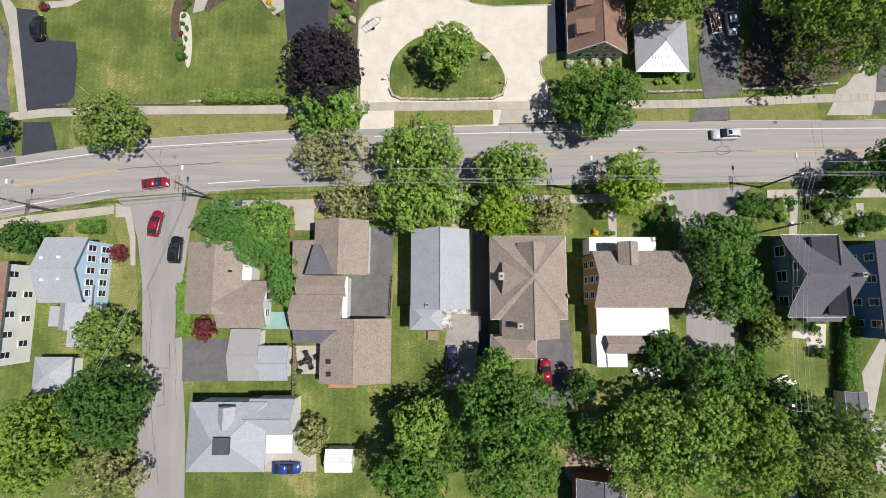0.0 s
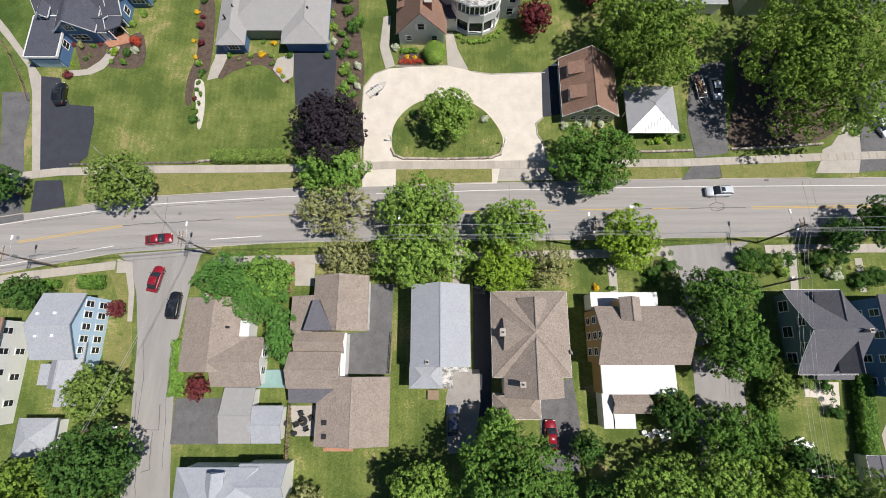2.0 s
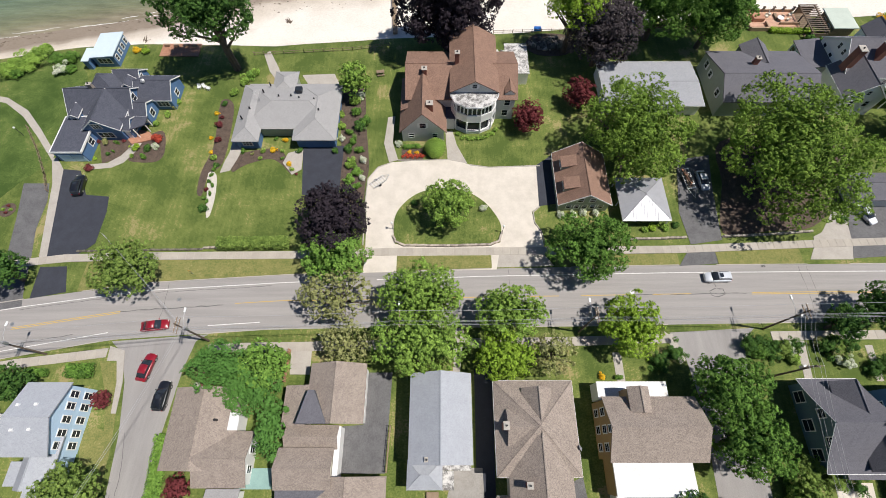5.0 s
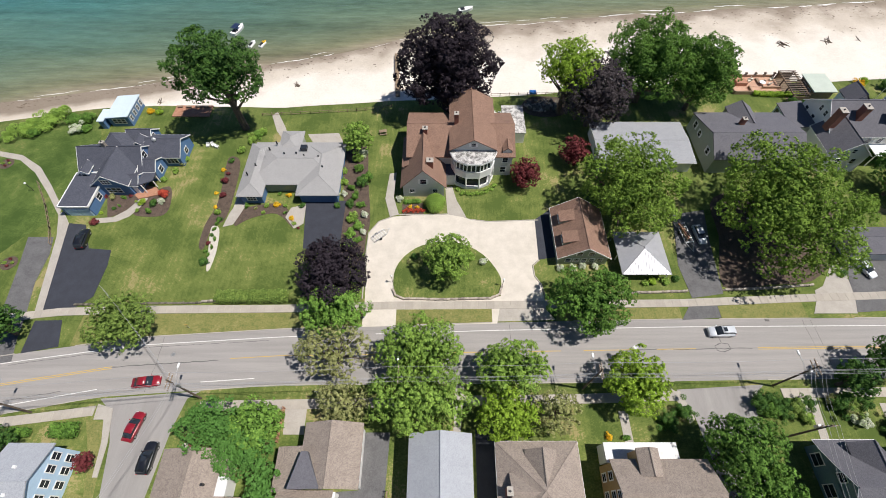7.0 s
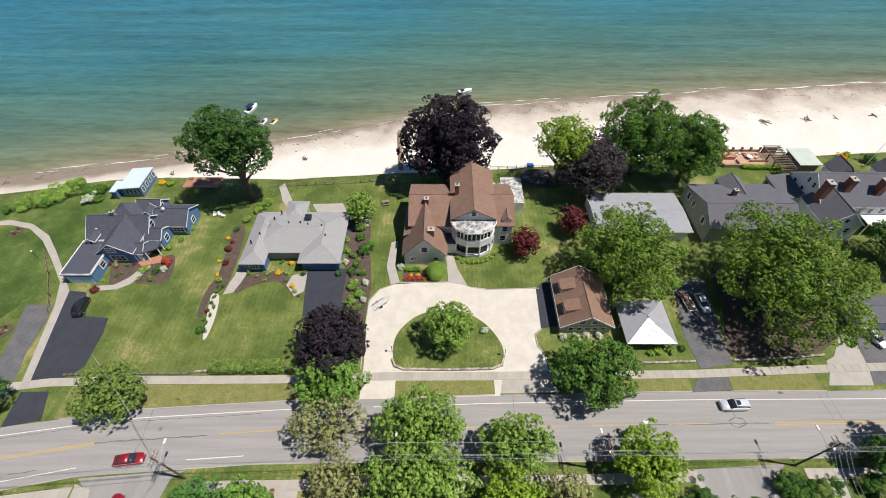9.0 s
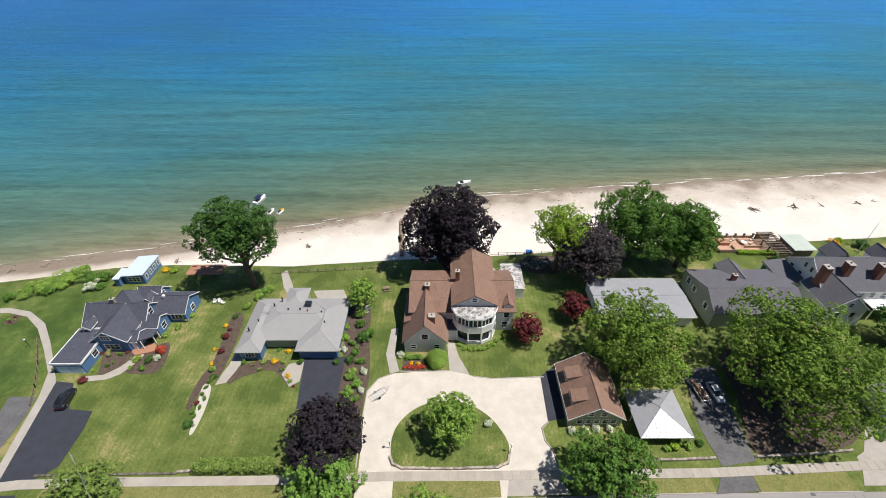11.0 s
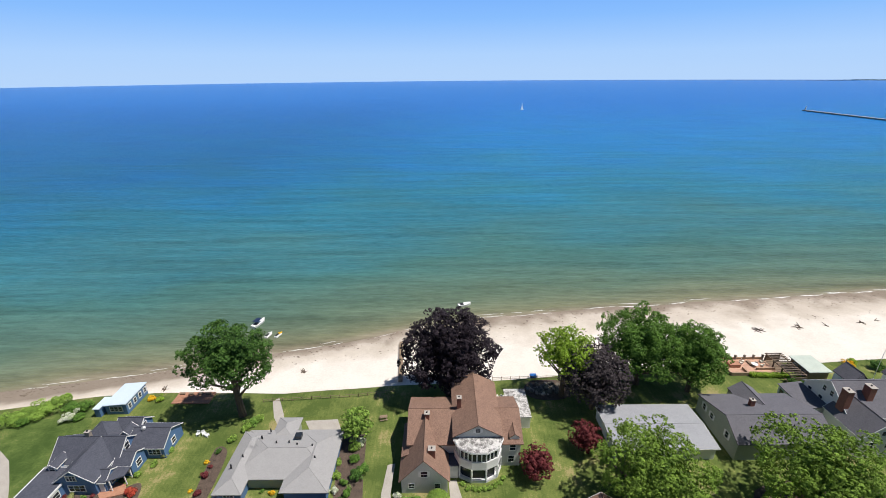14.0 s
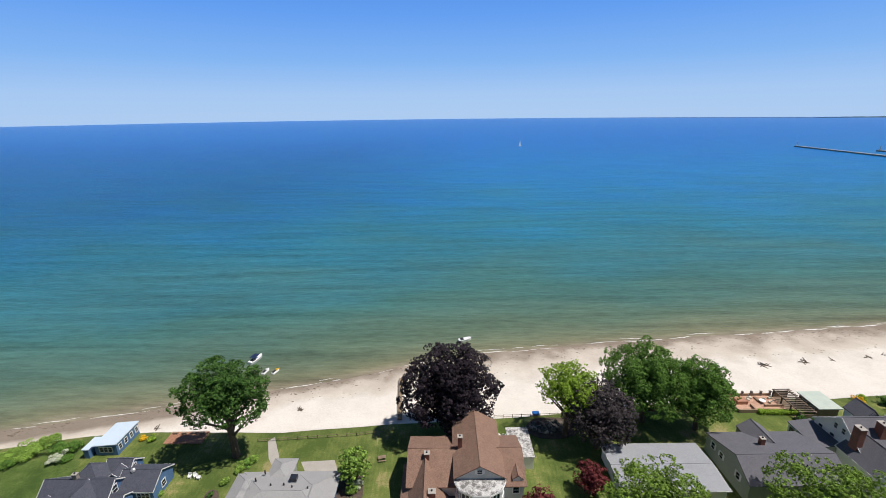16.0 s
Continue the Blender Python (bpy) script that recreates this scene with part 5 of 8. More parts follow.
w = wing(h, 84.4, 93.6, 67.8, 77.4, 5.2, 3.8, 'gable', 'y', M["white"], M["roof_slate"], 0.3, trim=True)
windows(h, w, 's', (0.3, 0.7), 3.4, 1.0, 1.4)
window(h, w, 's', 0.5, 6.4, 0.8, 1.0)
w = wing(h, 81.0, 86.4, 77.6, 86.4, 4.2, 0.7, 'shed', 'e', M["white"], M["roof_slate"], 0.3, trim=True)
windows(h, w, 'w', (0.14, 0.38, 0.62, 0.86), 2.6, 1.2, 1.7, frame_m=M["teal_deck"])
wing(h, 96.0, 101.0, 84.0, 89.0, 6.0, 2.6, 'gable', 'y', M["white"], M["roof_slate"], 0.3)
wing(h, 107.0, 111.0, 84.0, 88.0, 6.2, 2.4, 'gable', 'y', M["white"], M["roof_slate"], 0.3)
part("porch_awning", box_bm(97.0 - 100.58, 104.0 - 100.58, 69.6 - 79.36, 73.2 - 79.36, 3.3, 3.45, 0.03), M["trim"], h, "flat white porch awning")
for q in (97.2, 100.5, 103.8):
    part("porch_post", box_bm(q - 100.68, q - 100.48, 69.8 - 79.36, 70.0 - 79.36, 0, 3.3), M["trim"], h)
for q in ((86.3, 75.2), (92.2, 76.4), (99.2, 75.8), (108.5, 77.0)):
    chimney(h, *q, 4, 11.4, 1.3, 1.7)
h = house("beach house with a pale green flat roof", *(101.05, 100.16), category="beach house")
w = wing(h, 93.2, 99.2, 91.6, 98.9, 3.1, 0.2, 'flat', 'x', M["wood"], M["green_roof"], 0.5, z0=-1)
windows(h, w, 'w', (0.3, 0.7), 1.6, 1.2, 1.2)
pg = thing("pergola", "dark weathered timber pergola beside the beach house", "pergola", 88.8, 91.6, -0.4)
part("floor", box_bm(0, 4.1, 0, 9.6, 0, 0.5), M["wood"], pg)
for u in (0.1, 3.9):
    for v in (0.2, 3.2, 6.3, 9.4):
        part("post", box_bm(u - 0.12, u + 0.12, v - 0.12, v + 0.12, 0.5, 2.5), M["pole"], pg)
    part("beam", box_bm(u - 0.1, u + 0.1, -0.2, 9.8, 2.5, 2.75), M["wood"], pg)
for k in range(14):
    part("rafter", box_bm(-0.3, 4.4, 0.05 + k * 0.72, 0.3 + k * 0.72, 2.75, 2.9), M["pole"], pg)
for v in (0.0, 9.5):
    part("screen", box_bm(0, 4.1, v, v + 0.12, 0.5, 2.2), M["wood"], pg)
tr_x0, tr_x1, tr_y0, tr_y1 = 75.6, 88.6, 95.0, 101.6
te = thing("beach_terrace", "brick-red beach terrace with low walls", "terrace", tr_x0, tr_y0, -0.6)
tw, td = tr_x1 - tr_x0, tr_y1 - tr_y0
for k in range(int(td / 0.5)):
    part("board", box_bm(0, tw, k * 0.5, k * 0.5 + 0.47, 0, 0.95 + 0.01 * (k % 3)), M["terracotta"], te)
for a in ((0, tw, td - 0.3, td), (0, 0.3, 0, td - 0.3), (0.3, tw * 0.35, -0.3, 0), (tw * 0.35, tw * 0.35 + 0.3, -0.3, 2.2), (tw * 0.62, tw, 1.6, 1.9)):
    part("parapet", box_bm(*a, 0, 1.6), M["bare_wall"], te)
for k in range(6):
    f = part("post", box_bm(k * (tw - 0.4) / 5, k * (tw - 0.4) / 5 + 0.4, td - 0.35, td + 0.05, 0, 2.1), M["stone"], te)
    part("post_cap", box_bm(k * (tw - 0.4) / 5 - 0.08, k * (tw - 0.4) / 5 + 0.48, td - 0.43, td + 0.13, 2.1, 2.25), M["pole"], f)
part("bench", box_bm(1.6, 4.4, 2.6, 4.6, 0.9, 1.9, 0.05), M["redwood"], te)
part("bench", box_bm(7.6, 8.2, 3.4, 5.4, 0.9, 1.4, 0.05), M["wood"], te)
for k, (u, v) in enumerate(((5.6, 4.4), (6.6, 5.2), (9.6, 4.2), (10.6, 3.2), (11.6, 5.0))):
    cb = link("patio_chair", box_bm(-0.35, 0.35, -0.35, 0.35, 0.0, 0.45, 0.05), M["cream"])
    part("backrest", box_bm(-0.35, 0.35, 0.28, 0.38, 0.45, 0.95, 0.03), M["cream"], cb)
    cb.matrix_basis = pose(tr_x0 + u, tr_y0 + v, 0.37, 0, 0, 70 * k)
    tagged(cb, "low cream cushioned chair on the beach terrace", "chair", "terrace chairs")
tb = thing("round_table", "white round table on the beach terrace", "table", tr_x0 + tw * 0.66, tr_y0 + td * 0.5, 0.36)
bm = bmesh.new()
tube(bm, (0, 0, 0.68), (0, 0, 0.74), 0.8, n=20)
part("tabletop", bm, M["trim"], tb)
part("leg", tube(bmesh.new(), (0, 0, 0), (0, 0, 0.7), 0.08), M["trim"], tb)

h = house("sage green garage with a red-brown roof and dormers", *(28.43, 51.43), category="garage", name="garage")
w = wing(h, 22.2, 32.6, 43.2, 55.5, 2.7, 3.6, 'gable', 'y', M["sage"], M["roof_red"], 0.4, trim=True)
windows(h, w, 's', (0.2, 0.36, 0.52, 0.68, 0.84), 1.6, 0.9, 1.0)
windows(h, w, 's', (0.38, 0.62), 3.9, 1.0, 1.1)
for yy in (45.6, 50.6):
    w = wing(h, 23.2, 26.9, yy, yy + 2.6, 4.7, 0.9, 'shed', 'e', M["sage"], M["roof_red"], 0.15, z0=3)
    window(h, w, 'w', 0.5, 4.05, 1.7, 0.95)
h = house("open carport with a bright metal hipped roof", *(41.15, 45.94), category="carport", name="carport")
x0, x1, y0, y1 = 34.02, 43.4, 39.85, 49.6
ox, oy = ORG[h.name]
bm = bmesh.new()
for a in (x0 + 0.4, x1 - 0.4):
    for b in (y0 + 0.4, (y0 + y1) / 2, y1 - 0.4):
        part("post", box_bm(a - ox - 0.08, a - ox + 0.08, b - oy - 0.08, b - oy + 0.08, 0, 2.5), M["trim"], h)
wing(h, x0, x1, y0, y1, 2.6, 1.8, 'hip', 'y', M["trim"], M["metal_roof"], 0.9, z0=2.3)
for k in range(1, 18):
    f = k / 18
    d = min(f, 1 - f) * 2
    run = (x1 - x0) / 2
    part("seam", tube(bmesh.new(), (x0 + f * (x1 - x0) - ox, y0 - oy, 2.63), (x0 + f * (x1 - x0) - ox, y0 - oy + run * d, 2.63 + 1.8 * d), 0.025, n=4), M["metal_roof"], h)
h = house("garage with a slate grey roof", *(89.04, 49.39), category="garage", name="garage")
w = wing(h, 79.82, 97.64, 44.26, 50.69, 2.8, 1.4, 'gable', 'x', M["greystucco"], M["roof_slate"], 0.3)
door(h, w, 'w', 0.5, 2.6, 2.1, "trim", "garage_door")


# ---- trees and shrubs ----
def leaf_mesh(name, centres, radii, n, size, rng, up=0.25, squash=0.9):
    c, r = np.array(centres), np.array(radii)
    pick = rng.choice(len(c), n, p=r ** 2 / (r ** 2).sum())
    d = rng.normal(size=(n, 3))
    d[:, 2] += up
    d /= np.linalg.norm(d, axis=1)[:, None]
    pos = c[pick] + d * (r[pick] * rng.uniform(0.82, 1.06, n))[:, None] * (1, 1, squash)
    nor = d + rng.normal(scale=0.3, size=(n, 3)) + (0, 0, 0.3)
    nor /= np.linalg.norm(nor, axis=1)[:, None]
    a = np.cross(nor, rng.normal(size=(n, 3)))
    a /= np.linalg.norm(a, axis=1)[:, None]
    b = np.cross(nor, a)
    s = size * rng.uniform(0.6, 1.25, n)[:, None]
    v = np.stack([pos + a * s * 0.62, pos + b * s * 0.42, pos - a * s * 0.62, pos - b * s * 0.42], 1).reshape(-1, 3)
    me = bpy.data.meshes.new(name)
    me.vertices.add(4 * n)
    me.vertices.foreach_set("co", v.ravel())
    me.loops.add(4 * n)
    me.loops.foreach_set("vertex_index", np.arange(4 * n, dtype=np.int32))
    me.polygons.add(n)
    me.polygons.foreach_set("loop_start", np.arange(0, 4 * n, 4, dtype=np.int32))
    me.update(calc_edges=True)
    tone = rng.uniform(0, 1, len(c))[pick]
    me.attributes.new("tone", 'FLOAT', 'POINT').data.foreach_set("value", np.repeat(tone, 4))
    return me


def crown_mesh(centres, radii, middle, size, n, rng, half, core):
    """Leaves in small domed sprays over the outer sides of a crown's lobes, with dark gaps between them, over a sparse
    inner mass coloured dark as if shaded.
    """
    c, r = np.array(centres), np.array(radii)
    per = 12
    m = max(20, n // per)
    pick = rng.choice(len(c), m, p=r ** 2 / (r ** 2).sum())
    away = (c - middle) / half
    away /= np.linalg.norm(away, axis=1)[:, None] + 1e-6
    d = rng.normal(size=(m, 3)) + away[pick] * 0.7 + (0, 0, 0.25)
    d /= np.linalg.norm(d, axis=1)[:, None]
    tuft = c[pick] + d * (r[pick] * rng.uniform(0.72, 1.16, m))[:, None] * (1, 1, 0.85)
    own = np.repeat(np.arange(m), per)
    k = len(own)
    e = rng.normal(size=(k, 3)) + d[own] * 1.1
    e /= np.linalg.norm(e, axis=1)[:, None]
    wide = rng.uniform(0.2, 0.44, m)[own] * (size / 0.27)
    pos = tuft[own] + e * (wide * rng.uniform(0.6, 1.05, k))[:, None] * (1, 1, 0.8)
    nor = e * 0.8 + d[own] * 0.3 + rng.normal(scale=0.28, size=(k, 3)) + (0, 0, 0.15)
    s = size * rng.uniform(0.6, 1.15, k)
    tone = (0.25 * rng.uniform(0, 1, len(c))[pick] + 0.75 * rng.uniform(0, 1, m))[own]
    q = int(core * n / 8)
    e = rng.normal(size=(q, 3))
    e *= (rng.uniform(0.25, 0.7, q) / np.linalg.norm(e, axis=1))[:, None]
    pos = np.concatenate([pos, middle + e * half])
    nor = np.concatenate([nor, e + rng.normal(scale=0.3, size=(q, 3))])
    s = np.concatenate([s, size * rng.uniform(1.6, 2.6, q)])[:, None]
    # inner leaves get the darkest tone: the crown's inner shade put into colour
    tone = np.concatenate([tone, np.zeros(q)])
    k += q
    nor /= np.linalg.norm(nor, axis=1)[:, None]
    a = np.cross(nor, rng.normal(size=(k, 3)))
    a /= np.linalg.norm(a, axis=1)[:, None]
    b = np.cross(nor, a)
    v = np.stack([pos + a * s * 0.66, pos + b * s * 0.42, pos - a * s * 0.66, pos - b * s * 0.42], 1).reshape(-1, 3)
    me = bpy.data.meshes.new("crown")
    me.vertices.add(4 * k)
    me.vertices.foreach_set("co", v.ravel())
    me.loops.add(4 * k)
    me.loops.foreach_set("vertex_index", np.arange(4 * k, dtype=np.int32))
    me.polygons.add(k)
    me.polygons.foreach_set("loop_start", np.arange(0, 4 * k, 4, dtype=np.int32))
    me.update(calc_edges=True)
    me.attributes.new("tone", 'FLOAT', 'POINT').data.foreach_set("value", np.repeat(tone, 4))
    return me


def tree(x, y, r, ry, h, kind, label, bole=0.2, dense=1.0, name="tree", leaf=0.27, seed=0, z=0.0, flat=0.6, lean=(0, 0)):
    """A trunk with limbs and a crown of lobes; r, ry are the crown's half-widths, bole the bare share of the height, flat how far the lobes reach below."""
    rng = np.random.default_rng(int(abs(x * 31 + y * 17)) + seed)
    t = thing(name, label, "tree", x, y, z)
    z0 = h * bole
    rz, zc = (h - z0) / 2, (h + z0) / 2
    area = 4 * math.pi * ((r * ry) + (r * rz) + (ry * rz)) / 3
    lobe = 1.12 * (min(r, ry, rz * 1.3) / 6) ** 0.5
    nb = int(area * (1 + flat) / 2 * 0.85 / (math.pi * lobe ** 2)) + 8
    cs, rs = [], []
    for k in range(nb):
        u = -flat + (1 + flat) * (k + 0.5) / nb
        w = math.sqrt(max(0.0, 1 - u * u))
        a = 2.39996 * k + rng.uniform(-0.5, 0.5)
        rad = lobe * rng.uniform(0.7, 1.35)
        q = (1 - rad / max(r, ry, rz)) * rng.uniform(0.8, 1.09) * (1 + 0.2 * noise.noise((2.2 * w * math.cos(a) + x, 2.2 * w * math.sin(a) + y, 2.2 * u)))
        cs.append((w * math.cos(a) * r * q + lean[0], w * math.sin(a) * ry * q + lean[1], zc + u * rz * q))
        rs.append(rad)
    n = int(min(56000, area * 36 * dense * (0.27 / leaf) ** 2))
    me = crown_mesh(cs, rs, (lean[0], lean[1], zc), leaf, n, rng, (r, ry, rz * min(1, 0.5 + flat)), 1.0 if dense > 0.75 else 0.3)
    me.materials.append(LEAF[kind])
    crown = new("crown", me)
    crown.parent = t
    tr = 0.025 * h + 0.06 * r ** 0.7
    bm = bmesh.new()
    tube(bm, (0, 0, -0.2), (lean[0] * 0.6, lean[1] * 0.6, z0 + 0.4 * rz), tr, tr * 0.6)
    for k in range(11):
        e = cs[(k * 3) % nb]
        g = 0.5 + 0.5 * k / 11
        tube(bm, (lean[0] * 0.6 * g, lean[1] * 0.6 * g, (z0 + 0.3 * rz) * g), e, tr * 0.4, tr * 0.08, 6)
    part("trunk", bm, M["bark"], t)
    return t


# street and garden trees
tree(-54.9, 29.3, 5.3, 5.3, 9.0, "mid", "round olive-green maple on the verge")
tree(-19.8, 38.6, 6.4, 7.2, 11.0, "purple", "dark purple copper beech by the hedge", dense=1.2)
tree(-19.0, 31.3, 6.0, 4.4, 9.0, "bright", "bright green maple beside the drive")
tree(-17.8, 24.2, 6.7, 4.0, 9.0, "olive", "sparse olive-green street tree", dense=0.6)
tree(-3.4, 23.8, 7.1, 5.4, 11.0, "light", "light green street maple over the road")
tree(-3.2, 16.0, 8.0, 4.6, 11.5, "light", "broad light green street maple")
tree(-15.5, 16.3, 4.5, 3.3, 8.0, "olive", "sparse olive-green street tree", dense=0.7)
tree(11.2, 21.1, 6.0, 4.4, 10.0, "light", "light green street maple over the road")
tree(10.0, 14.0, 4.8, 3.8, 9.0, "yellow", "yellow-green maple on the front lawn")
tree(17.8, 14.8, 3.5, 3.7, 8.0, "olive", "thin olive-green street tree", dense=0.55)
tree(30.7, 19.0, 4.8, 5.4, 9.0, "yellow", "round yellow-green street tree")
tree(26.0, 33.0, 7.5, 6.3, 10.0, "green", "green maple on the verge")
tree(1.1, 42.0, 4.5, 4.9, 9.5, "light", "round light green tree on the lawn island")
tree(66.8, 20.0, 2.7, 3.1, 7.5, "dark", "small dark green street tree")
tree(73.8, 21.9, 4.6, 4.2, 9.5, "dark", "dark green street tree by the front gardens")
tree(42.6, 8.6, 5.4, 5.6, 13.0, "green", "tall green tree beside the lane")
tree(44.1, 1.7, 5.6, 4.9, 12.0, "green", "tall green tree beside the lane")
tree(-34.6, 12.6, 5.6, 4.1, 7.5, "vine", "broad dense green tree over the corner house", leaf=0.19, dense=0.9, flat=0.3)
tree(-28.0, 12.6, 3.9, 4.1, 8.0, "bright", "light green tree beside the front garden", leaf=0.34)
tree(-29.3, 8.9, 4.6, 3.6, 7.0, "vine", "broad dense green tree over the corner house", leaf=0.19, dense=0.9, flat=0.3)
tree(-25.6, 3.7, 1.7, 4.7, 7.0, "vine", "dense green tree between the houses", leaf=0.3)
tree(-52.5, -5.0, 4.4, 4.2, 9.0, "mid", "grey-green tree in a garden")
tree(-50.0, -15.3, 6.4, 6.5, 12.0, "dark", "large dark green maple beside the street")
tree(-59.5, -20.9, 6.2, 7.5, 13.0, "shade", "large yellow-green maple in a garden")
tree(-49.9, -26.7, 5.4, 4.5, 9.0, "olive", "sparse tree with thin foliage", dense=0.3)
tree(-2.7, -18.5, 4.9, 4.1, 12.0, "light", "light green maple in the gardens")
tree(9.5, -18.7, 8.6, 9.6, 16.0, "green", "huge green maple in the back gardens")
tree(8.1, -10.3, 2.5, 3.0, 10.0, "bright", "slim bright green tree in the gardens")
tree(-4.7, -25.0, 6.1, 4.5, 12.0, "green", "green maple in the back gardens")
tree(31.8, -21.6, 8.6, 8.2, 14.0, "light", "broad pale green tree in the back gardens", dense=0.8)
tree(45.1, -21.6, 6.8, 7.8, 13.5, "shade", "bright green tree beside the lane")
tree(39.3, -17.3, 4.6, 5.0, 13.0, "light", "light green tree beside the lane", dense=0.9)
tree(58.6, -22.0, 7.6, 8.0, 12.0, "mid", "grey-green tree under the power lines", dense=0.7)
tree(52.9, -15.3, 3.6, 3.2, 7.5, "dark", "dark green tree beside the garden lawn", dense=0.8)
tree(55.3, -18.1, 3.8, 4.6, 9.0, "dark", "dark green tree under the power lines", dense=0.8)
tree(42.8, -11.0, 6.0, 4.6, 10.0, "green", "green tree leaning over the lane", dense=0.9)
tree(35.3, -8.1, 2.6, 3.8, 7.5, "dark", "dark green tree behind the tan house")
tree(-20.4, -21.0, 2.5, 2.9, 5.0, "olive", "small bronze-leaved tree in the garden", leaf=0.3)
tree(-38.9, -4.5, 1.7, 2.2, 3.6, "red", "red Japanese maple in a garden", bole=0.08, leaf=0.26)
tree(-54.4, 7.9, 1.2, 1.4, 3.0, "red", "small red Japanese maple on the lawn", bole=0.08, leaf=0.26)
tree(-68.2, 10.2, 3.7, 2.6, 7.0, "dark", "dark green tree beside the road")
tree(-76.4, 28.9, 4.1, 3.5, 9.0, "dark", "dark green tree by the old driveway")
tree(22.1, -13.2, 2.4, 2.6, 6.0, "dark", "small dark green tree behind the parking pad", dense=0.8)
tree(53.1, -5.2, 2.4, 2.6, 5.0, "mid", "small leafy tree at the house corner", dense=0.8, leaf=0.3)
# lake side
tree(-47.9, 81.8, 10.0, 6.2, 24.4, "dark", "tall dark green shade tree by the beach", bole=0.34, flat=0.75, dense=1.4, lean=(-0.8, 0.2))
tree(1.4, 88.6, 11.9, 7.8, 24.4, "purple", "huge dark purple copper beech", bole=0.02, dense=1.6, leaf=0.32, flat=0.8)
tree(29.0, 87.5, 7.2, 6.8, 19.5, "yellow", "airy yellow-green tree by the beach", dense=0.8, bole=0.35)
tree(35.2, 83.2, 8.0, 7.4, 17.5, "plum", "dark plum-leaved tree by the lawn", bole=0.06)
tree(49.4, 92.0, 10.8, 9.6, 21.5, "green", "tall green maple near the beach", bole=0.1, dense=1.4)
tree(61.2, 89, 6.9, 7.2, 19.0, "green", "tall green maple near the beach", bole=0.1, dense=1.4)
tree(37.2, 56.4, 9.8, 11.8, 16.0, "shade", "broad green tree with an open crown", bole=0.15, dense=0.8)
tree(96.8, 61.3, 4.8, 6.7, 9.0, "dark", "dark green tree beside the garage")
tree(53.1, -18.1, 2.7, 4.1, 7.0, "dark", "small dark green tree in the gardens")
tree(22.6, -20.7, 3.0, 3.0, 8.0, "dark", "dark green tree in the back gardens")
tree(51.8, -21.7, 2.0, 3.2, 9.0, "dark", "dark green tree beside the lane", dense=0.8)
tree(63.8, -21.9, 1.3, 4.1, 8.0, "mid", "olive-green tree by the shed", dense=0.6)
tree(60.7, -31.2, 3.8, 4.0, 9.0, "dark", "dark green tree in the back gardens")
tree(64.9, 50.6, 11.2, 16.0, 19.5, "shade", "huge olive-green tree beside the drive", bole=0.1, dense=0.95, flat=0.75)
tree(17.9, 64.2, 3.2, 3.4, 7, "red", "rounded red Japanese maple", bole=0.04, leaf=0.28)
tree(29.6, 70.6, 3.2, 3.4, 7.2, "red", "dark red ornamental tree", bole=0.04, leaf=0.28)
tree(-19.2, 73.8, 3.1, 3.6, 9, "light", "slender pale green birch", bole=0.06, dense=0.8, leaf=0.34)


# ---- hedges and shrubs ----
def leaf_blob(name, pts, radii, n, size, kind, seed):
    me = leaf_mesh(name, pts, radii, n, size, np.random.default_rng(seed), up=0.5)
    me.materials.append(kind)
    return me


def hedge(x0, y0, x1, y1, width, height, kind, label):
    d = math.hypot(x1 - x0, y1 - y0)
    rng = np.random.default_rng(int(abs(x0 * 7 + y1 * 3)))
    k = max(2, int(d / 0.55))
    pts, rad = [], []
    nx, ny = -(y1 - y0) / d, (x1 - x0) / d
    for i in range(k):
        f = (i + 0.5) / k
        for s in np.arange(-width / 2 + 0.45, width / 2 - 0.35, 0.5) if width > 1 else (0,):
            for z in (height * 0.35, height - 0.45):
                j = rng.uniform(-0.12, 0.12, 3)
                pts.append((f * (x1 - x0) + nx * s + j[0], f * (y1 - y0) + ny * s + j[1], z + j[2]))
                rad.append(0.5)
    n = int((d * width + 2 * d * height) * 110)
    me = leaf_blob("hedge", pts, rad, min(n, 20000), 0.22, LEAF[kind], k)
    ob = new("hedge", me)
    ob.location = (x0, y0, 0)
    return tagged(ob, label, "hedge")


hedge(*(-42.12, 35.97), *(-29.1, 36.2), 2.6, 2.0, "mid", "clipped yellow-green hedge behind the pavement")
hedge(*(-43.54, 2.91), *(-42.94, -5.81), 2.4, 1.5, "bright", "clipped green hedge beside the side street")
hedge(*(-42.87, -2.61), *(-42.75, 9.91), 0.9, 1.0, "light", "thin clipped hedge along the bungalow")
hedge(*(52.59, -2.6), *(51.36, -17.42), 2.2, 2.4, "green", "tall clipped hedge beside the lane")
hedge(*(67.97, -2.6), *(66.49, -14.7), 2.4, 2.4, "green", "tall clipped hedge between gardens")
hedge(*(-68.38, 12.36), *(-65.46, 12.37), 1.6, 1.6, "green", "rounded clipped hedge in the front garden")
hedge(*(-61.97, 12.57), *(-57.88, 12.67), 2.4, 1.8, "green", "rounded clipped hedge in the front garden")
hedge(*(52.68, 16.45), *(60.13, 16.76), 2.2, 1.2, "green", "green garden hedge behind the pavement")
hedge(*(80.65, 94.55), *(93.33, 94.08), 1.6, 1.2, "yellow", "yellow clipped hedge by the beach terrace")
hedge(*(-8.15, 58.91), *(-4.72, 59.07), 1.0, 1.0, "green", "small clipped green hedge by the house")

SHRUB = {}


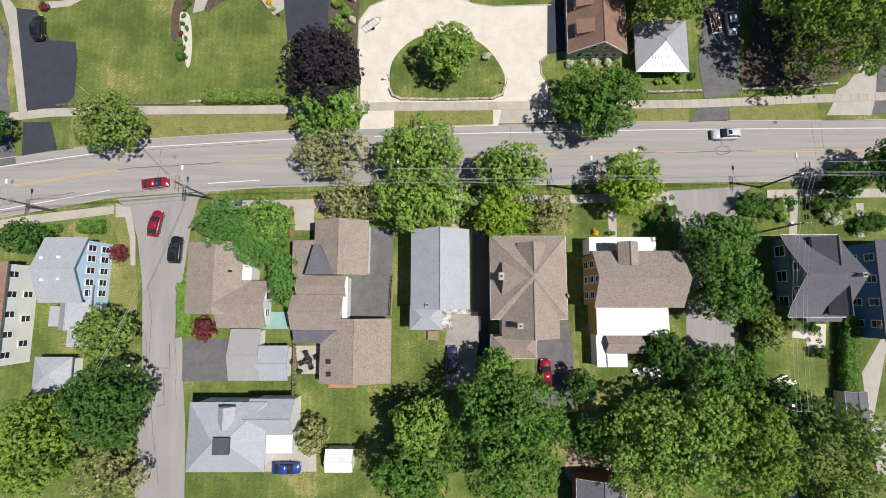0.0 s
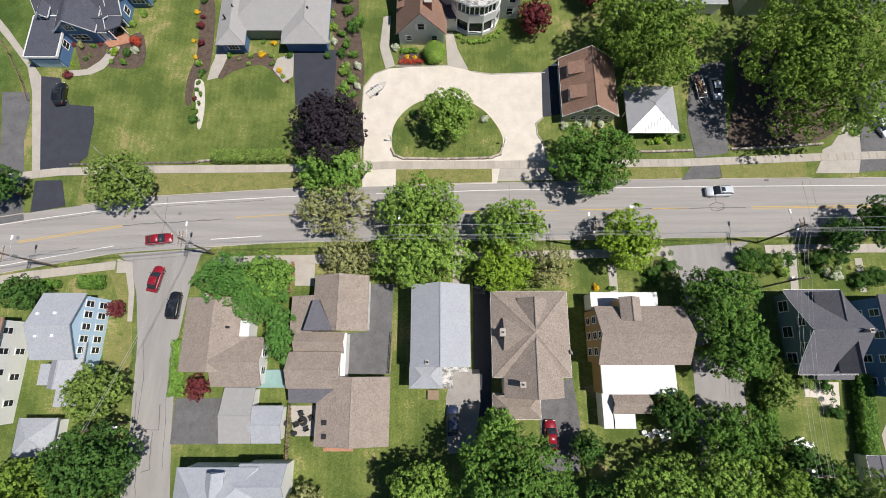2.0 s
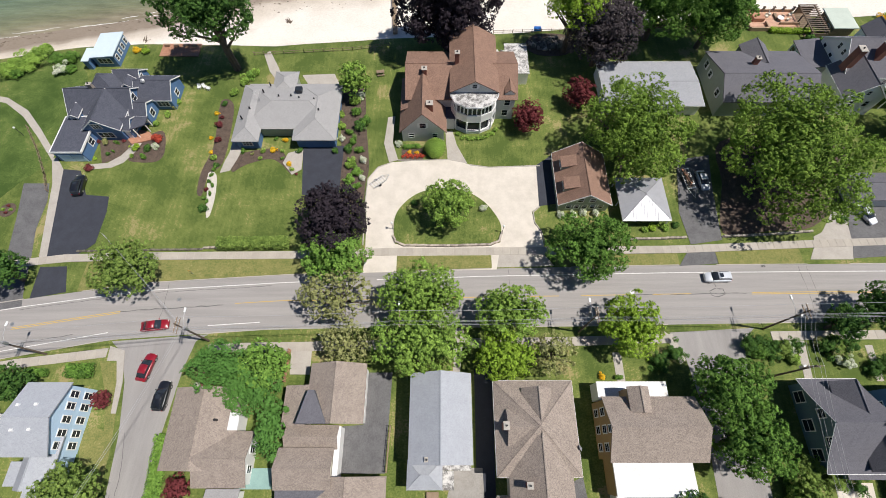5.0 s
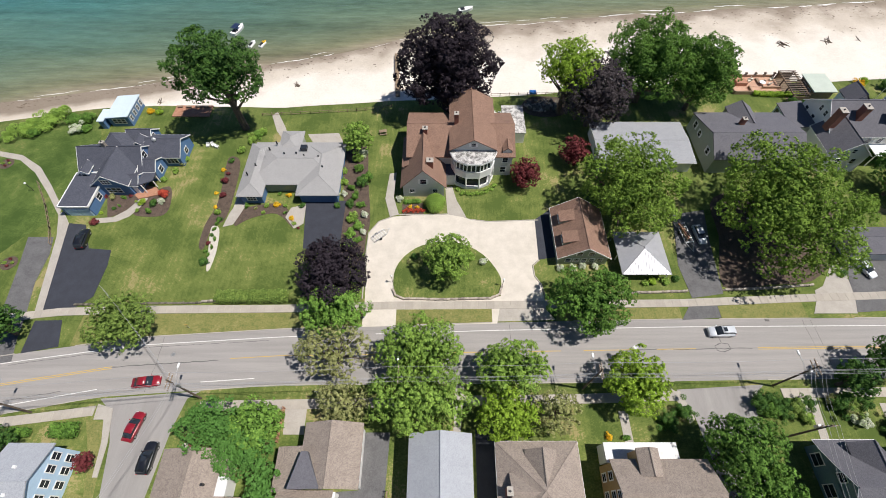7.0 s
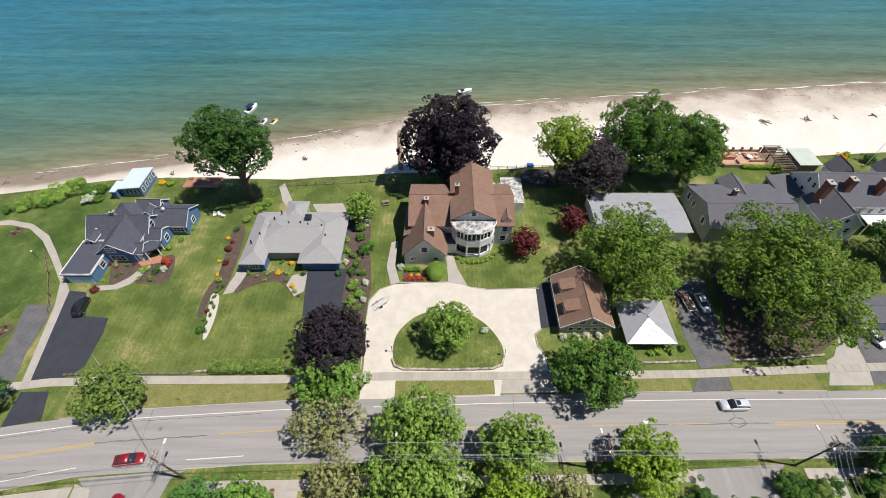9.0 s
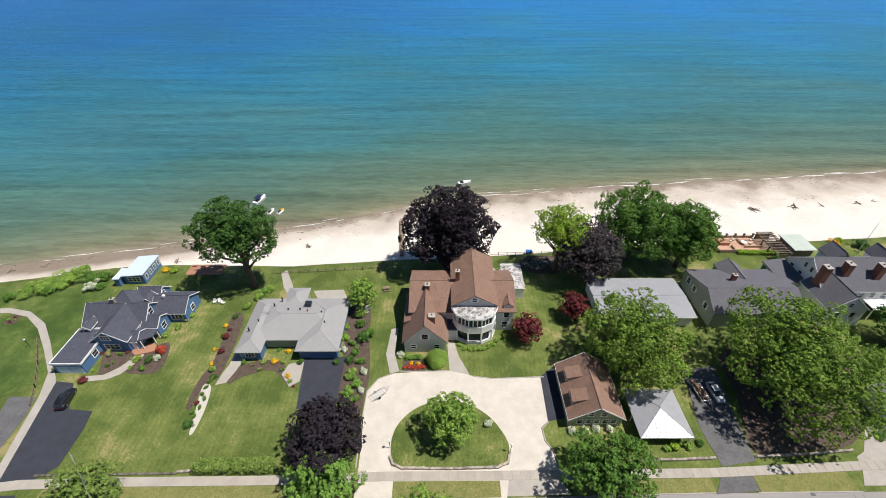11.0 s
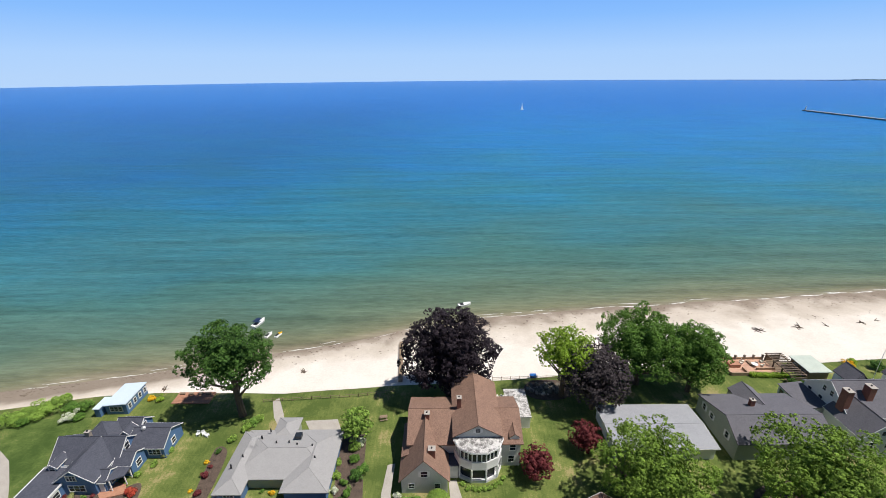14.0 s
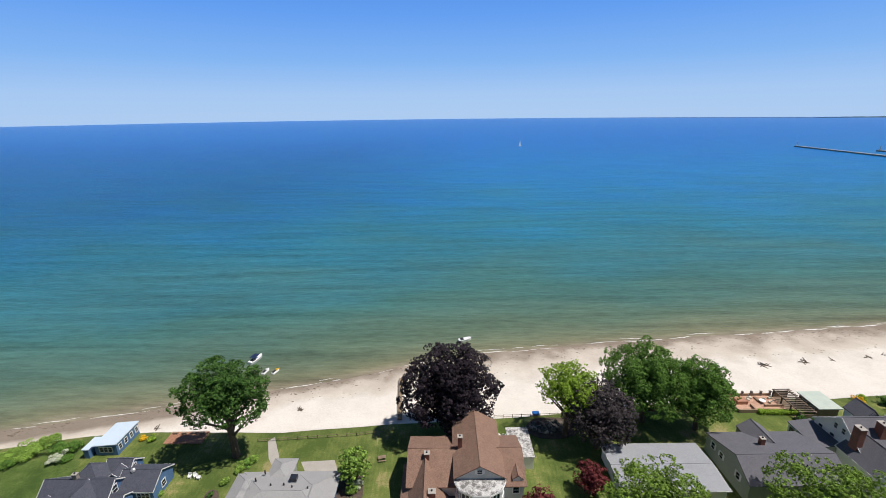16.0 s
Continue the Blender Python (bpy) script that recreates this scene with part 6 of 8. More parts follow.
def shrub(x, y, r, kind="green", label="rounded green garden shrub", tall=1.0, z=0.0, name="shrub"):
    """Alike shrubs share one leaf mesh of their colour."""
    mats = LEAF if kind in LEAF else {kind: M[kind]} if kind in M else LEAF
    big = r > 1.3
    if (kind, big) not in SHRUB:
        rng = np.random.default_rng(len(SHRUB) + 5)
        pts = [(*(rng.normal(size=2) * 0.34), rng.uniform(0.3, 0.9)) for _ in range(34 if big else 16)]
        SHRUB[kind, big] = leaf_blob("shrub", pts, [rng.uniform(0.16, 0.34) if big else rng.uniform(0.3, 0.5) for _ in pts], 4200 if big else 1100, 0.085 if big else 0.17, mats[kind], 3)
    ob = new(name, SHRUB[kind, big])
    ob.matrix_basis = pose(x, y, z, 0, 0, (x * 77) % 360) @ Matrix.Diagonal((r, r, r * tall, 1))
    return tagged(ob, label, "shrub")


for (x, y), r, k in (((-48.54, 70.82), 0.8, "dark"), ((-49.63, 68.12), 0.6, "flower_y"), ((-48.31, 66.9), 0.6, "red"), ((-48.46, 64.67), 1.0, "red"),
                     ((-47.7, 60.58), 0.9, "red"), ((-49.47, 61.38), 0.5, "flower_y"), ((-47.61, 56.12), 0.8, "light"), ((-48.63, 57.62), 0.5, "flower_y")):
    shrub(x, y, r, k, "low shrub in the long mulched bed")
for (x, y), r, k in (((-47.05, 53.2), 0.6, "green"), ((-46.7, 54.21), 0.7, "dark"), ((-47.24, 51.79), 0.55, "green"), ((-47.38, 50.27), 0.5, "dark"), ((-46.46, 49.32), 0.55, "green"),
                     ((-47.43, 48.26), 0.6, "red"), ((-46.53, 47.34), 0.5, "green"), ((-47.48, 46.3), 0.5, "green"), ((-46.75, 45.54), 0.5, "green"), ((-46.97, 43.79), 1.0, "dark")):
    shrub(x, y, r, k, "round shrub in the pale gravel bed")
for (x, y), r, k in (((-33.47, 60.76), 0.7, "flower_y"), ((-35.51, 58.1), 0.8, "flower_y"), ((-31.73, 54.52), 0.7, "flower_y"), ((-35.46, 61.24), 0.5, "green"),
                     ((-33.65, 57.95), 0.5, "light"), ((-41.88, 57.78), 0.7, "green"), ((-37.66, 57.94), 0.6, "light"), ((-38, 56.13), 0.5, "light"), ((-39.87, 57.18), 0.5, "olive"),
                     ((-30.12, 57.95), 0.8, "dark"), ((-33.4, 55.99), 0.5, "green"), ((-31.07, 53.22), 0.5, "light"), ((-29.99, 52.09), 0.4, "red")):
    shrub(x, y, r, k, "low shrub in the bed by the ranch house")
for (x, y), r, k in (((-22.92, 60.78), 1.0, "flower_w"), ((-21.48, 61.1), 0.8, "flower_w"), ((-18.9, 68.17), 1.4, "green"), ((-17.61, 64.05), 1.7, "dark"), ((-18.86, 60.15), 1.2, "green"),
                     ((-19.8, 58.12), 1.1, "dark"), ((-22.45, 57.96), 0.8, "dark"), ((-18.82, 54.68), 1.3, "light"), ((-16.54, 55.42), 0.9, "flower_w"), ((-18.68, 50.45), 1.4, "bright"),
                     ((-17.58, 52.53), 1.2, "bright"), ((-16.45, 51), 0.8, "flower_w"), ((-18.56, 48.03), 1.5, "bright"), ((-17.12, 49.1), 0.9, "green"), ((-16.38, 45.21), 0.8, "light"),
                     ((-18.5, 43.96), 0.9, "light"), ((-16.66, 65.74), 1.3, "green"), ((-18.17, 72.91), 1.2, "flower_w"), ((-19.32, 71.42), 1.3, "light"), ((-17.34, 57.97), 1.0, "green"),
                     ((-21.98, 64.37), 1.0, "light"), ((-22.38, 67.81), 0.9, "light"), ((-20.09, 62.72), 0.9, "green")):
    shrub(x, y, r, k, "dense shrub in the long planted bed", 1.1)
x, y = (-1.52, 57.84)
me = leaf_blob("bush", [(0, 0, 1.5), (0.5, 0.2, 1.6), (-0.5, 0.1, 1.5), (0, -0.5, 1.3), (0.1, 0.5, 1.4), (0, 0, 0.9)], [1.75] * 5 + [1.9], 9000, 0.2, LEAF["light"], 8)
ob = new("bush", me)
ob.location = (x, y, 0)
tagged(ob, "large round clipped bush by the drive", "shrub")
for k in range(14):
    shrub((-8.24, 56.47)[0] + 0.33 * k, (-8.24, 56.47)[1] + 0.25 * (k % 3), 0.42, "flower_r", "clump of dark red flowers")
for x, y in ((3.45, 62.43), (4.43, 61.46), (5.54, 61.3), (6.53, 61.14), (7.66, 61.3), (8.67, 61.46), (9.71, 62.11), (10.62, 62.6), (11.46, 63.59)):
    tagged(shrub(x, y, 0.6, "light", "small round clipped shrub under the porch"), group="clipped shrubs under the porch")
shrub(*(-9.06, 59.69), 0.9, "flower_w", "pale flowering shrub by the corner")
for x, y in ((-6.86, 57.68), (-5.4, 57.53)):
    shrub(x, y, 0.55, "flower_y", "clump of bright yellow flowers")
for (x, y), r, k in (((-72.81, 53.45), 1.0, "red"), ((-60.67, 60.72), 1.3, "flower_r"), ((-60.4, 58.99), 0.9, "flower_w"), ((-62.21, 58.37), 1.0, "dark"), ((-64.74, 58.83), 0.9, "yellow"),
                     ((-71.51, 60.07), 0.9, "olive"), ((-69.04, 60.07), 0.6, "green"), ((-67.91, 60.55), 0.5, "red"), ((-73.29, 60.38), 0.6, "red"), ((-62.51, 56.39), 0.8, "green"),
                     ((-65.06, 56.69), 0.5, "light"), ((-72.5, 55.93), 0.4, "yellow"), ((-70.12, 57.13), 0.5, "dark"), ((-69.3, 57.9), 0.4, "green"), ((-62.08, 65.16), 0.8, "light"),
                     ((-59.41, 71.36), 1.0, "light"), ((-60.33, 67.75), 0.8, "light"), ((-59.63, 69.89), 0.8, "olive")):
    shrub(x, y, r, k, "low garden shrub by the blue house")
for (x, y), r, k in (((-97.72, 81.55), 3.0, "light"), ((-96.13, 83.69), 2.8, "light"), ((-94.24, 85.44), 3.0, "light"), ((-89.62, 83.7), 2.6, "green"), ((-100.5, 80.29), 2.6, "light"),
                     ((-103.24, 78.65), 2.2, "light"), ((-87.05, 84.57), 2.2, "green"), ((-87.98, 80.73), 2.0, "flower_w"), ((-86.08, 81.15), 1.6, "green"), ((-106.07, 77.03), 1.8, "green"), ((-97.86, 79.47), 2.0, "green")):
    shrub(x, y, r, k, "wild thicket bush above the beach", 0.8)
for (x, y), r, k in (((-72.9, 87.48), 1.0, "flower_y"), ((-70.59, 87.26), 1.0, "yellow"), ((109.33, 98.1), 1.5, "flower_y"), ((116.05, 97.1), 2.0, "dark"), ((111.7, 99.39), 1.4, "yellow"),
                     ((-43.09, 80.17), 1.2, "light"), ((-45.16, 77.52), 1.4, "light"), ((-46.92, 74.19), 1.0, "light"), ((-44.22, 79.14), 1.4, "bright"), ((89.33, 91.43), 1.6, "dark"),
                     ((89.97, 89.79), 1.4, "dark"), ((98.32, 71.59), 2.0, "dark")):
    shrub(x, y, r, k, "garden bush near the beach")
for (x, y), r, k in (((-4.31, 44.15), 0.8, "olive"), ((-5.55, 45.02), 0.7, "dark"), ((8.02, 43.63), 0.9, "flower_w"), ((-6.57, 43.92), 0.6, "olive")):
    shrub(x, y, r, k, "low shrub on the lawn island", z=0.2)
for (x, y), r, k in (((55.4, 15.42), 1.6, "dark"), ((58.35, 16.2), 1.5, "flower_w"), ((59.07, 14.64), 1.2, "light"), ((66.47, 15.61), 1.8, "olive"), ((67.48, 14.24), 1.6, "flower_w"),
                     ((71.64, 12.33), 1.4, "dark"), ((74.31, 12.8), 1.3, "dark"), ((64.6, 17.39), 1.2, "olive"), ((26.47, 11.78), 0.7, "flower_y"), ((29.31, 11.59), 0.7, "green"),
                     ((39.26, 15.44), 1.8, "dark"), ((36.21, 13.93), 1.8, "dark"), ((54.39, -4.02), 2.2, "olive"), ((52.35, -5.43), 1.8, "dark")):
    shrub(x, y, r, k, "leafy front garden bush")
for (x, y), r, k in (((51.9, 16.7), 1.9, "dark"),
                     ((53.3, 15.5), 1.7, "green"),
                     ((55.5, 16.5), 1.6, "dark"),
                     ((57.5, 15.7), 1.8, "mid"),
                     ((59.7, 16.7), 1.5, "dark"),
                     ((54.0, 17.5), 1.4, "dark"),
                     ((64.9, 16.4), 1.7, "dark"),
                     ((66.8, 17.5), 1.5, "green"),
                     ((66.9, 15.7), 1.6, "mid"),
                     ((68.5, 16.7), 1.8, "dark"),
                     ((72.3, 13.5), 1.4, "dark"),
                     ((74.1, 13.9), 1.5, "dark"),
                     ((75.4, 13.5), 1.6, "dark"),
                     ((58.9, -3.6), 1.6, "mid"),
                     ((62.1, -4.5), 1.4, "dark"),
                     ((55.4, -1.8), 2.0, "mid"),
                     ((53.8, -3.9), 1.9, "green"),
                     ((52.5, -6.3), 1.8, "mid"),
                     ((62.9, -8.4), 1.5, "dark"),
                     ((54.3, -5.0), 1.4, "mid")):
    shrub(x, y, r, k, "leafy garden bush beside the grey-green house", 1.2)
for (x, y), r, k in (((23.25, 42.43), 0.9, "flower_w"), ((25.44, 42.56), 0.9, "flower_w"), ((27.65, 42.8), 0.9, "flower_w"), ((29.84, 42.93), 0.9, "flower_w"),
                     ((40.59, 39.53), 0.9, "yellow"), ((42.78, 39.76), 0.9, "light"), ((38.9, 39.18), 0.7, "light"), ((45.02, 40.11), 0.8, "dark"), ((77.72, 41.32), 1.0, "dark")):
    shrub(x, y, r, k, "low shrub above the stone wall")

# ---- pavements of single slabs ----
slab_mesh = bpy.data.meshes.new("slab")
bm = box_bm(-0.74, 0.74, -0.78, 0.78, -0.1, 0.0)
bmesh.ops.bevel(bm, geom=[e for e in bm.edges if all(v.co.z > -0.01 for v in e.verts)], offset=0.025, segments=1, affect='EDGES')
bm.to_mesh(slab_mesh)
bm.free()


def slab_mat():
    m = mat("pavement_concrete", (0.44, 0.395, 0.335), (0.34, 0.305, 0.26), 0.9, 0.6, 9.0)
    n, l = m.node_tree.nodes, m.node_tree.links
    s = n["Principled BSDF"]
    src = s.inputs["Base Color"].links[0].from_socket
    oi, hs = n.new("ShaderNodeObjectInfo"), n.new("ShaderNodeHueSaturation")
    mr = n.new("ShaderNodeMapRange")
    mr.inputs[3].default_value, mr.inputs[4].default_value = 0.92, 1.05
    l.new(oi.outputs["Random"], mr.inputs[0])
    l.new(mr.outputs[0], hs.inputs["Value"])
    l.new(src, hs.inputs["Color"])
    l.new(hs.outputs[0], s.inputs["Base Color"])
    return m


slab_mesh.materials.append(slab_mat())


def pavement(f, x0, x1):
    base = tagged(link("pavement", ribbon_bm(lambda q: f(q) - 0.79, lambda q: f(q) + 0.79, x0, x1, -0.05, 0.08), M["concrete"]),
                  "pavement of pale square concrete slabs", "pavement", "", "structure")
    x = x0 + 0.75
    while x < x1 - 0.5:
        a = math.atan2(f(x + 0.7) - f(x - 0.7), 1.4)
        ob = new("slab", slab_mesh)
        ob.parent = base
        ob.matrix_basis = pose(x, f(x), 0.115 + 0.008 * noise.noise((x, 3, 1)), 0.3 * noise.noise((x, 5, 0)), 0, math.degrees(a))
        x += 1.52 * math.cos(a)


def walk_n(x):
    return lerp_line(WALK_N, x)


def walk_s(x):
    return lerp_line(WALK_S, x)


for x0, x1 in ((-110, 110),):
    pavement(walk_n, x0, x1)
for x0, x1 in ((-110, -57), (-40, 40), (57, 110)):
    pavement(walk_s, x0, x1)

# ---- stone walls ----
stone_mesh = bpy.data.meshes.new("stone")
bm = box_bm(-0.24, 0.24, -0.2, 0.2, -0.13, 0.13, 0.06)
for v in bm.verts:
    v.co += 0.04 * noise.noise_vector(v.co * 4)
bm.to_mesh(stone_mesh)
bm.free()


def stone_mat(name, a, b):
    m = mat(name, a, b, 0.9, 1.5, 10.0, bump=0.4)
    n, l = m.node_tree.nodes, m.node_tree.links
    s = n["Principled BSDF"]
    src = s.inputs["Base Color"].links[0].from_socket
    oi, hs = n.new("ShaderNodeObjectInfo"), n.new("ShaderNodeHueSaturation")
    mr = n.new("ShaderNodeMapRange")
    mr.inputs[3].default_value, mr.inputs[4].default_value = 0.6, 1.35
    l.new(oi.outputs["Random"], mr.inputs[0])
    l.new(mr.outputs[0], hs.inputs["Value"])
    l.new(src, hs.inputs["Color"])
    l.new(hs.outputs[0], s.inputs["Base Color"])
    return m


stone_mesh.materials.append(stone_mat("wall_stone", (0.42, 0.36, 0.3), (0.28, 0.24, 0.2)))
dark_stone_mesh = stone_mesh.copy()
dark_stone_mesh.materials.clear()
dark_stone_mesh.materials.append(stone_mat("dark_wall_stone", (0.16, 0.14, 0.11), (0.09, 0.08, 0.06)))


def stone_wall(pts, courses, mesh, label, z=0.0):
    w = thing("stone_wall", label, "wall", *pts[0], z)
    rng = random.Random(int(abs(pts[0][0] * 13)))
    for c in range(courses):
        for (xa, ya), (xb, yb) in zip(pts, pts[1:]):
            d = math.hypot(xb - xa, yb - ya)
            n = max(1, round(d / 0.52))
            for i in range(n):
                f = (i + 0.5 + 0.5 * (c % 2) - 0.25) / n
                ob = new("stone", mesh)
                ob.parent = w
                ob.matrix_basis = pose(xa + f * (xb - xa) - pts[0][0], ya + f * (yb - ya) - pts[0][1] + rng.uniform(-0.04, 0.04), 0.12 + 0.25 * c,
                                       rng.uniform(-5, 5), rng.uniform(-5, 5), math.degrees(math.atan2(yb - ya, xb - xa)) + rng.uniform(-8, 8)) @ \
                    Matrix.Diagonal((d / n / 0.5, 1, rng.uniform(0.85, 1.15), 1))
    return w


stone_wall([(33.4, 37.2), (39.5, 37.3), (46.6, 37.55)], 2, stone_mesh, "low wall of rough tan stones beside the pavement")
stone_wall([(53.75, 37.8), (63.56, 38.3), (71.18, 38.9)], 2, stone_mesh, "low wall of rough tan stones beside the pavement")
stone_wall([(-9.46, 38.04), (-8.84, 36.61), (-7.2, 35.9), (0.79, 35.79), (9.11, 36.03), (10.88, 36.86), (11.43, 38.54)], 2, stone_mesh, "low wall of stones round the lawn island")
stone_wall([(-68.69, 34.75), (-55.14, 34.99), (-45.05, 35.11)], 1, dark_stone_mesh, "low dark stone edging along the lawn")
stone_wall([(-45.14, 35.32), (-42.54, 35.43)], 2, stone_mesh, "short pale stone wall beside the hedge")


# ---- cars ----
PAINT = dict(red=car_paint("red_paint", (0.24, 0.01, 0.02)), black=car_paint("black_paint", (0.012, 0.013, 0.017)), blue=car_paint("blue_paint", (0.02, 0.05, 0.22)),
             silver=car_paint("silver_paint", (0.55, 0.57, 0.6)), white=car_paint("white_paint", (0.72, 0.73, 0.75)), dark_blue=car_paint("dark_blue_paint", (0.02, 0.03, 0.07)))
CAR_WHEEL = {}


def car(x, y, heading, colour, label, suv=False, z=0.03):
    """A car whose nose points along heading, degrees from +x; lofted body, glass house, roof, lamps and wheels."""
    c = thing("car", label, "car", x, y, z, heading)
    L, W, H = (4.7, 1.86, 1.72) if suv else (4.6, 1.8, 1.45)
    paint = PAINT[colour]
    hood, belt = 0.78 if not suv else 0.98, 0.92 if not suv else 1.08

    def loft(rows, cap=True):
        bm = bmesh.new()
        rings = []
        for px, hw, z0, z1, e in rows:
            rings.append([bm.verts.new(p) for p in ((px, -hw, z0), (px, -hw, z1 - e), (px, -hw + e, z1), (px, hw - e, z1), (px, hw, z1 - e), (px, hw, z0))])
        for a, b in zip(rings, rings[1:]):
            for i in range(6):
                f = bm.faces.new((a[i], a[(i + 1) % 6], b[(i + 1) % 6], b[i]))
                f.smooth = True
        if cap:
            bm.faces.new(rings[0])
            bm.faces.new(rings[-1][::-1])
        bmesh.ops.recalc_face_normals(bm, faces=bm.faces[:])
        return bm

    w = W / 2
    b = part("body", loft([(-L / 2, w * 0.82, 0.35, belt - 0.18, 0.1), (-L / 2 + 0.12, w * 0.93, 0.25, belt - 0.02, 0.1), (-L * 0.3, w, 0.22, belt, 0.1), (0, w, 0.22, belt, 0.1),
                           (L * 0.18, w, 0.22, belt - 0.02, 0.1), (L * 0.36, w * 0.97, 0.22, hood, 0.12), (L / 2 - 0.12, w * 0.88, 0.28, hood - 0.12, 0.12), (L / 2, w * 0.75, 0.35, hood - 0.25, 0.1)]), paint, c)
    r0, r1 = (-L * 0.46, -L * 0.42) if suv else (-L * 0.4, -L * 0.24)
    part("window_band", loft([(r0, w * 0.84, belt - 0.1, belt - 0.02, 0.02), (r1, w * 0.78, belt - 0.1, H - 0.06, 0.12), (L * 0.06, w * 0.79, belt - 0.1, H - 0.05, 0.12), (L * 0.25, w * 0.86, belt - 0.14, belt - 0.02, 0.02)]), M["glass"], c, "dark car windows")
    part("roof", loft([(r1 - 0.02, w * 0.74, H - 0.09, H - 0.03, 0.05), (-L * 0.1, w * 0.77, H - 0.09, H, 0.06), (L * 0.07, w * 0.75, H - 0.09, H - 0.03, 0.05)]), paint, c)
    if suv:
        part("sunroof", box_bm(-L * 0.12, L * 0.02, -w * 0.42, w * 0.42, H - 0.02, H + 0.012, 0.005), M["glass"], c)
        for s in (-1, 1):
            part("roof_rail", box_bm(-L * 0.34, L * 0.03, s * w * 0.7 - 0.03, s * w * 0.7 + 0.03, H - 0.01, H + 0.05, 0.01), M["black"], c)
    for s in (-1, 1):
        part("headlight", box_bm(L / 2 - 0.22, L / 2 - 0.05, s * w * 0.66 - 0.16, s * w * 0.66 + 0.16, hood - 0.3, hood - 0.14, 0.03), M["lamp"], c)
        part("tail_light", box_bm(-L / 2 - 0.01, -L / 2 + 0.12, s * w * 0.72 - 0.13, s * w * 0.72 + 0.13, belt - 0.4, belt - 0.14, 0.02), M["red_lens"], c)
        part("mirror", box_bm(L * 0.16, L * 0.2, s * (w + 0.08) - 0.09, s * (w + 0.08) + 0.09, belt - 0.02, belt + 0.12, 0.02), paint, c)
        for px in (-L * 0.3, L * 0.31):
            if not CAR_WHEEL:
                bm = bmesh.new()
                tube(bm, (0, -0.1, 0), (0, 0.1, 0), 0.33, n=20)
                CAR_WHEEL["tyre"] = bpy.data.meshes.new("tyre")
                bm.to_mesh(CAR_WHEEL["tyre"])
                bm.free()
                CAR_WHEEL["tyre"].materials.append(M["rubber"])
                bm = bmesh.new()
                tube(bm, (0, -0.115, 0), (0, 0.115, 0), 0.2, n=14)
                CAR_WHEEL["rim"] = bpy.data.meshes.new("rim")
                bm.to_mesh(CAR_WHEEL["rim"])
                bm.free()
                CAR_WHEEL["rim"].materials.append(M["steel"])
            t = new("wheel", CAR_WHEEL["tyre"])
            t.parent = c
            t.location = (px, s * (w - 0.1), 0.33)
            r = new("rim", CAR_WHEEL["rim"])
            r.parent = t
    return c


car(*(-49.24, 13.21), 80, "red", "red car turning out of the side street")
car(*(-45.36, 8.65), 88, "black", "black estate car parked on the side street", True)
car(*(-25, -26.81), 0, "blue", "blue car on the concrete pad", z=0.06)
car(*(1.72, -9.72), 90, "dark_blue", "dark blue car in tree shade", z=0.06)
car(*(17.23, -11.92), 90, "red", "bright red car behind the brown house", z=0.06)
car(*(-73.07, 49.09), 97, "black", "black car on the fresh driveway", True, z=0.06)
car(*(52.82, 50.35), -86, "silver", "silver car in the shaded yard", z=0.06)
car(*(82.81, 42.46), -68, "white", "white car on the grey parking area", z=0.07)
car(*(50.12, 29.24), 181, "silver", "silver sport-utility car on the main road", True)
car(*(-49.77, 20.29), 7, "red", "dark red car on the main road")


# ---- poles, wires and lamps ----
POLES = []


def utility_pole(x, y, height, label, arm=True, lamp=True, turn=0.0):
    p = thing("utility_pole", label, "utility pole", x, y, 0, turn)
    bm = bmesh.new()
    tube(bm, (0, 0, -0.5), (0, 0, height), 0.17, 0.11, 10)
    part("post", bm, M["pole"], p)
    if arm:
        for k in (0.35, 1.15):
            a = part("crossarm", box_bm(-0.06, 0.06, -1.25, 1.25, height - k - 0.06, height - k + 0.06, 0.01), M["wood"], p)
            for s in (-1.1, -0.55, 0.55, 1.1):
                bm = bmesh.new()
                tube(bm, (0, s, height - k + 0.05), (0, s, height - k + 0.25), 0.05, 0.035)
                part("insulator", bm, M["lamp"], a)
        bm = bmesh.new()
        tube(bm, (0.3, 0, height - 3.2), (0.3, 0, height - 2.2), 0.24, n=12)
        part("transformer", bm, M["steel"], p)
    if lamp:
        bm = bmesh.new()
        tube(bm, (0, 0, height - 3.0), (-0.2, 1.2, height - 2.4), 0.035)
        tube(bm, (-0.2, 1.2, height - 2.4), (-0.3, 2.6, height - 2.3), 0.035)
        part("lamp_arm", bm, M["steel"], p)
        part("lamp_head", box_bm(-0.45, -0.15, 2.5, 3.25, height - 2.42, height - 2.22, 0.05), M["lamp"], p, "grey lamp head")
    return p


SPOTS = ((-67.12, 15.47), (-40.09, 17.73), (-6.51, 18.72), (23.71, 19.32), (55.9, 19.81))
for x, y in SPOTS:
    utility_pole(x, y, 11.0, "weathered wooden utility pole with a street lamp")
back = (53.95, 11.56)
utility_pole(*back, 11.0, "weathered wooden utility pole in the gardens", lamp=False, turn=90)
far_back = (51.51, -15.61)
utility_pole(*far_back, 11.0, "weathered wooden utility pole in the gardens", lamp=False, turn=90)
utility_pole(*(-50.65, -10.08), 9.0, "weathered wooden utility pole beside the side street", arm=False, lamp=True, turn=-90)


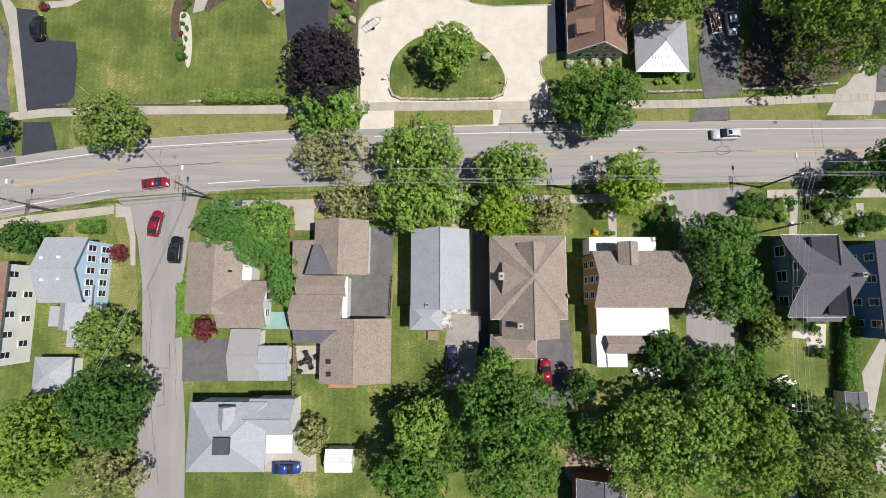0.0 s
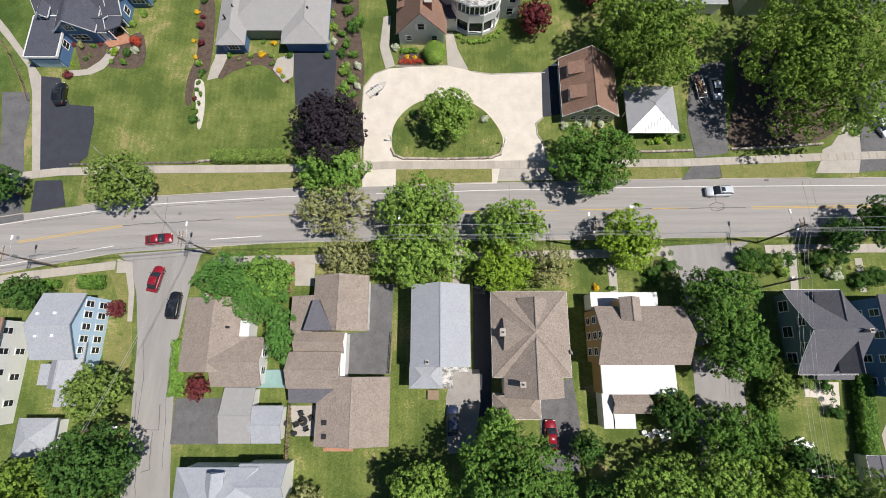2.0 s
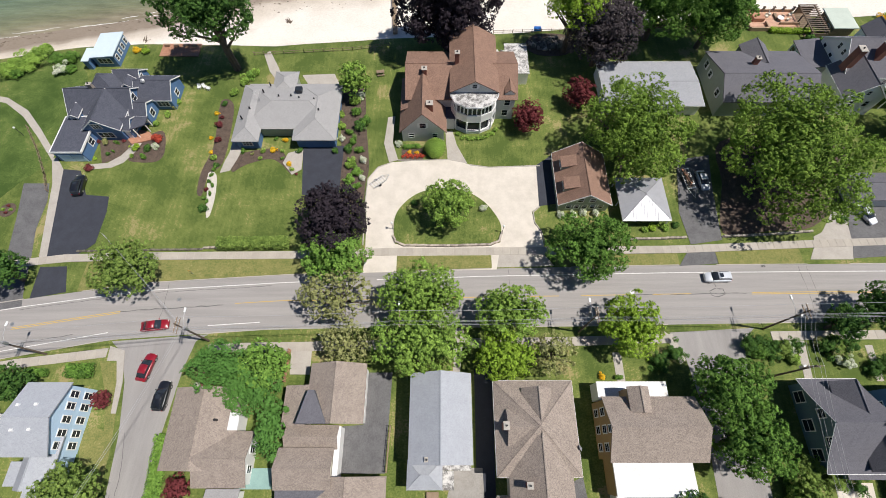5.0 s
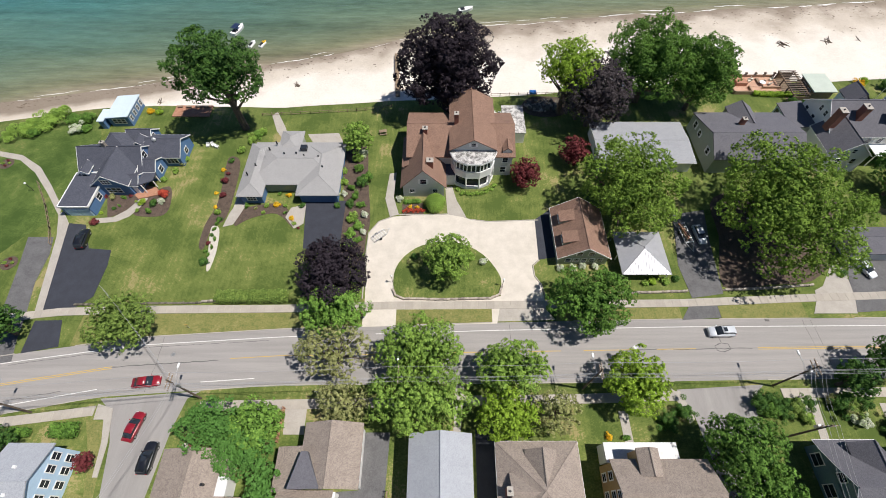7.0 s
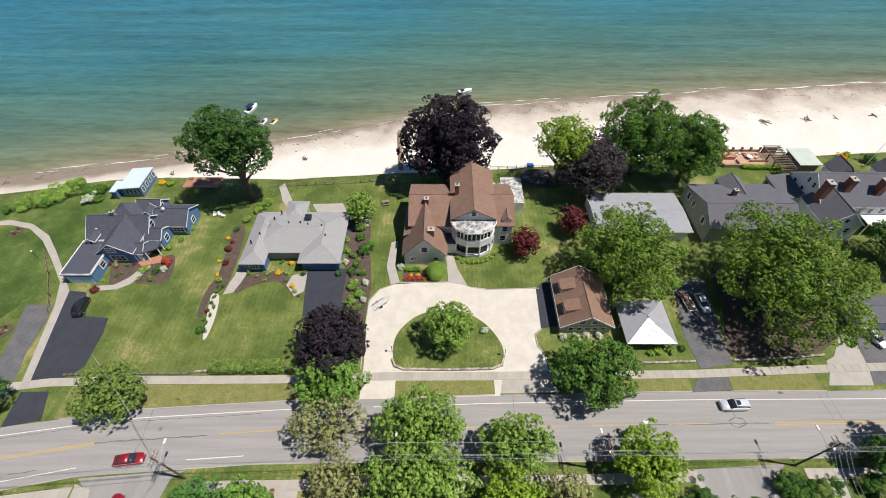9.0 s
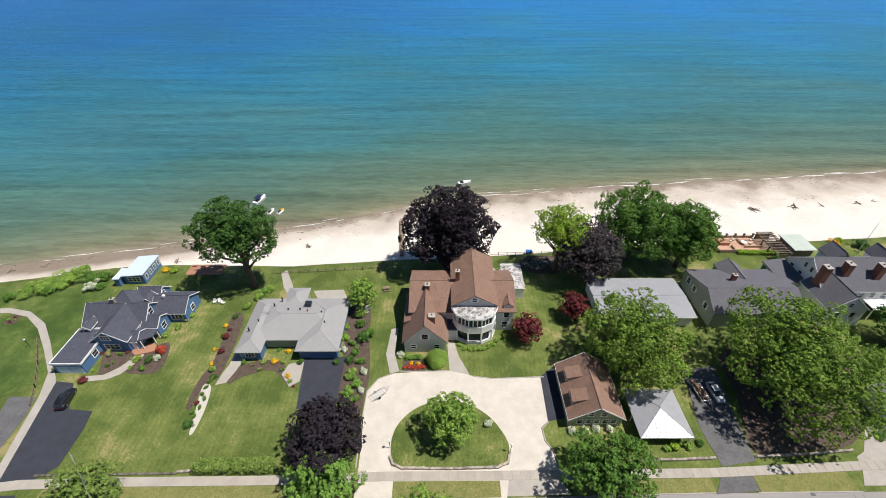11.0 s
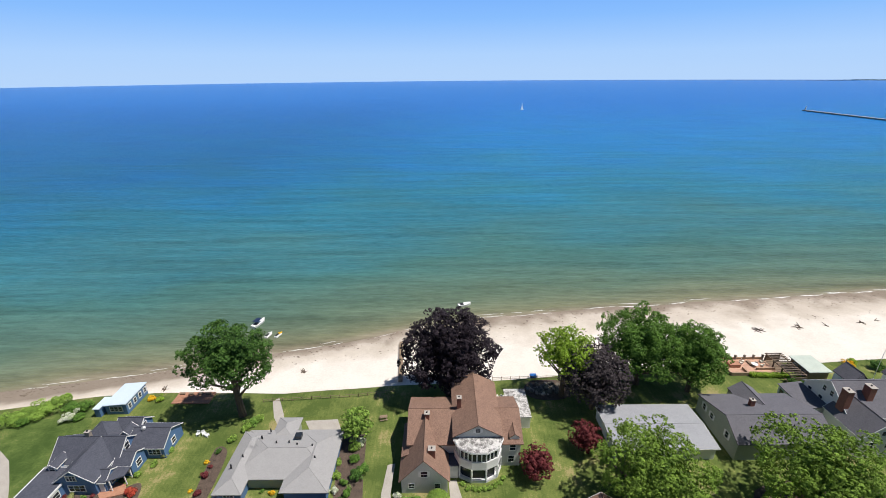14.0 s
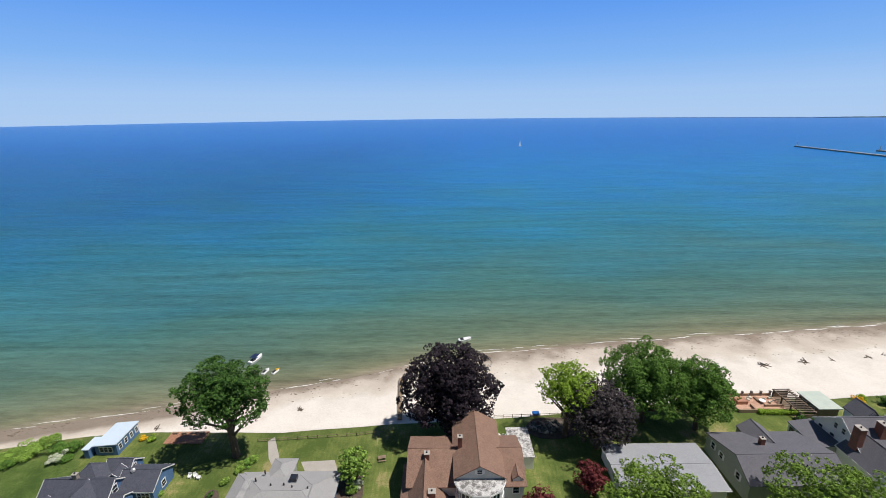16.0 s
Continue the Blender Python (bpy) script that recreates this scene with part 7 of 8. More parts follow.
def power_line(a, b, sag=0.8, r=0.022):
    """One sagging wire."""
    a, b = Vector(a), Vector(b)
    cu = bpy.data.curves.new("power_line", 'CURVE')
    cu.dimensions, cu.bevel_depth, cu.bevel_resolution = '3D', r, 0
    sp = cu.splines.new('POLY')
    n = 13
    sp.points.add(n - 1)
    for i in range(n):
        f = i / (n - 1)
        q = a.lerp(b, f)
        sp.points[i].co = (q.x, q.y, q.z - sag * 4 * f * (1 - f), 1)
    cu.materials.append(M["wire"])
    me_ob = new("power_line_curve", cu)
    me = bpy.data.meshes.new_from_object(me_ob.evaluated_get(bpy.context.evaluated_depsgraph_get()))
    bpy.data.objects.remove(me_ob)
    return tagged(new("power_line", me), "thin dark overhead wire between poles", "power line", "overhead wires")


ROW = [(-150, 3)] + list(SPOTS) + [(150, 22)]
for (xa, ya), (xb, yb) in zip(ROW, ROW[1:]):
    for off, hz in ((-1.1, 10.85), (-0.5, 10.85), (1.1, 10.85), (0, 8.6), (0, 7.6)):
        power_line((xa, ya + off, hz), (xb, yb + off, hz))
chain = [SPOTS[4], back, far_back]
for (xa, ya), (xb, yb) in zip(chain, chain[1:]):
    for off in (-1.1, -0.5, 0.5, 1.1):
        power_line((xa + off, ya, 10.85), (xb + off, yb, 10.85))
for off in (0, 0.5):
    power_line((SPOTS[1][0], SPOTS[1][1], 8.6 + off), (*(-50.65, -10.08), 8.6 + off))
    power_line((SPOTS[1][0], SPOTS[1][1], 8.6 + off), (*(-58.32, 34.38), 8 + off))

# white signpost on the verge
sp = thing("signpost", "white street sign on a thin post", "sign", *(-20.29, 18.22))
part("post", tube(bmesh.new(), (0, 0, 0), (0, 0, 2.6), 0.04), M["steel"], sp)
part("plate", box_bm(-0.45, 0.45, -0.02, 0.02, 2.3, 2.6, 0.01), M["trim"], sp)
part("plate", box_bm(-0.02, 0.02, -0.45, 0.45, 2.62, 2.9, 0.01), M["trim"], sp)
sp = thing("signpost", "small yellow sign on the verge", "sign", *(-45.8, 30.12))
part("post", tube(bmesh.new(), (0, 0, 0), (0, 0, 1.6), 0.03), M["steel"], sp)
part("plate", box_bm(-0.3, 0.3, -0.02, 0.02, 1.3, 1.7, 0.01), M["yellow"], sp)

# ---- lake shore things ----


def boat(x, y, heading, length, width, label, canopy=True, z=WATER):
    b = thing("boat", label, "boat", x, y, z, heading)
    bm = bmesh.new()
    rings = []
    for f, wd, h in ((-0.5, 0.8, 0.75), (-0.2, 1.0, 0.7), (0.15, 0.95, 0.75), (0.38, 0.55, 0.9), (0.5, 0.06, 1.0)):
        px, hw = f * length, wd * width / 2
        rings.append([bm.verts.new(p) for p in ((px, -hw, h), (px, -hw * 0.8, -0.2), (px, 0, -0.35), (px, hw * 0.8, -0.2), (px, hw, h))])
    for a, c in zip(rings, rings[1:]):
        for i in range(4):
            bm.faces.new((a[i], a[i + 1], c[i + 1], c[i]))
        bm.faces.new((a[4], a[0], c[0], c[4]))
    bm.faces.new(rings[0][::-1])
    bmesh.ops.recalc_face_normals(bm, faces=bm.faces[:])
    part("hull", bm, M["trim"], b)
    part("seat", box_bm(-length * 0.35, -length * 0.1, -width * 0.3, width * 0.3, 0.7, 0.95, 0.05), M["black"], b)
    if canopy:
        part("canopy", box_bm(-length * 0.3, length * 0.15, -width * 0.4, width * 0.4, 1.75, 1.85, 0.04), PAINT["dark_blue"], b)
        for s in (-1, 1):
            for f in (-0.28, 0.13):
                part("canopy_post", tube(bmesh.new(), (f * length, s * width * 0.37, 0.7), (f * length, s * width * 0.37, 1.8), 0.03), M["steel"], b)
    return b


def jet_ski(x, y, heading, paint, label):
    b = thing("jet_ski", label, "jet ski", x, y, WATER, heading)
    bm = box_bm(-1.5, 1.2, -0.55, 0.55, -0.1, 0.45, 0.15)
    part("hull", bm, M["trim"], b)
    bm = bmesh.new()
    bmesh.ops.create_cone(bm, segments=10, radius1=0.5, radius2=0.12, depth=1.0, cap_ends=True, matrix=pose(1.3, 0, 0.3, 0, 80, 0))
    part("bow", bm, paint, b)
    part("seat", box_bm(-1.2, 0.2, -0.22, 0.22, 0.42, 0.8, 0.08), M["black"], b)
    part("cowl", box_bm(0.2, 0.9, -0.35, 0.35, 0.42, 0.85, 0.12), paint, b)
    part("handlebar", tube(bmesh.new(), (0.35, -0.4, 1.0), (0.35, 0.4, 1.0), 0.03), M["black"], b)
    return b


boat(*(-61.6, 126.1), 70, 5.6, 2.2, "white motor boat with a dark canopy")
boat(*(7.36, 137.39), 20, 4.8, 1.9, "small white boat moored near the beach", False)
jet_ski(*(-55.79, 119.06), 75, M["trim"], "white and blue jet ski at anchor")
jet_ski(*(-52.67, 119.04), 70, M["flower_y"], "yellow and black jet ski at anchor")
sb = thing("sailboat", "distant white sailing boat", "boat", *(177.26, 1017.1), WATER, 30)
bm = bmesh.new()
v = [bm.verts.new(p) for p in ((-2, 0, 1), (2.5, 0.1, 1), (0.3, 0, 15), (-2, 0.3, 1), (2.5, 0.4, 1), (0.3, 0.3, 15))]
for f in ((0, 1, 2), (5, 4, 3), (0, 3, 4, 1), (1, 4, 5, 2), (2, 5, 3, 0)):
    bm.faces.new([v[i] for i in f])
part("sail", bm, M["trim"], sb)
part("hull", box_bm(-4, 4.5, -1.2, 1.2, -0.3, 1.0, 0.3), M["trim"], sb)


def pier(xa, ya, xb, yb, label):
    p = thing("pier", label, "pier", xa, ya, WATER, math.degrees(math.atan2(yb - ya, xb - xa)))
    d = math.hypot(xb - xa, yb - ya)
    part("deck", box_bm(0, d, -3, 3, -1, 2.4, 0.3), M["concrete"], p)
    part("beacon", tube(bmesh.new(), (4, 0, 2), (4, 0, 10), 1.2, 0.8), M["trim"], p)


pier(*(726.37, 917.86), *(704.72, 642.92), "long grey concrete harbour pier far out in the lake")
pier(*(784.4, 803), *(810.03, 725.03), "second dark harbour pier far out")


def far_coast():
    bm = bmesh.new()
    rows = []
    for i in range(60):
        f = i / 59
        az = radians(39.5 + 13 * f)
        x, y = 4600 * math.sin(az), 4600 * math.cos(az)
        hgt = 1 + 9 * min(1, f * 3) * (0.7 + 0.5 * noise.noise((i * 0.4, 0, 2)))
        rows.append([bm.verts.new((x, y, WATER - 1)), bm.verts.new((x + 30, y + 30, hgt)), bm.verts.new((x + 90, y + 90, WATER - 1))])
    for a, b in zip(rows, rows[1:]):
        for k in range(2):
            bm.faces.new((a[k], b[k], b[k + 1], a[k + 1])).smooth = True
    # distance haze is mixed into the woods' bluish colour
    tagged(link("far_coast", bm, mat("hazed_far_woods", (0.06, 0.11, 0.15), (0.04, 0.08, 0.12), 0.95, 0.01, 0.05, bump=0.0)), "low wooded coast on the horizon", "coast", "", "structure")


far_coast()


def foam():
    """Broken lines of surf along the shore."""
    rng = random.Random(4)
    bm = bmesh.new()
    foam_m = mat("foam", (0.8, 0.79, 0.76), (0.6, 0.58, 0.54), 0.9, 0.8, 6.0)
    for off, dens, wd in ((-0.3, 0.85, 0.24), (1.2, 0.4, 0.16), (4.5, 0.03, 0.12)):
        x = -150.0
        while x < 220:
            ln = rng.uniform(1.5, 12)
            if rng.random() < dens:
                n = max(2, int(ln / 0.7))
                o = off + rng.uniform(-0.5, 0.5)
                prev = None
                for i in range(n + 1):
                    q = x + ln * i / n
                    y = lerp_line(SHORE, q) + (1.2 * noise.noise((q * 0.06, 0, 3)) if off < 3 else 0) + o + 0.35 * noise.noise((q * 0.5, off, 0))
                    h = wd * math.sin(math.pi * i / n) * rng.uniform(0.4, 1.2) * (1.7 if q > 60 else 1) + 0.02
                    cur = (bm.verts.new((q, y - h, WATER + 0.03)), bm.verts.new((q, y, WATER + 0.07)), bm.verts.new((q, y + h * 0.5, WATER + 0.03)))
                    if prev:
                        bm.faces.new((prev[0], cur[0], cur[1], prev[1]))
                        bm.faces.new((prev[1], cur[1], cur[2], prev[2]))
                    prev = cur
            x += ln + rng.uniform(0.3, 3)
    tagged(link("surf", bm, foam_m), "broken white lines of surf along the shore", "surf", "", "stuff")


foam()


def driftwood(x, y, z, n, spread, label, seed):
    d = thing("driftwood", label, "driftwood", x, y, z)
    rng = random.Random(seed)
    for k in range(n):
        a = rng.uniform(0, math.pi)
        ln = rng.uniform(0.6, 1.0) * spread
        u, v = rng.uniform(-0.3, 0.3) * spread, rng.uniform(-0.2, 0.2) * spread
        bm = bmesh.new()
        tube(bm, (u - ln / 2 * math.cos(a), v - ln / 2 * math.sin(a), rng.uniform(0, 0.2)), (u + ln / 2 * math.cos(a), v + ln / 2 * math.sin(a), rng.uniform(0.1, 0.8)), 0.16, 0.07, 7)
        part("branch", bm, M["pole"], d)


driftwood(*(99.25, 118.51), -1.35, 9, 3.4, "tangled dark driftwood on the sand", 1)
driftwood(*(113.23, 120.13), -1.35, 5, 3.6, "dark driftwood logs on the sand", 2)
driftwood(*(135.02, 122.45), -1.4, 4, 2.4, "dark driftwood on the sand", 3)
driftwood(*(141.44, 123.48), -1.4, 3, 2.0, "dark driftwood on the sand", 4)
driftwood(*(121.86, 120.43), -1.4, 2, 2.5, "thin driftwood branch on the sand", 5)
driftwood(*(-39.01, 99.45), -1.2, 6, 1.8, "small heap of driftwood on the sand", 6)
driftwood(*(-115.6, 88.63), -1.6, 6, 3, "driftwood at the water's edge", 7)
driftwood(*(-108.62, 91.11), -1.7, 3, 4, "driftwood log at the water's edge", 8)
driftwood(*(-72.89, 92.13), -1.0, 5, 2.4, "dark driftwood beside the cottage", 9)

# timber groyne across the beach
ax, ay = (-12.99, 113.08)
bx, by = (-11.62, 94.4)
g = thing("groyne", "weathered timber groyne across the beach", "groyne", ax, ay, -1.8)
d = math.hypot(bx - ax, by - ay)
for k in range(16):
    f = (k + 0.5) / 16
    part("plank", box_bm(f * (bx - ax) - 0.55, f * (bx - ax) + 0.55, f * (by - ay) - d / 34, f * (by - ay) + d / 34, 0.0, 1.15 + 0.5 * f, 0.02), M["wood"], g)


def post_fence(pts, gap, height, label, rails=2, m="wood", z=0.0):
    f = thing("fence", label, "fence", *pts[0], z)
    for (xa, ya), (xb, yb) in zip(pts, pts[1:]):
        d = math.hypot(xb - xa, yb - ya)
        n = max(1, round(d / gap))
        for i in range(n + 1):
            q = i / n
            x, y = xa + q * (xb - xa) - pts[0][0], ya + q * (yb - ya) - pts[0][1]
            part("post", box_bm(x - 0.06, x + 0.06, y - 0.06, y + 0.06, -0.2, height), M[m], f)
        for k in range(rails):
            zz = height * (k + 0.8) / rails - 0.1
            part("rail", tube(bmesh.new(), (xa - pts[0][0], ya - pts[0][1], zz), (xb - pts[0][0], yb - pts[0][1], zz), 0.045, n=5), M[m], f)
    return f


post_fence([(-44.76, 86.31), (-33.05, 87.14), (-21.5, 87.99), (-12.82, 89.53)], 2.2, 1.0, "low wooden post fence above the beach")
post_fence([(12.56, 93.91), (26.76, 94.34), (39.12, 94.54)], 2.2, 1.0, "low wooden post fence above the beach")
post_fence([(-89.74, 64.27), (-84.99, 57.87), (-81.35, 52.02), (-79.27, 47.95)], 1.8, 1.0, "weathered rail fence beside the driveway")
post_fence([(-8.19, 4.08), (-8.49, -2.42)], 0.7, 1.5, "dark wooden fence beside the driveway", 3)
post_fence([(-24.36, -7.3), (-24.29, -13.76), (-24.03, -22.75)], 0.7, 1.6, "brown wooden fence between the gardens", 3)
post_fence([(-25.77, 16.08), (-25.95, 10.91)], 0.6, 1.5, "red-brown wooden fence beside the front garden", 3, "redwood")


# ---- small garden and beach things ----
def chair(x, y, rz, label, m="trim", z=0.0):
    c = thing("garden_chair", label, "chair", x, y, z, rz)
    part("seat", box_bm(-0.35, 0.35, -0.35, 0.35, 0.36, 0.42, 0.02), M[m], c)
    b = part("backrest", box_bm(-0.35, 0.35, 0.3, 0.38, 0.4, 1.05, 0.02), M[m], c)
    for u in (-0.3, 0.3):
        part("armrest", box_bm(u - 0.06, u + 0.06, -0.35, 0.35, 0.6, 0.65, 0.01), M[m], c)
        for v in (-0.3, 0.3):
            part("leg", box_bm(u - 0.04, u + 0.04, v - 0.04, v + 0.04, 0, 0.6 if v < 0 else 0.4), M[m], c)
    return c


for k, (x, y) in enumerate(((-55.33, 75.75), (-54.21, 75.93), (-53.16, 75.38), (13.04, 87.16), (14.22, 87.16), (32.16, -11.57), (33.08, -11.94), (33.87, -11.39))):
    chair(x, y, 40 * k, "white garden chair on the lawn")


def picnic_table(x, y, rz, label, m="wood"):
    t = thing("picnic_table", label, "table", x, y, 0, rz)
    for k in range(5):
        part("board", box_bm(-0.9, 0.9, -0.37 + k * 0.15, -0.24 + k * 0.15, 0.72, 0.76), M[m], t)
    for s in (-1, 1):
        part("bench", box_bm(-0.9, 0.9, s * 0.75 - 0.13, s * 0.75 + 0.13, 0.42, 0.46), M[m], t)
        part("leg_frame", box_bm(s * 0.65 - 0.04, s * 0.65 + 0.04, -0.8, 0.8, 0.36, 0.42), M[m], t)
        for q in (-1, 1):
            part("leg", tube(bmesh.new(), (s * 0.65, q * 0.75, 0), (s * 0.65, q * 0.3, 0.72), 0.05, n=5), M[m], t)


picnic_table(*(-14.29, 80.19), 10, "wooden picnic table on the back lawn")
picnic_table(*(56.9, -13.33), 20, "pale garden table on the lawn", "trim")
picnic_table(*(35.36, -11.85), 20, "white garden table on the lawn", "trim")


def trailer(x, y, rz, label, m="steel"):
    t = thing("trailer", label, "trailer", x, y, 0.06, rz)
    for s in (-0.7, 0.7):
        part("beam", box_bm(-1.6, 1.4, s - 0.05, s + 0.05, 0.5, 0.6), M[m], t)
        part("drawbar", tube(bmesh.new(), (1.4, s, 0.55), (2.6, 0, 0.5), 0.05), M[m], t)
        w = part("wheel", tube(bmesh.new(), (-0.2, s * 1.2 - 0.08, 0.3), (-0.2, s * 1.2 + 0.08, 0.3), 0.3, n=16), M["rubber"], t)
    for k in range(6):
        part("slat", box_bm(-1.5 + k * 0.55, -1.4 + k * 0.55, -0.75, 0.75, 0.58, 0.64), M["trim"], t)
    return t


trailer(*(-12.89, 50.05), 40, "small white boat trailer on the drive")
trailer(*(49.9, 50.6), -84, "long flat trailer with a load of timber in the shaded yard").scale = (1.7, 1.2, 1.1)
for k in range(5):
    lg = link("timber", box_bm(-1.9, 1.9 - 0.3 * (k % 3), -0.16, 0.16, 0, 0.22, 0.03), M["redwood" if k % 2 else "wood"])
    lg.matrix_basis = pose(49.5 + 0.32 * (k % 3), 50.4 + 0.2 * k, 0.78 + 0.24 * (k // 3), 0, 0, -84 + 4 * k)
    tagged(lg, "rough timber beam lying on the trailer", "timber", "trailer load")
tp = link("tarp", box_bm(-0.9, 0.9, -0.6, 0.6, 0, 0.7, 0.25), M["tarp"])
tp.location = (*(23.51, 95.1), 0)
tagged(tp, "bright blue tarpaulin over a heap", "tarpaulin")
fp = thing("flagpole", "tall white flagpole by the beach", "flagpole", *(111.92, 93.14))
part("pole", tube(bmesh.new(), (0, 0, 0), (0, 0, 11), 0.07, 0.04), M["trim"], fp)
dk = thing("beach_deck", "weathered wooden beach deck with benches", "deck", *(-62.68, 87.86))
for k in range(12):
    part("board", box_bm(-4.6, 4.6, -2.0 + k * 0.34, -1.69 + k * 0.34, -0.5, 0.25), M["redwood"], dk)
for u in (-3.4, -1.2, 1.2, 3.2):
    part("bench", box_bm(u - 0.6, u + 0.6, 1.0, 1.5, 0.25, 0.7, 0.03), M["wood"], dk)


def lamp_post(x, y, label):
    t = thing("lamp_post", label, "lamp", x, y)
    part("post", tube(bmesh.new(), (0, 0, 0), (0, 0, 2.4), 0.05), M["black"], t)
    bm = bmesh.new()
    bmesh.ops.create_uvsphere(bm, u_segments=12, v_segments=8, radius=0.22, matrix=Matrix.Translation((0, 0, 2.55)))
    part("globe", bm, M["lamp"], t)


for x, y in ((-89.92, 62.16), (62.5, 52.93), (-9.55, 39.51), (11.55, 38.79)):
    lamp_post(x, y, "slim garden lamp post with a pale globe")

# ---- road wear ----


def crack(pts, w, label="dark tar seam on the asphalt"):
    bm = bmesh.new()
    rng = random.Random(int(abs(pts[0][0] * 11 + pts[0][1])))
    fine = []
    for (xa, ya), (xb, yb) in zip(pts, pts[1:]):
        n = max(2, int(math.hypot(xb - xa, yb - ya) / 0.8))
        fine += [(xa + (xb - xa) * i / n + rng.uniform(-0.08, 0.08), ya + (yb - ya) * i / n + rng.uniform(-0.08, 0.08)) for i in range(n)]
    fine.append(pts[-1])
    prev = None
    for i, (x, y) in enumerate(fine):
        j = min(i + 1, len(fine) - 1)
        dx, dy = fine[j][0] - fine[max(0, i - 1)][0], fine[j][1] - fine[max(0, i - 1)][1]
        q = math.hypot(dx, dy) or 1
        h = w * rng.uniform(0.3, 0.7)
        cur = (bm.verts.new((x - dy / q * h, y + dx / q * h, 0.024)), bm.verts.new((x + dy / q * h, y - dx / q * h, 0.024)))
        if prev:
            bm.faces.new((prev[0], prev[1], cur[1], cur[0]))
        prev = cur
    tagged(link("tar_seam", bm, M["tar"]), label, "road seam", "", "structure")


crack([(x, (nth(x) + sth(x)) / 2 - 0.05) for x in np.arange(-57, -36, 3.0)], 0.16)
crack([(x, (nth(x) + sth(x)) / 2 - 0.05) for x in np.arange(34, 57, 3.0)], 0.14)
crack([(x, nth(x) - 2.0) for x in np.arange(-75, -30, 4.0)], 0.08)
crack([(x, sth(x) + 2.2) for x in np.arange(-100, -60, 4.0)], 0.1)
for x in (-50, -20, 12, 66, 67.5, 84):
    crack([(x, sth(x) + 0.3), (x + 0.4, (nth(x) + sth(x)) / 2), (x + 0.2, nth(x) - 0.3)], 0.07)
crack([(49.68, 27.33), (48.52, 26.78), (48.63, 25.91), (49.81, 25.7), (51.07, 26.24), (50.99, 27.22), (49.78, 27.33), (49.62, 28.43), (48.55, 29.21)], 0.14)
crack([(-49.8, -5.44), (-49.35, -11), (-45.39, -11.19), (-45.67, -7.3)], 0.12)
crack([(-46.31, -11.46), (-45.9, -16.93), (-47.26, -17.38)], 0.12)
crack([(-50.09, 3.1), (-49.07, -2.61), (-48.98, -11), (-47.45, -20.96), (-45.85, -29.74)], 0.08)
crack([(-44.86, 1.19), (-44.79, -6.37), (-43.82, -17.38)], 0.08)
for x, y in ((34.3, 26.57), (-47.16, 25.2), (-75.2, 20.68)):
    bm = bmesh.new()
    tube(bm, (x, y, 0.0), (x, y, 0.032), 0.36, n=20)
    tagged(link("manhole_cover", bm, M["steel"]), "round worn manhole cover in the road", "manhole cover")
x, y = (59.66, 31.8)
dr = thing("storm_drain", "iron storm drain grate by the kerb", "drain", x, y, 0.02)
for k in range(6):
    part("bar", box_bm(-0.4, 0.4, -0.3 + k * 0.11, -0.24 + k * 0.11, 0, 0.02), M["black"], dr)

# ---- garden and beach leftovers ----
rg = thing("rock_garden", "rock garden of dark tumbled stones", "rock garden", *(25.59, 90.16))
rng = random.Random(9)
x0, y0 = (25.59, 90.16)
part("bed", slab_bm([(x - x0, y - y0) for x, y in smooth_loop([(19.98, 89.69), (23.03, 93.49), (30.65, 93.26), (31.67, 89.7), (29.45, 86.51), (22.84, 86.5)])], -0.1, 0.06), M["mulch"], rg)
for k in range(130):
    a, q = rng.uniform(0, 2 * math.pi), math.sqrt(rng.random())
    ob = new("stone", dark_stone_mesh if k % 3 else stone_mesh)
    ob.parent = rg
    sc = rng.uniform(0.7, 2.2)
    ob.matrix_basis = pose(4.6 * q * math.cos(a), 2.3 * q * math.sin(a), 0.12 * sc, rng.uniform(-20, 20), rng.uniform(-20, 20), rng.uniform(0, 180)) @ Matrix.Diagonal((sc, sc, sc, 1))
for k, (bx, by, br) in enumerate(((*(-85.69, 43.73), 1.6), (*(-100.12, 70.18), 1.6))):
    slab("flower_bed", smooth_loop([(bx + br * math.cos(t), by + br * math.sin(t)) for t in (0, 1.05, 2.1, 3.14, 4.2, 5.2)]), 0.05, M["mulch"], "small round flower bed on the lawn", "flower bed", "stuff")
    for q in range(4):
        shrub(bx + 0.8 * math.cos(q * 1.6), by + 0.8 * math.sin(q * 1.6), 0.4, "red" if q % 2 else "light", "small plant in a round bed")


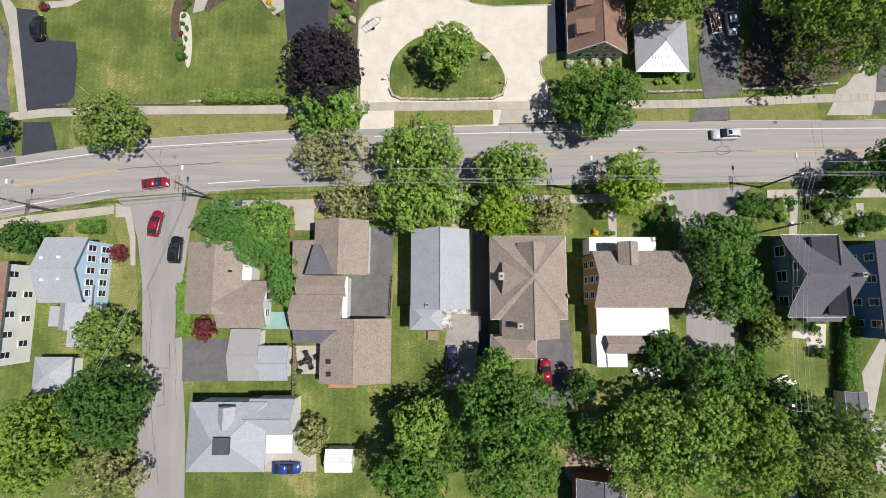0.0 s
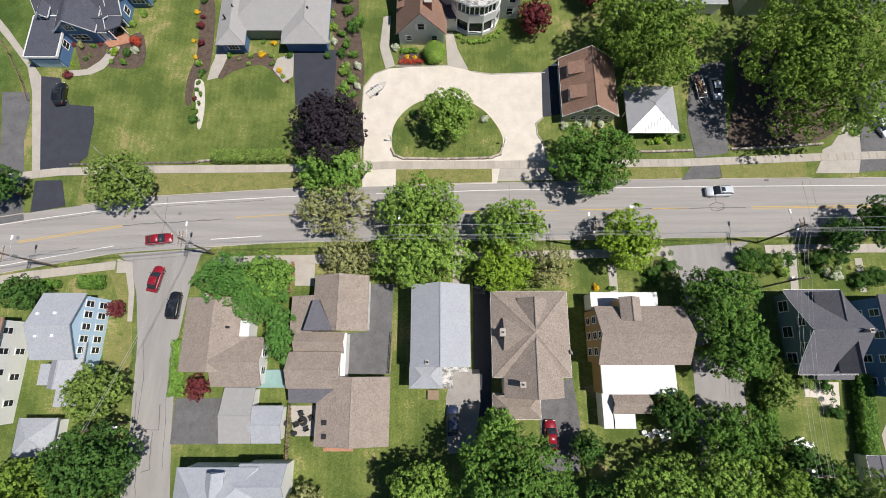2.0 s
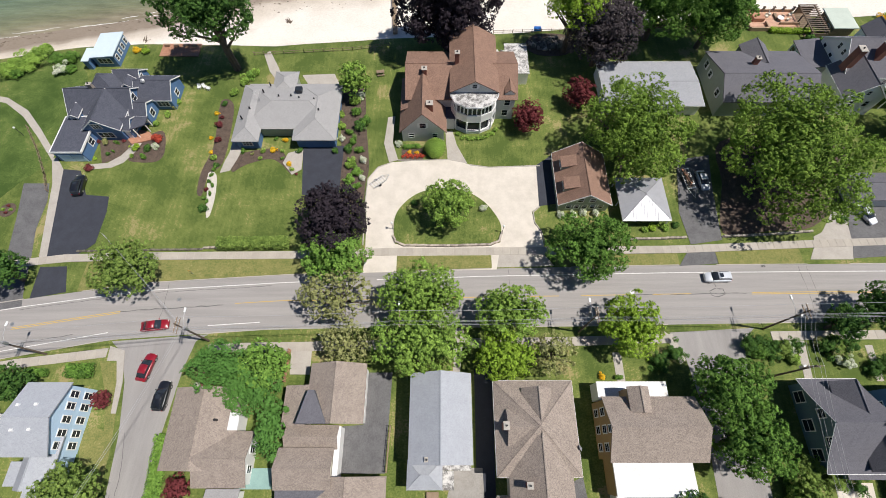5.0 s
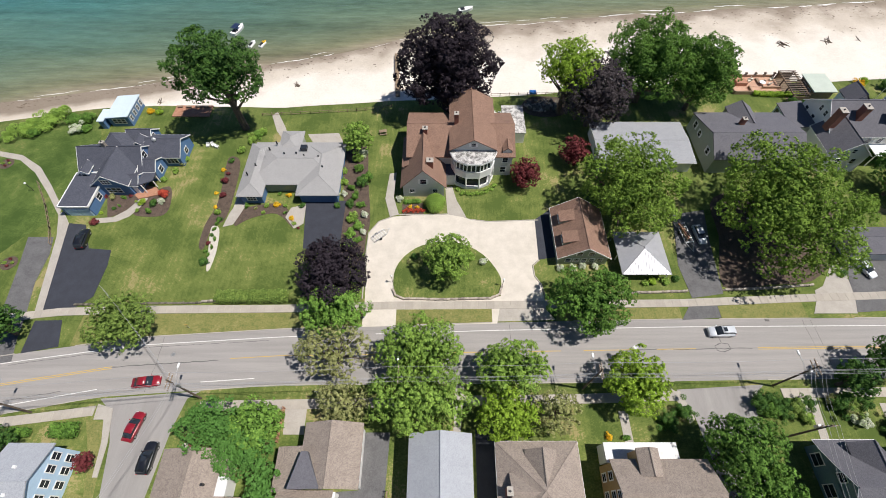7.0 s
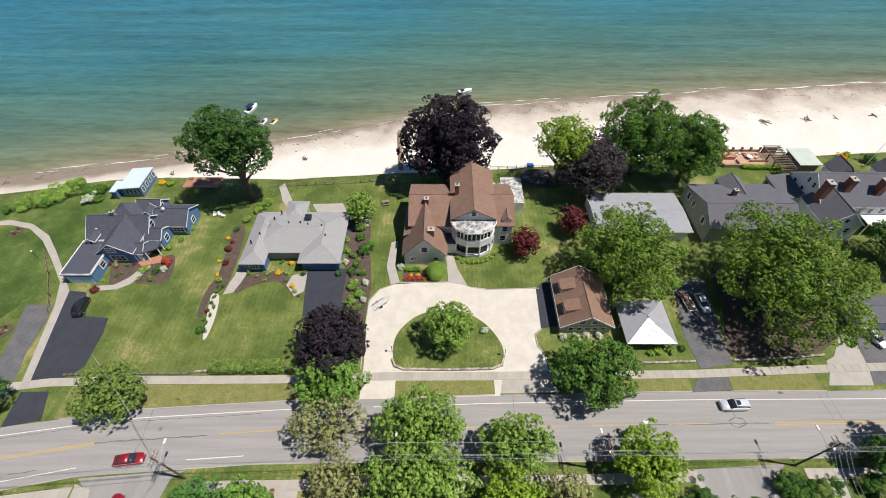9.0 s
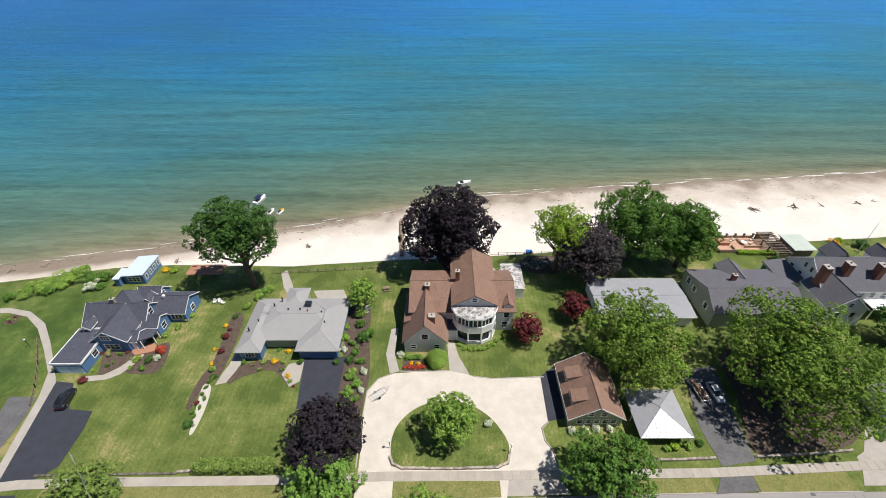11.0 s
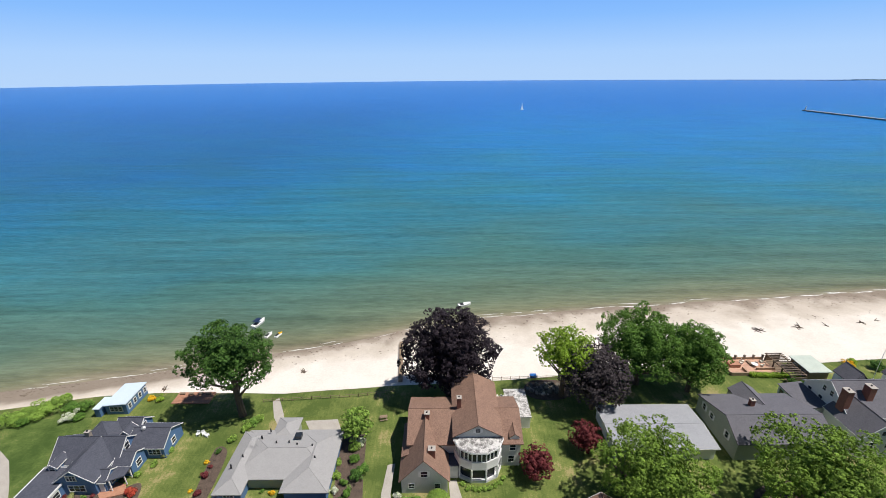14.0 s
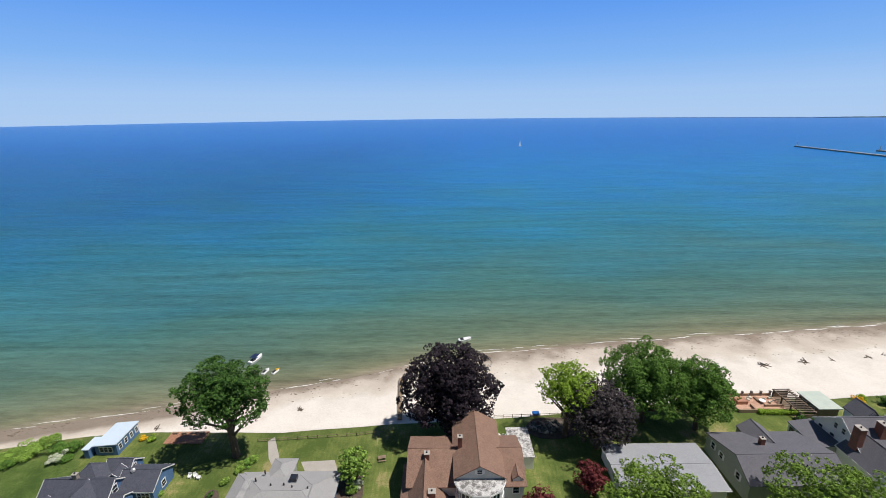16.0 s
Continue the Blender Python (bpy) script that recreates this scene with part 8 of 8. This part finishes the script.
def beach_debris():
    """Lines of dark weed and bits of wood left by the waves."""
    rng = random.Random(12)
    bm = bmesh.new()
    for k in range(900):
        x = rng.uniform(-130, 170)
        f = rng.choice((0.62, 0.8, 0.88, 0.93)) + rng.gauss(0, 0.025)
        ya, yb = lerp_line(LAWN, x), lerp_line(SHORE, x)
        y = ya + (yb - ya) * f
        z = -0.7 - 1.25 * f ** 1.3 + 0.02
        r, a = rng.uniform(0.08, 0.4) * rng.uniform(0.4, 1), rng.uniform(-0.5, 0.5)
        m = Matrix.Translation((x, y, z)) @ Matrix.Rotation(a, 4, 'Z') @ Matrix.Diagonal((r * 2.2, r * 0.5, 0.07, 1))
        bmesh.ops.create_cube(bm, size=1, matrix=m)
    tagged(link("beach_debris", bm, M["pole"]), "dark weed and wood scraps along the tide lines", "beach debris", "", "stuff")


beach_debris()

st = thing("patio_table", "dark round patio table with a closed parasol", "table", *(-22.09, -9.81), 0.05)
part("tabletop", tube(bmesh.new(), (0, 0, 0.7), (0, 0, 0.75), 0.7, n=18), M["black"], st)
part("leg", tube(bmesh.new(), (0, 0, 0), (0, 0, 0.7), 0.06), M["black"], st)
part("parasol", tube(bmesh.new(), (0, 0, 0.75), (0, 0, 2.4), 0.14, 0.05), M["wood"], st)
for k in range(4):
    x, y = (-22.09, -9.81)
    chair(x + 1.2 * math.cos(k * 1.57 + 0.4), y + 1.2 * math.sin(k * 1.57 + 0.4), math.degrees(k * 1.57 + 0.4) - 90, "dark metal chair on the patio", "black", 0.05)
for q in ((-23.43, -11.65), (-24.72, -10.09)):
    bn = link("rubbish_bin", tube(bmesh.new(), (0, 0, 0), (0, 0, 1.0), 0.32, 0.38, 12), M["black"])
    bn.location = (*q, 0.04)
    tagged(bn, "black round rubbish bin beside the patio", "bin")
slab("back_steps", [(-2.35, -5.06), (-0.54, -5.06), (-0.54, -6.56), (-2.34, -6.56)], 0.5, M["wood"], "small wooden back steps", "steps")
slab("back_deck", [(-18.75, -13.76), (-14.06, -13.76), (-14.05, -14.31), (-18.74, -14.31)], 0.3, M["redwood"], "narrow tan wooden deck", "deck")
for x, y in ((55.66, -13.42), (58.31, -13.42)):
    chair(x, y, 30, "pale garden chair on the lawn")
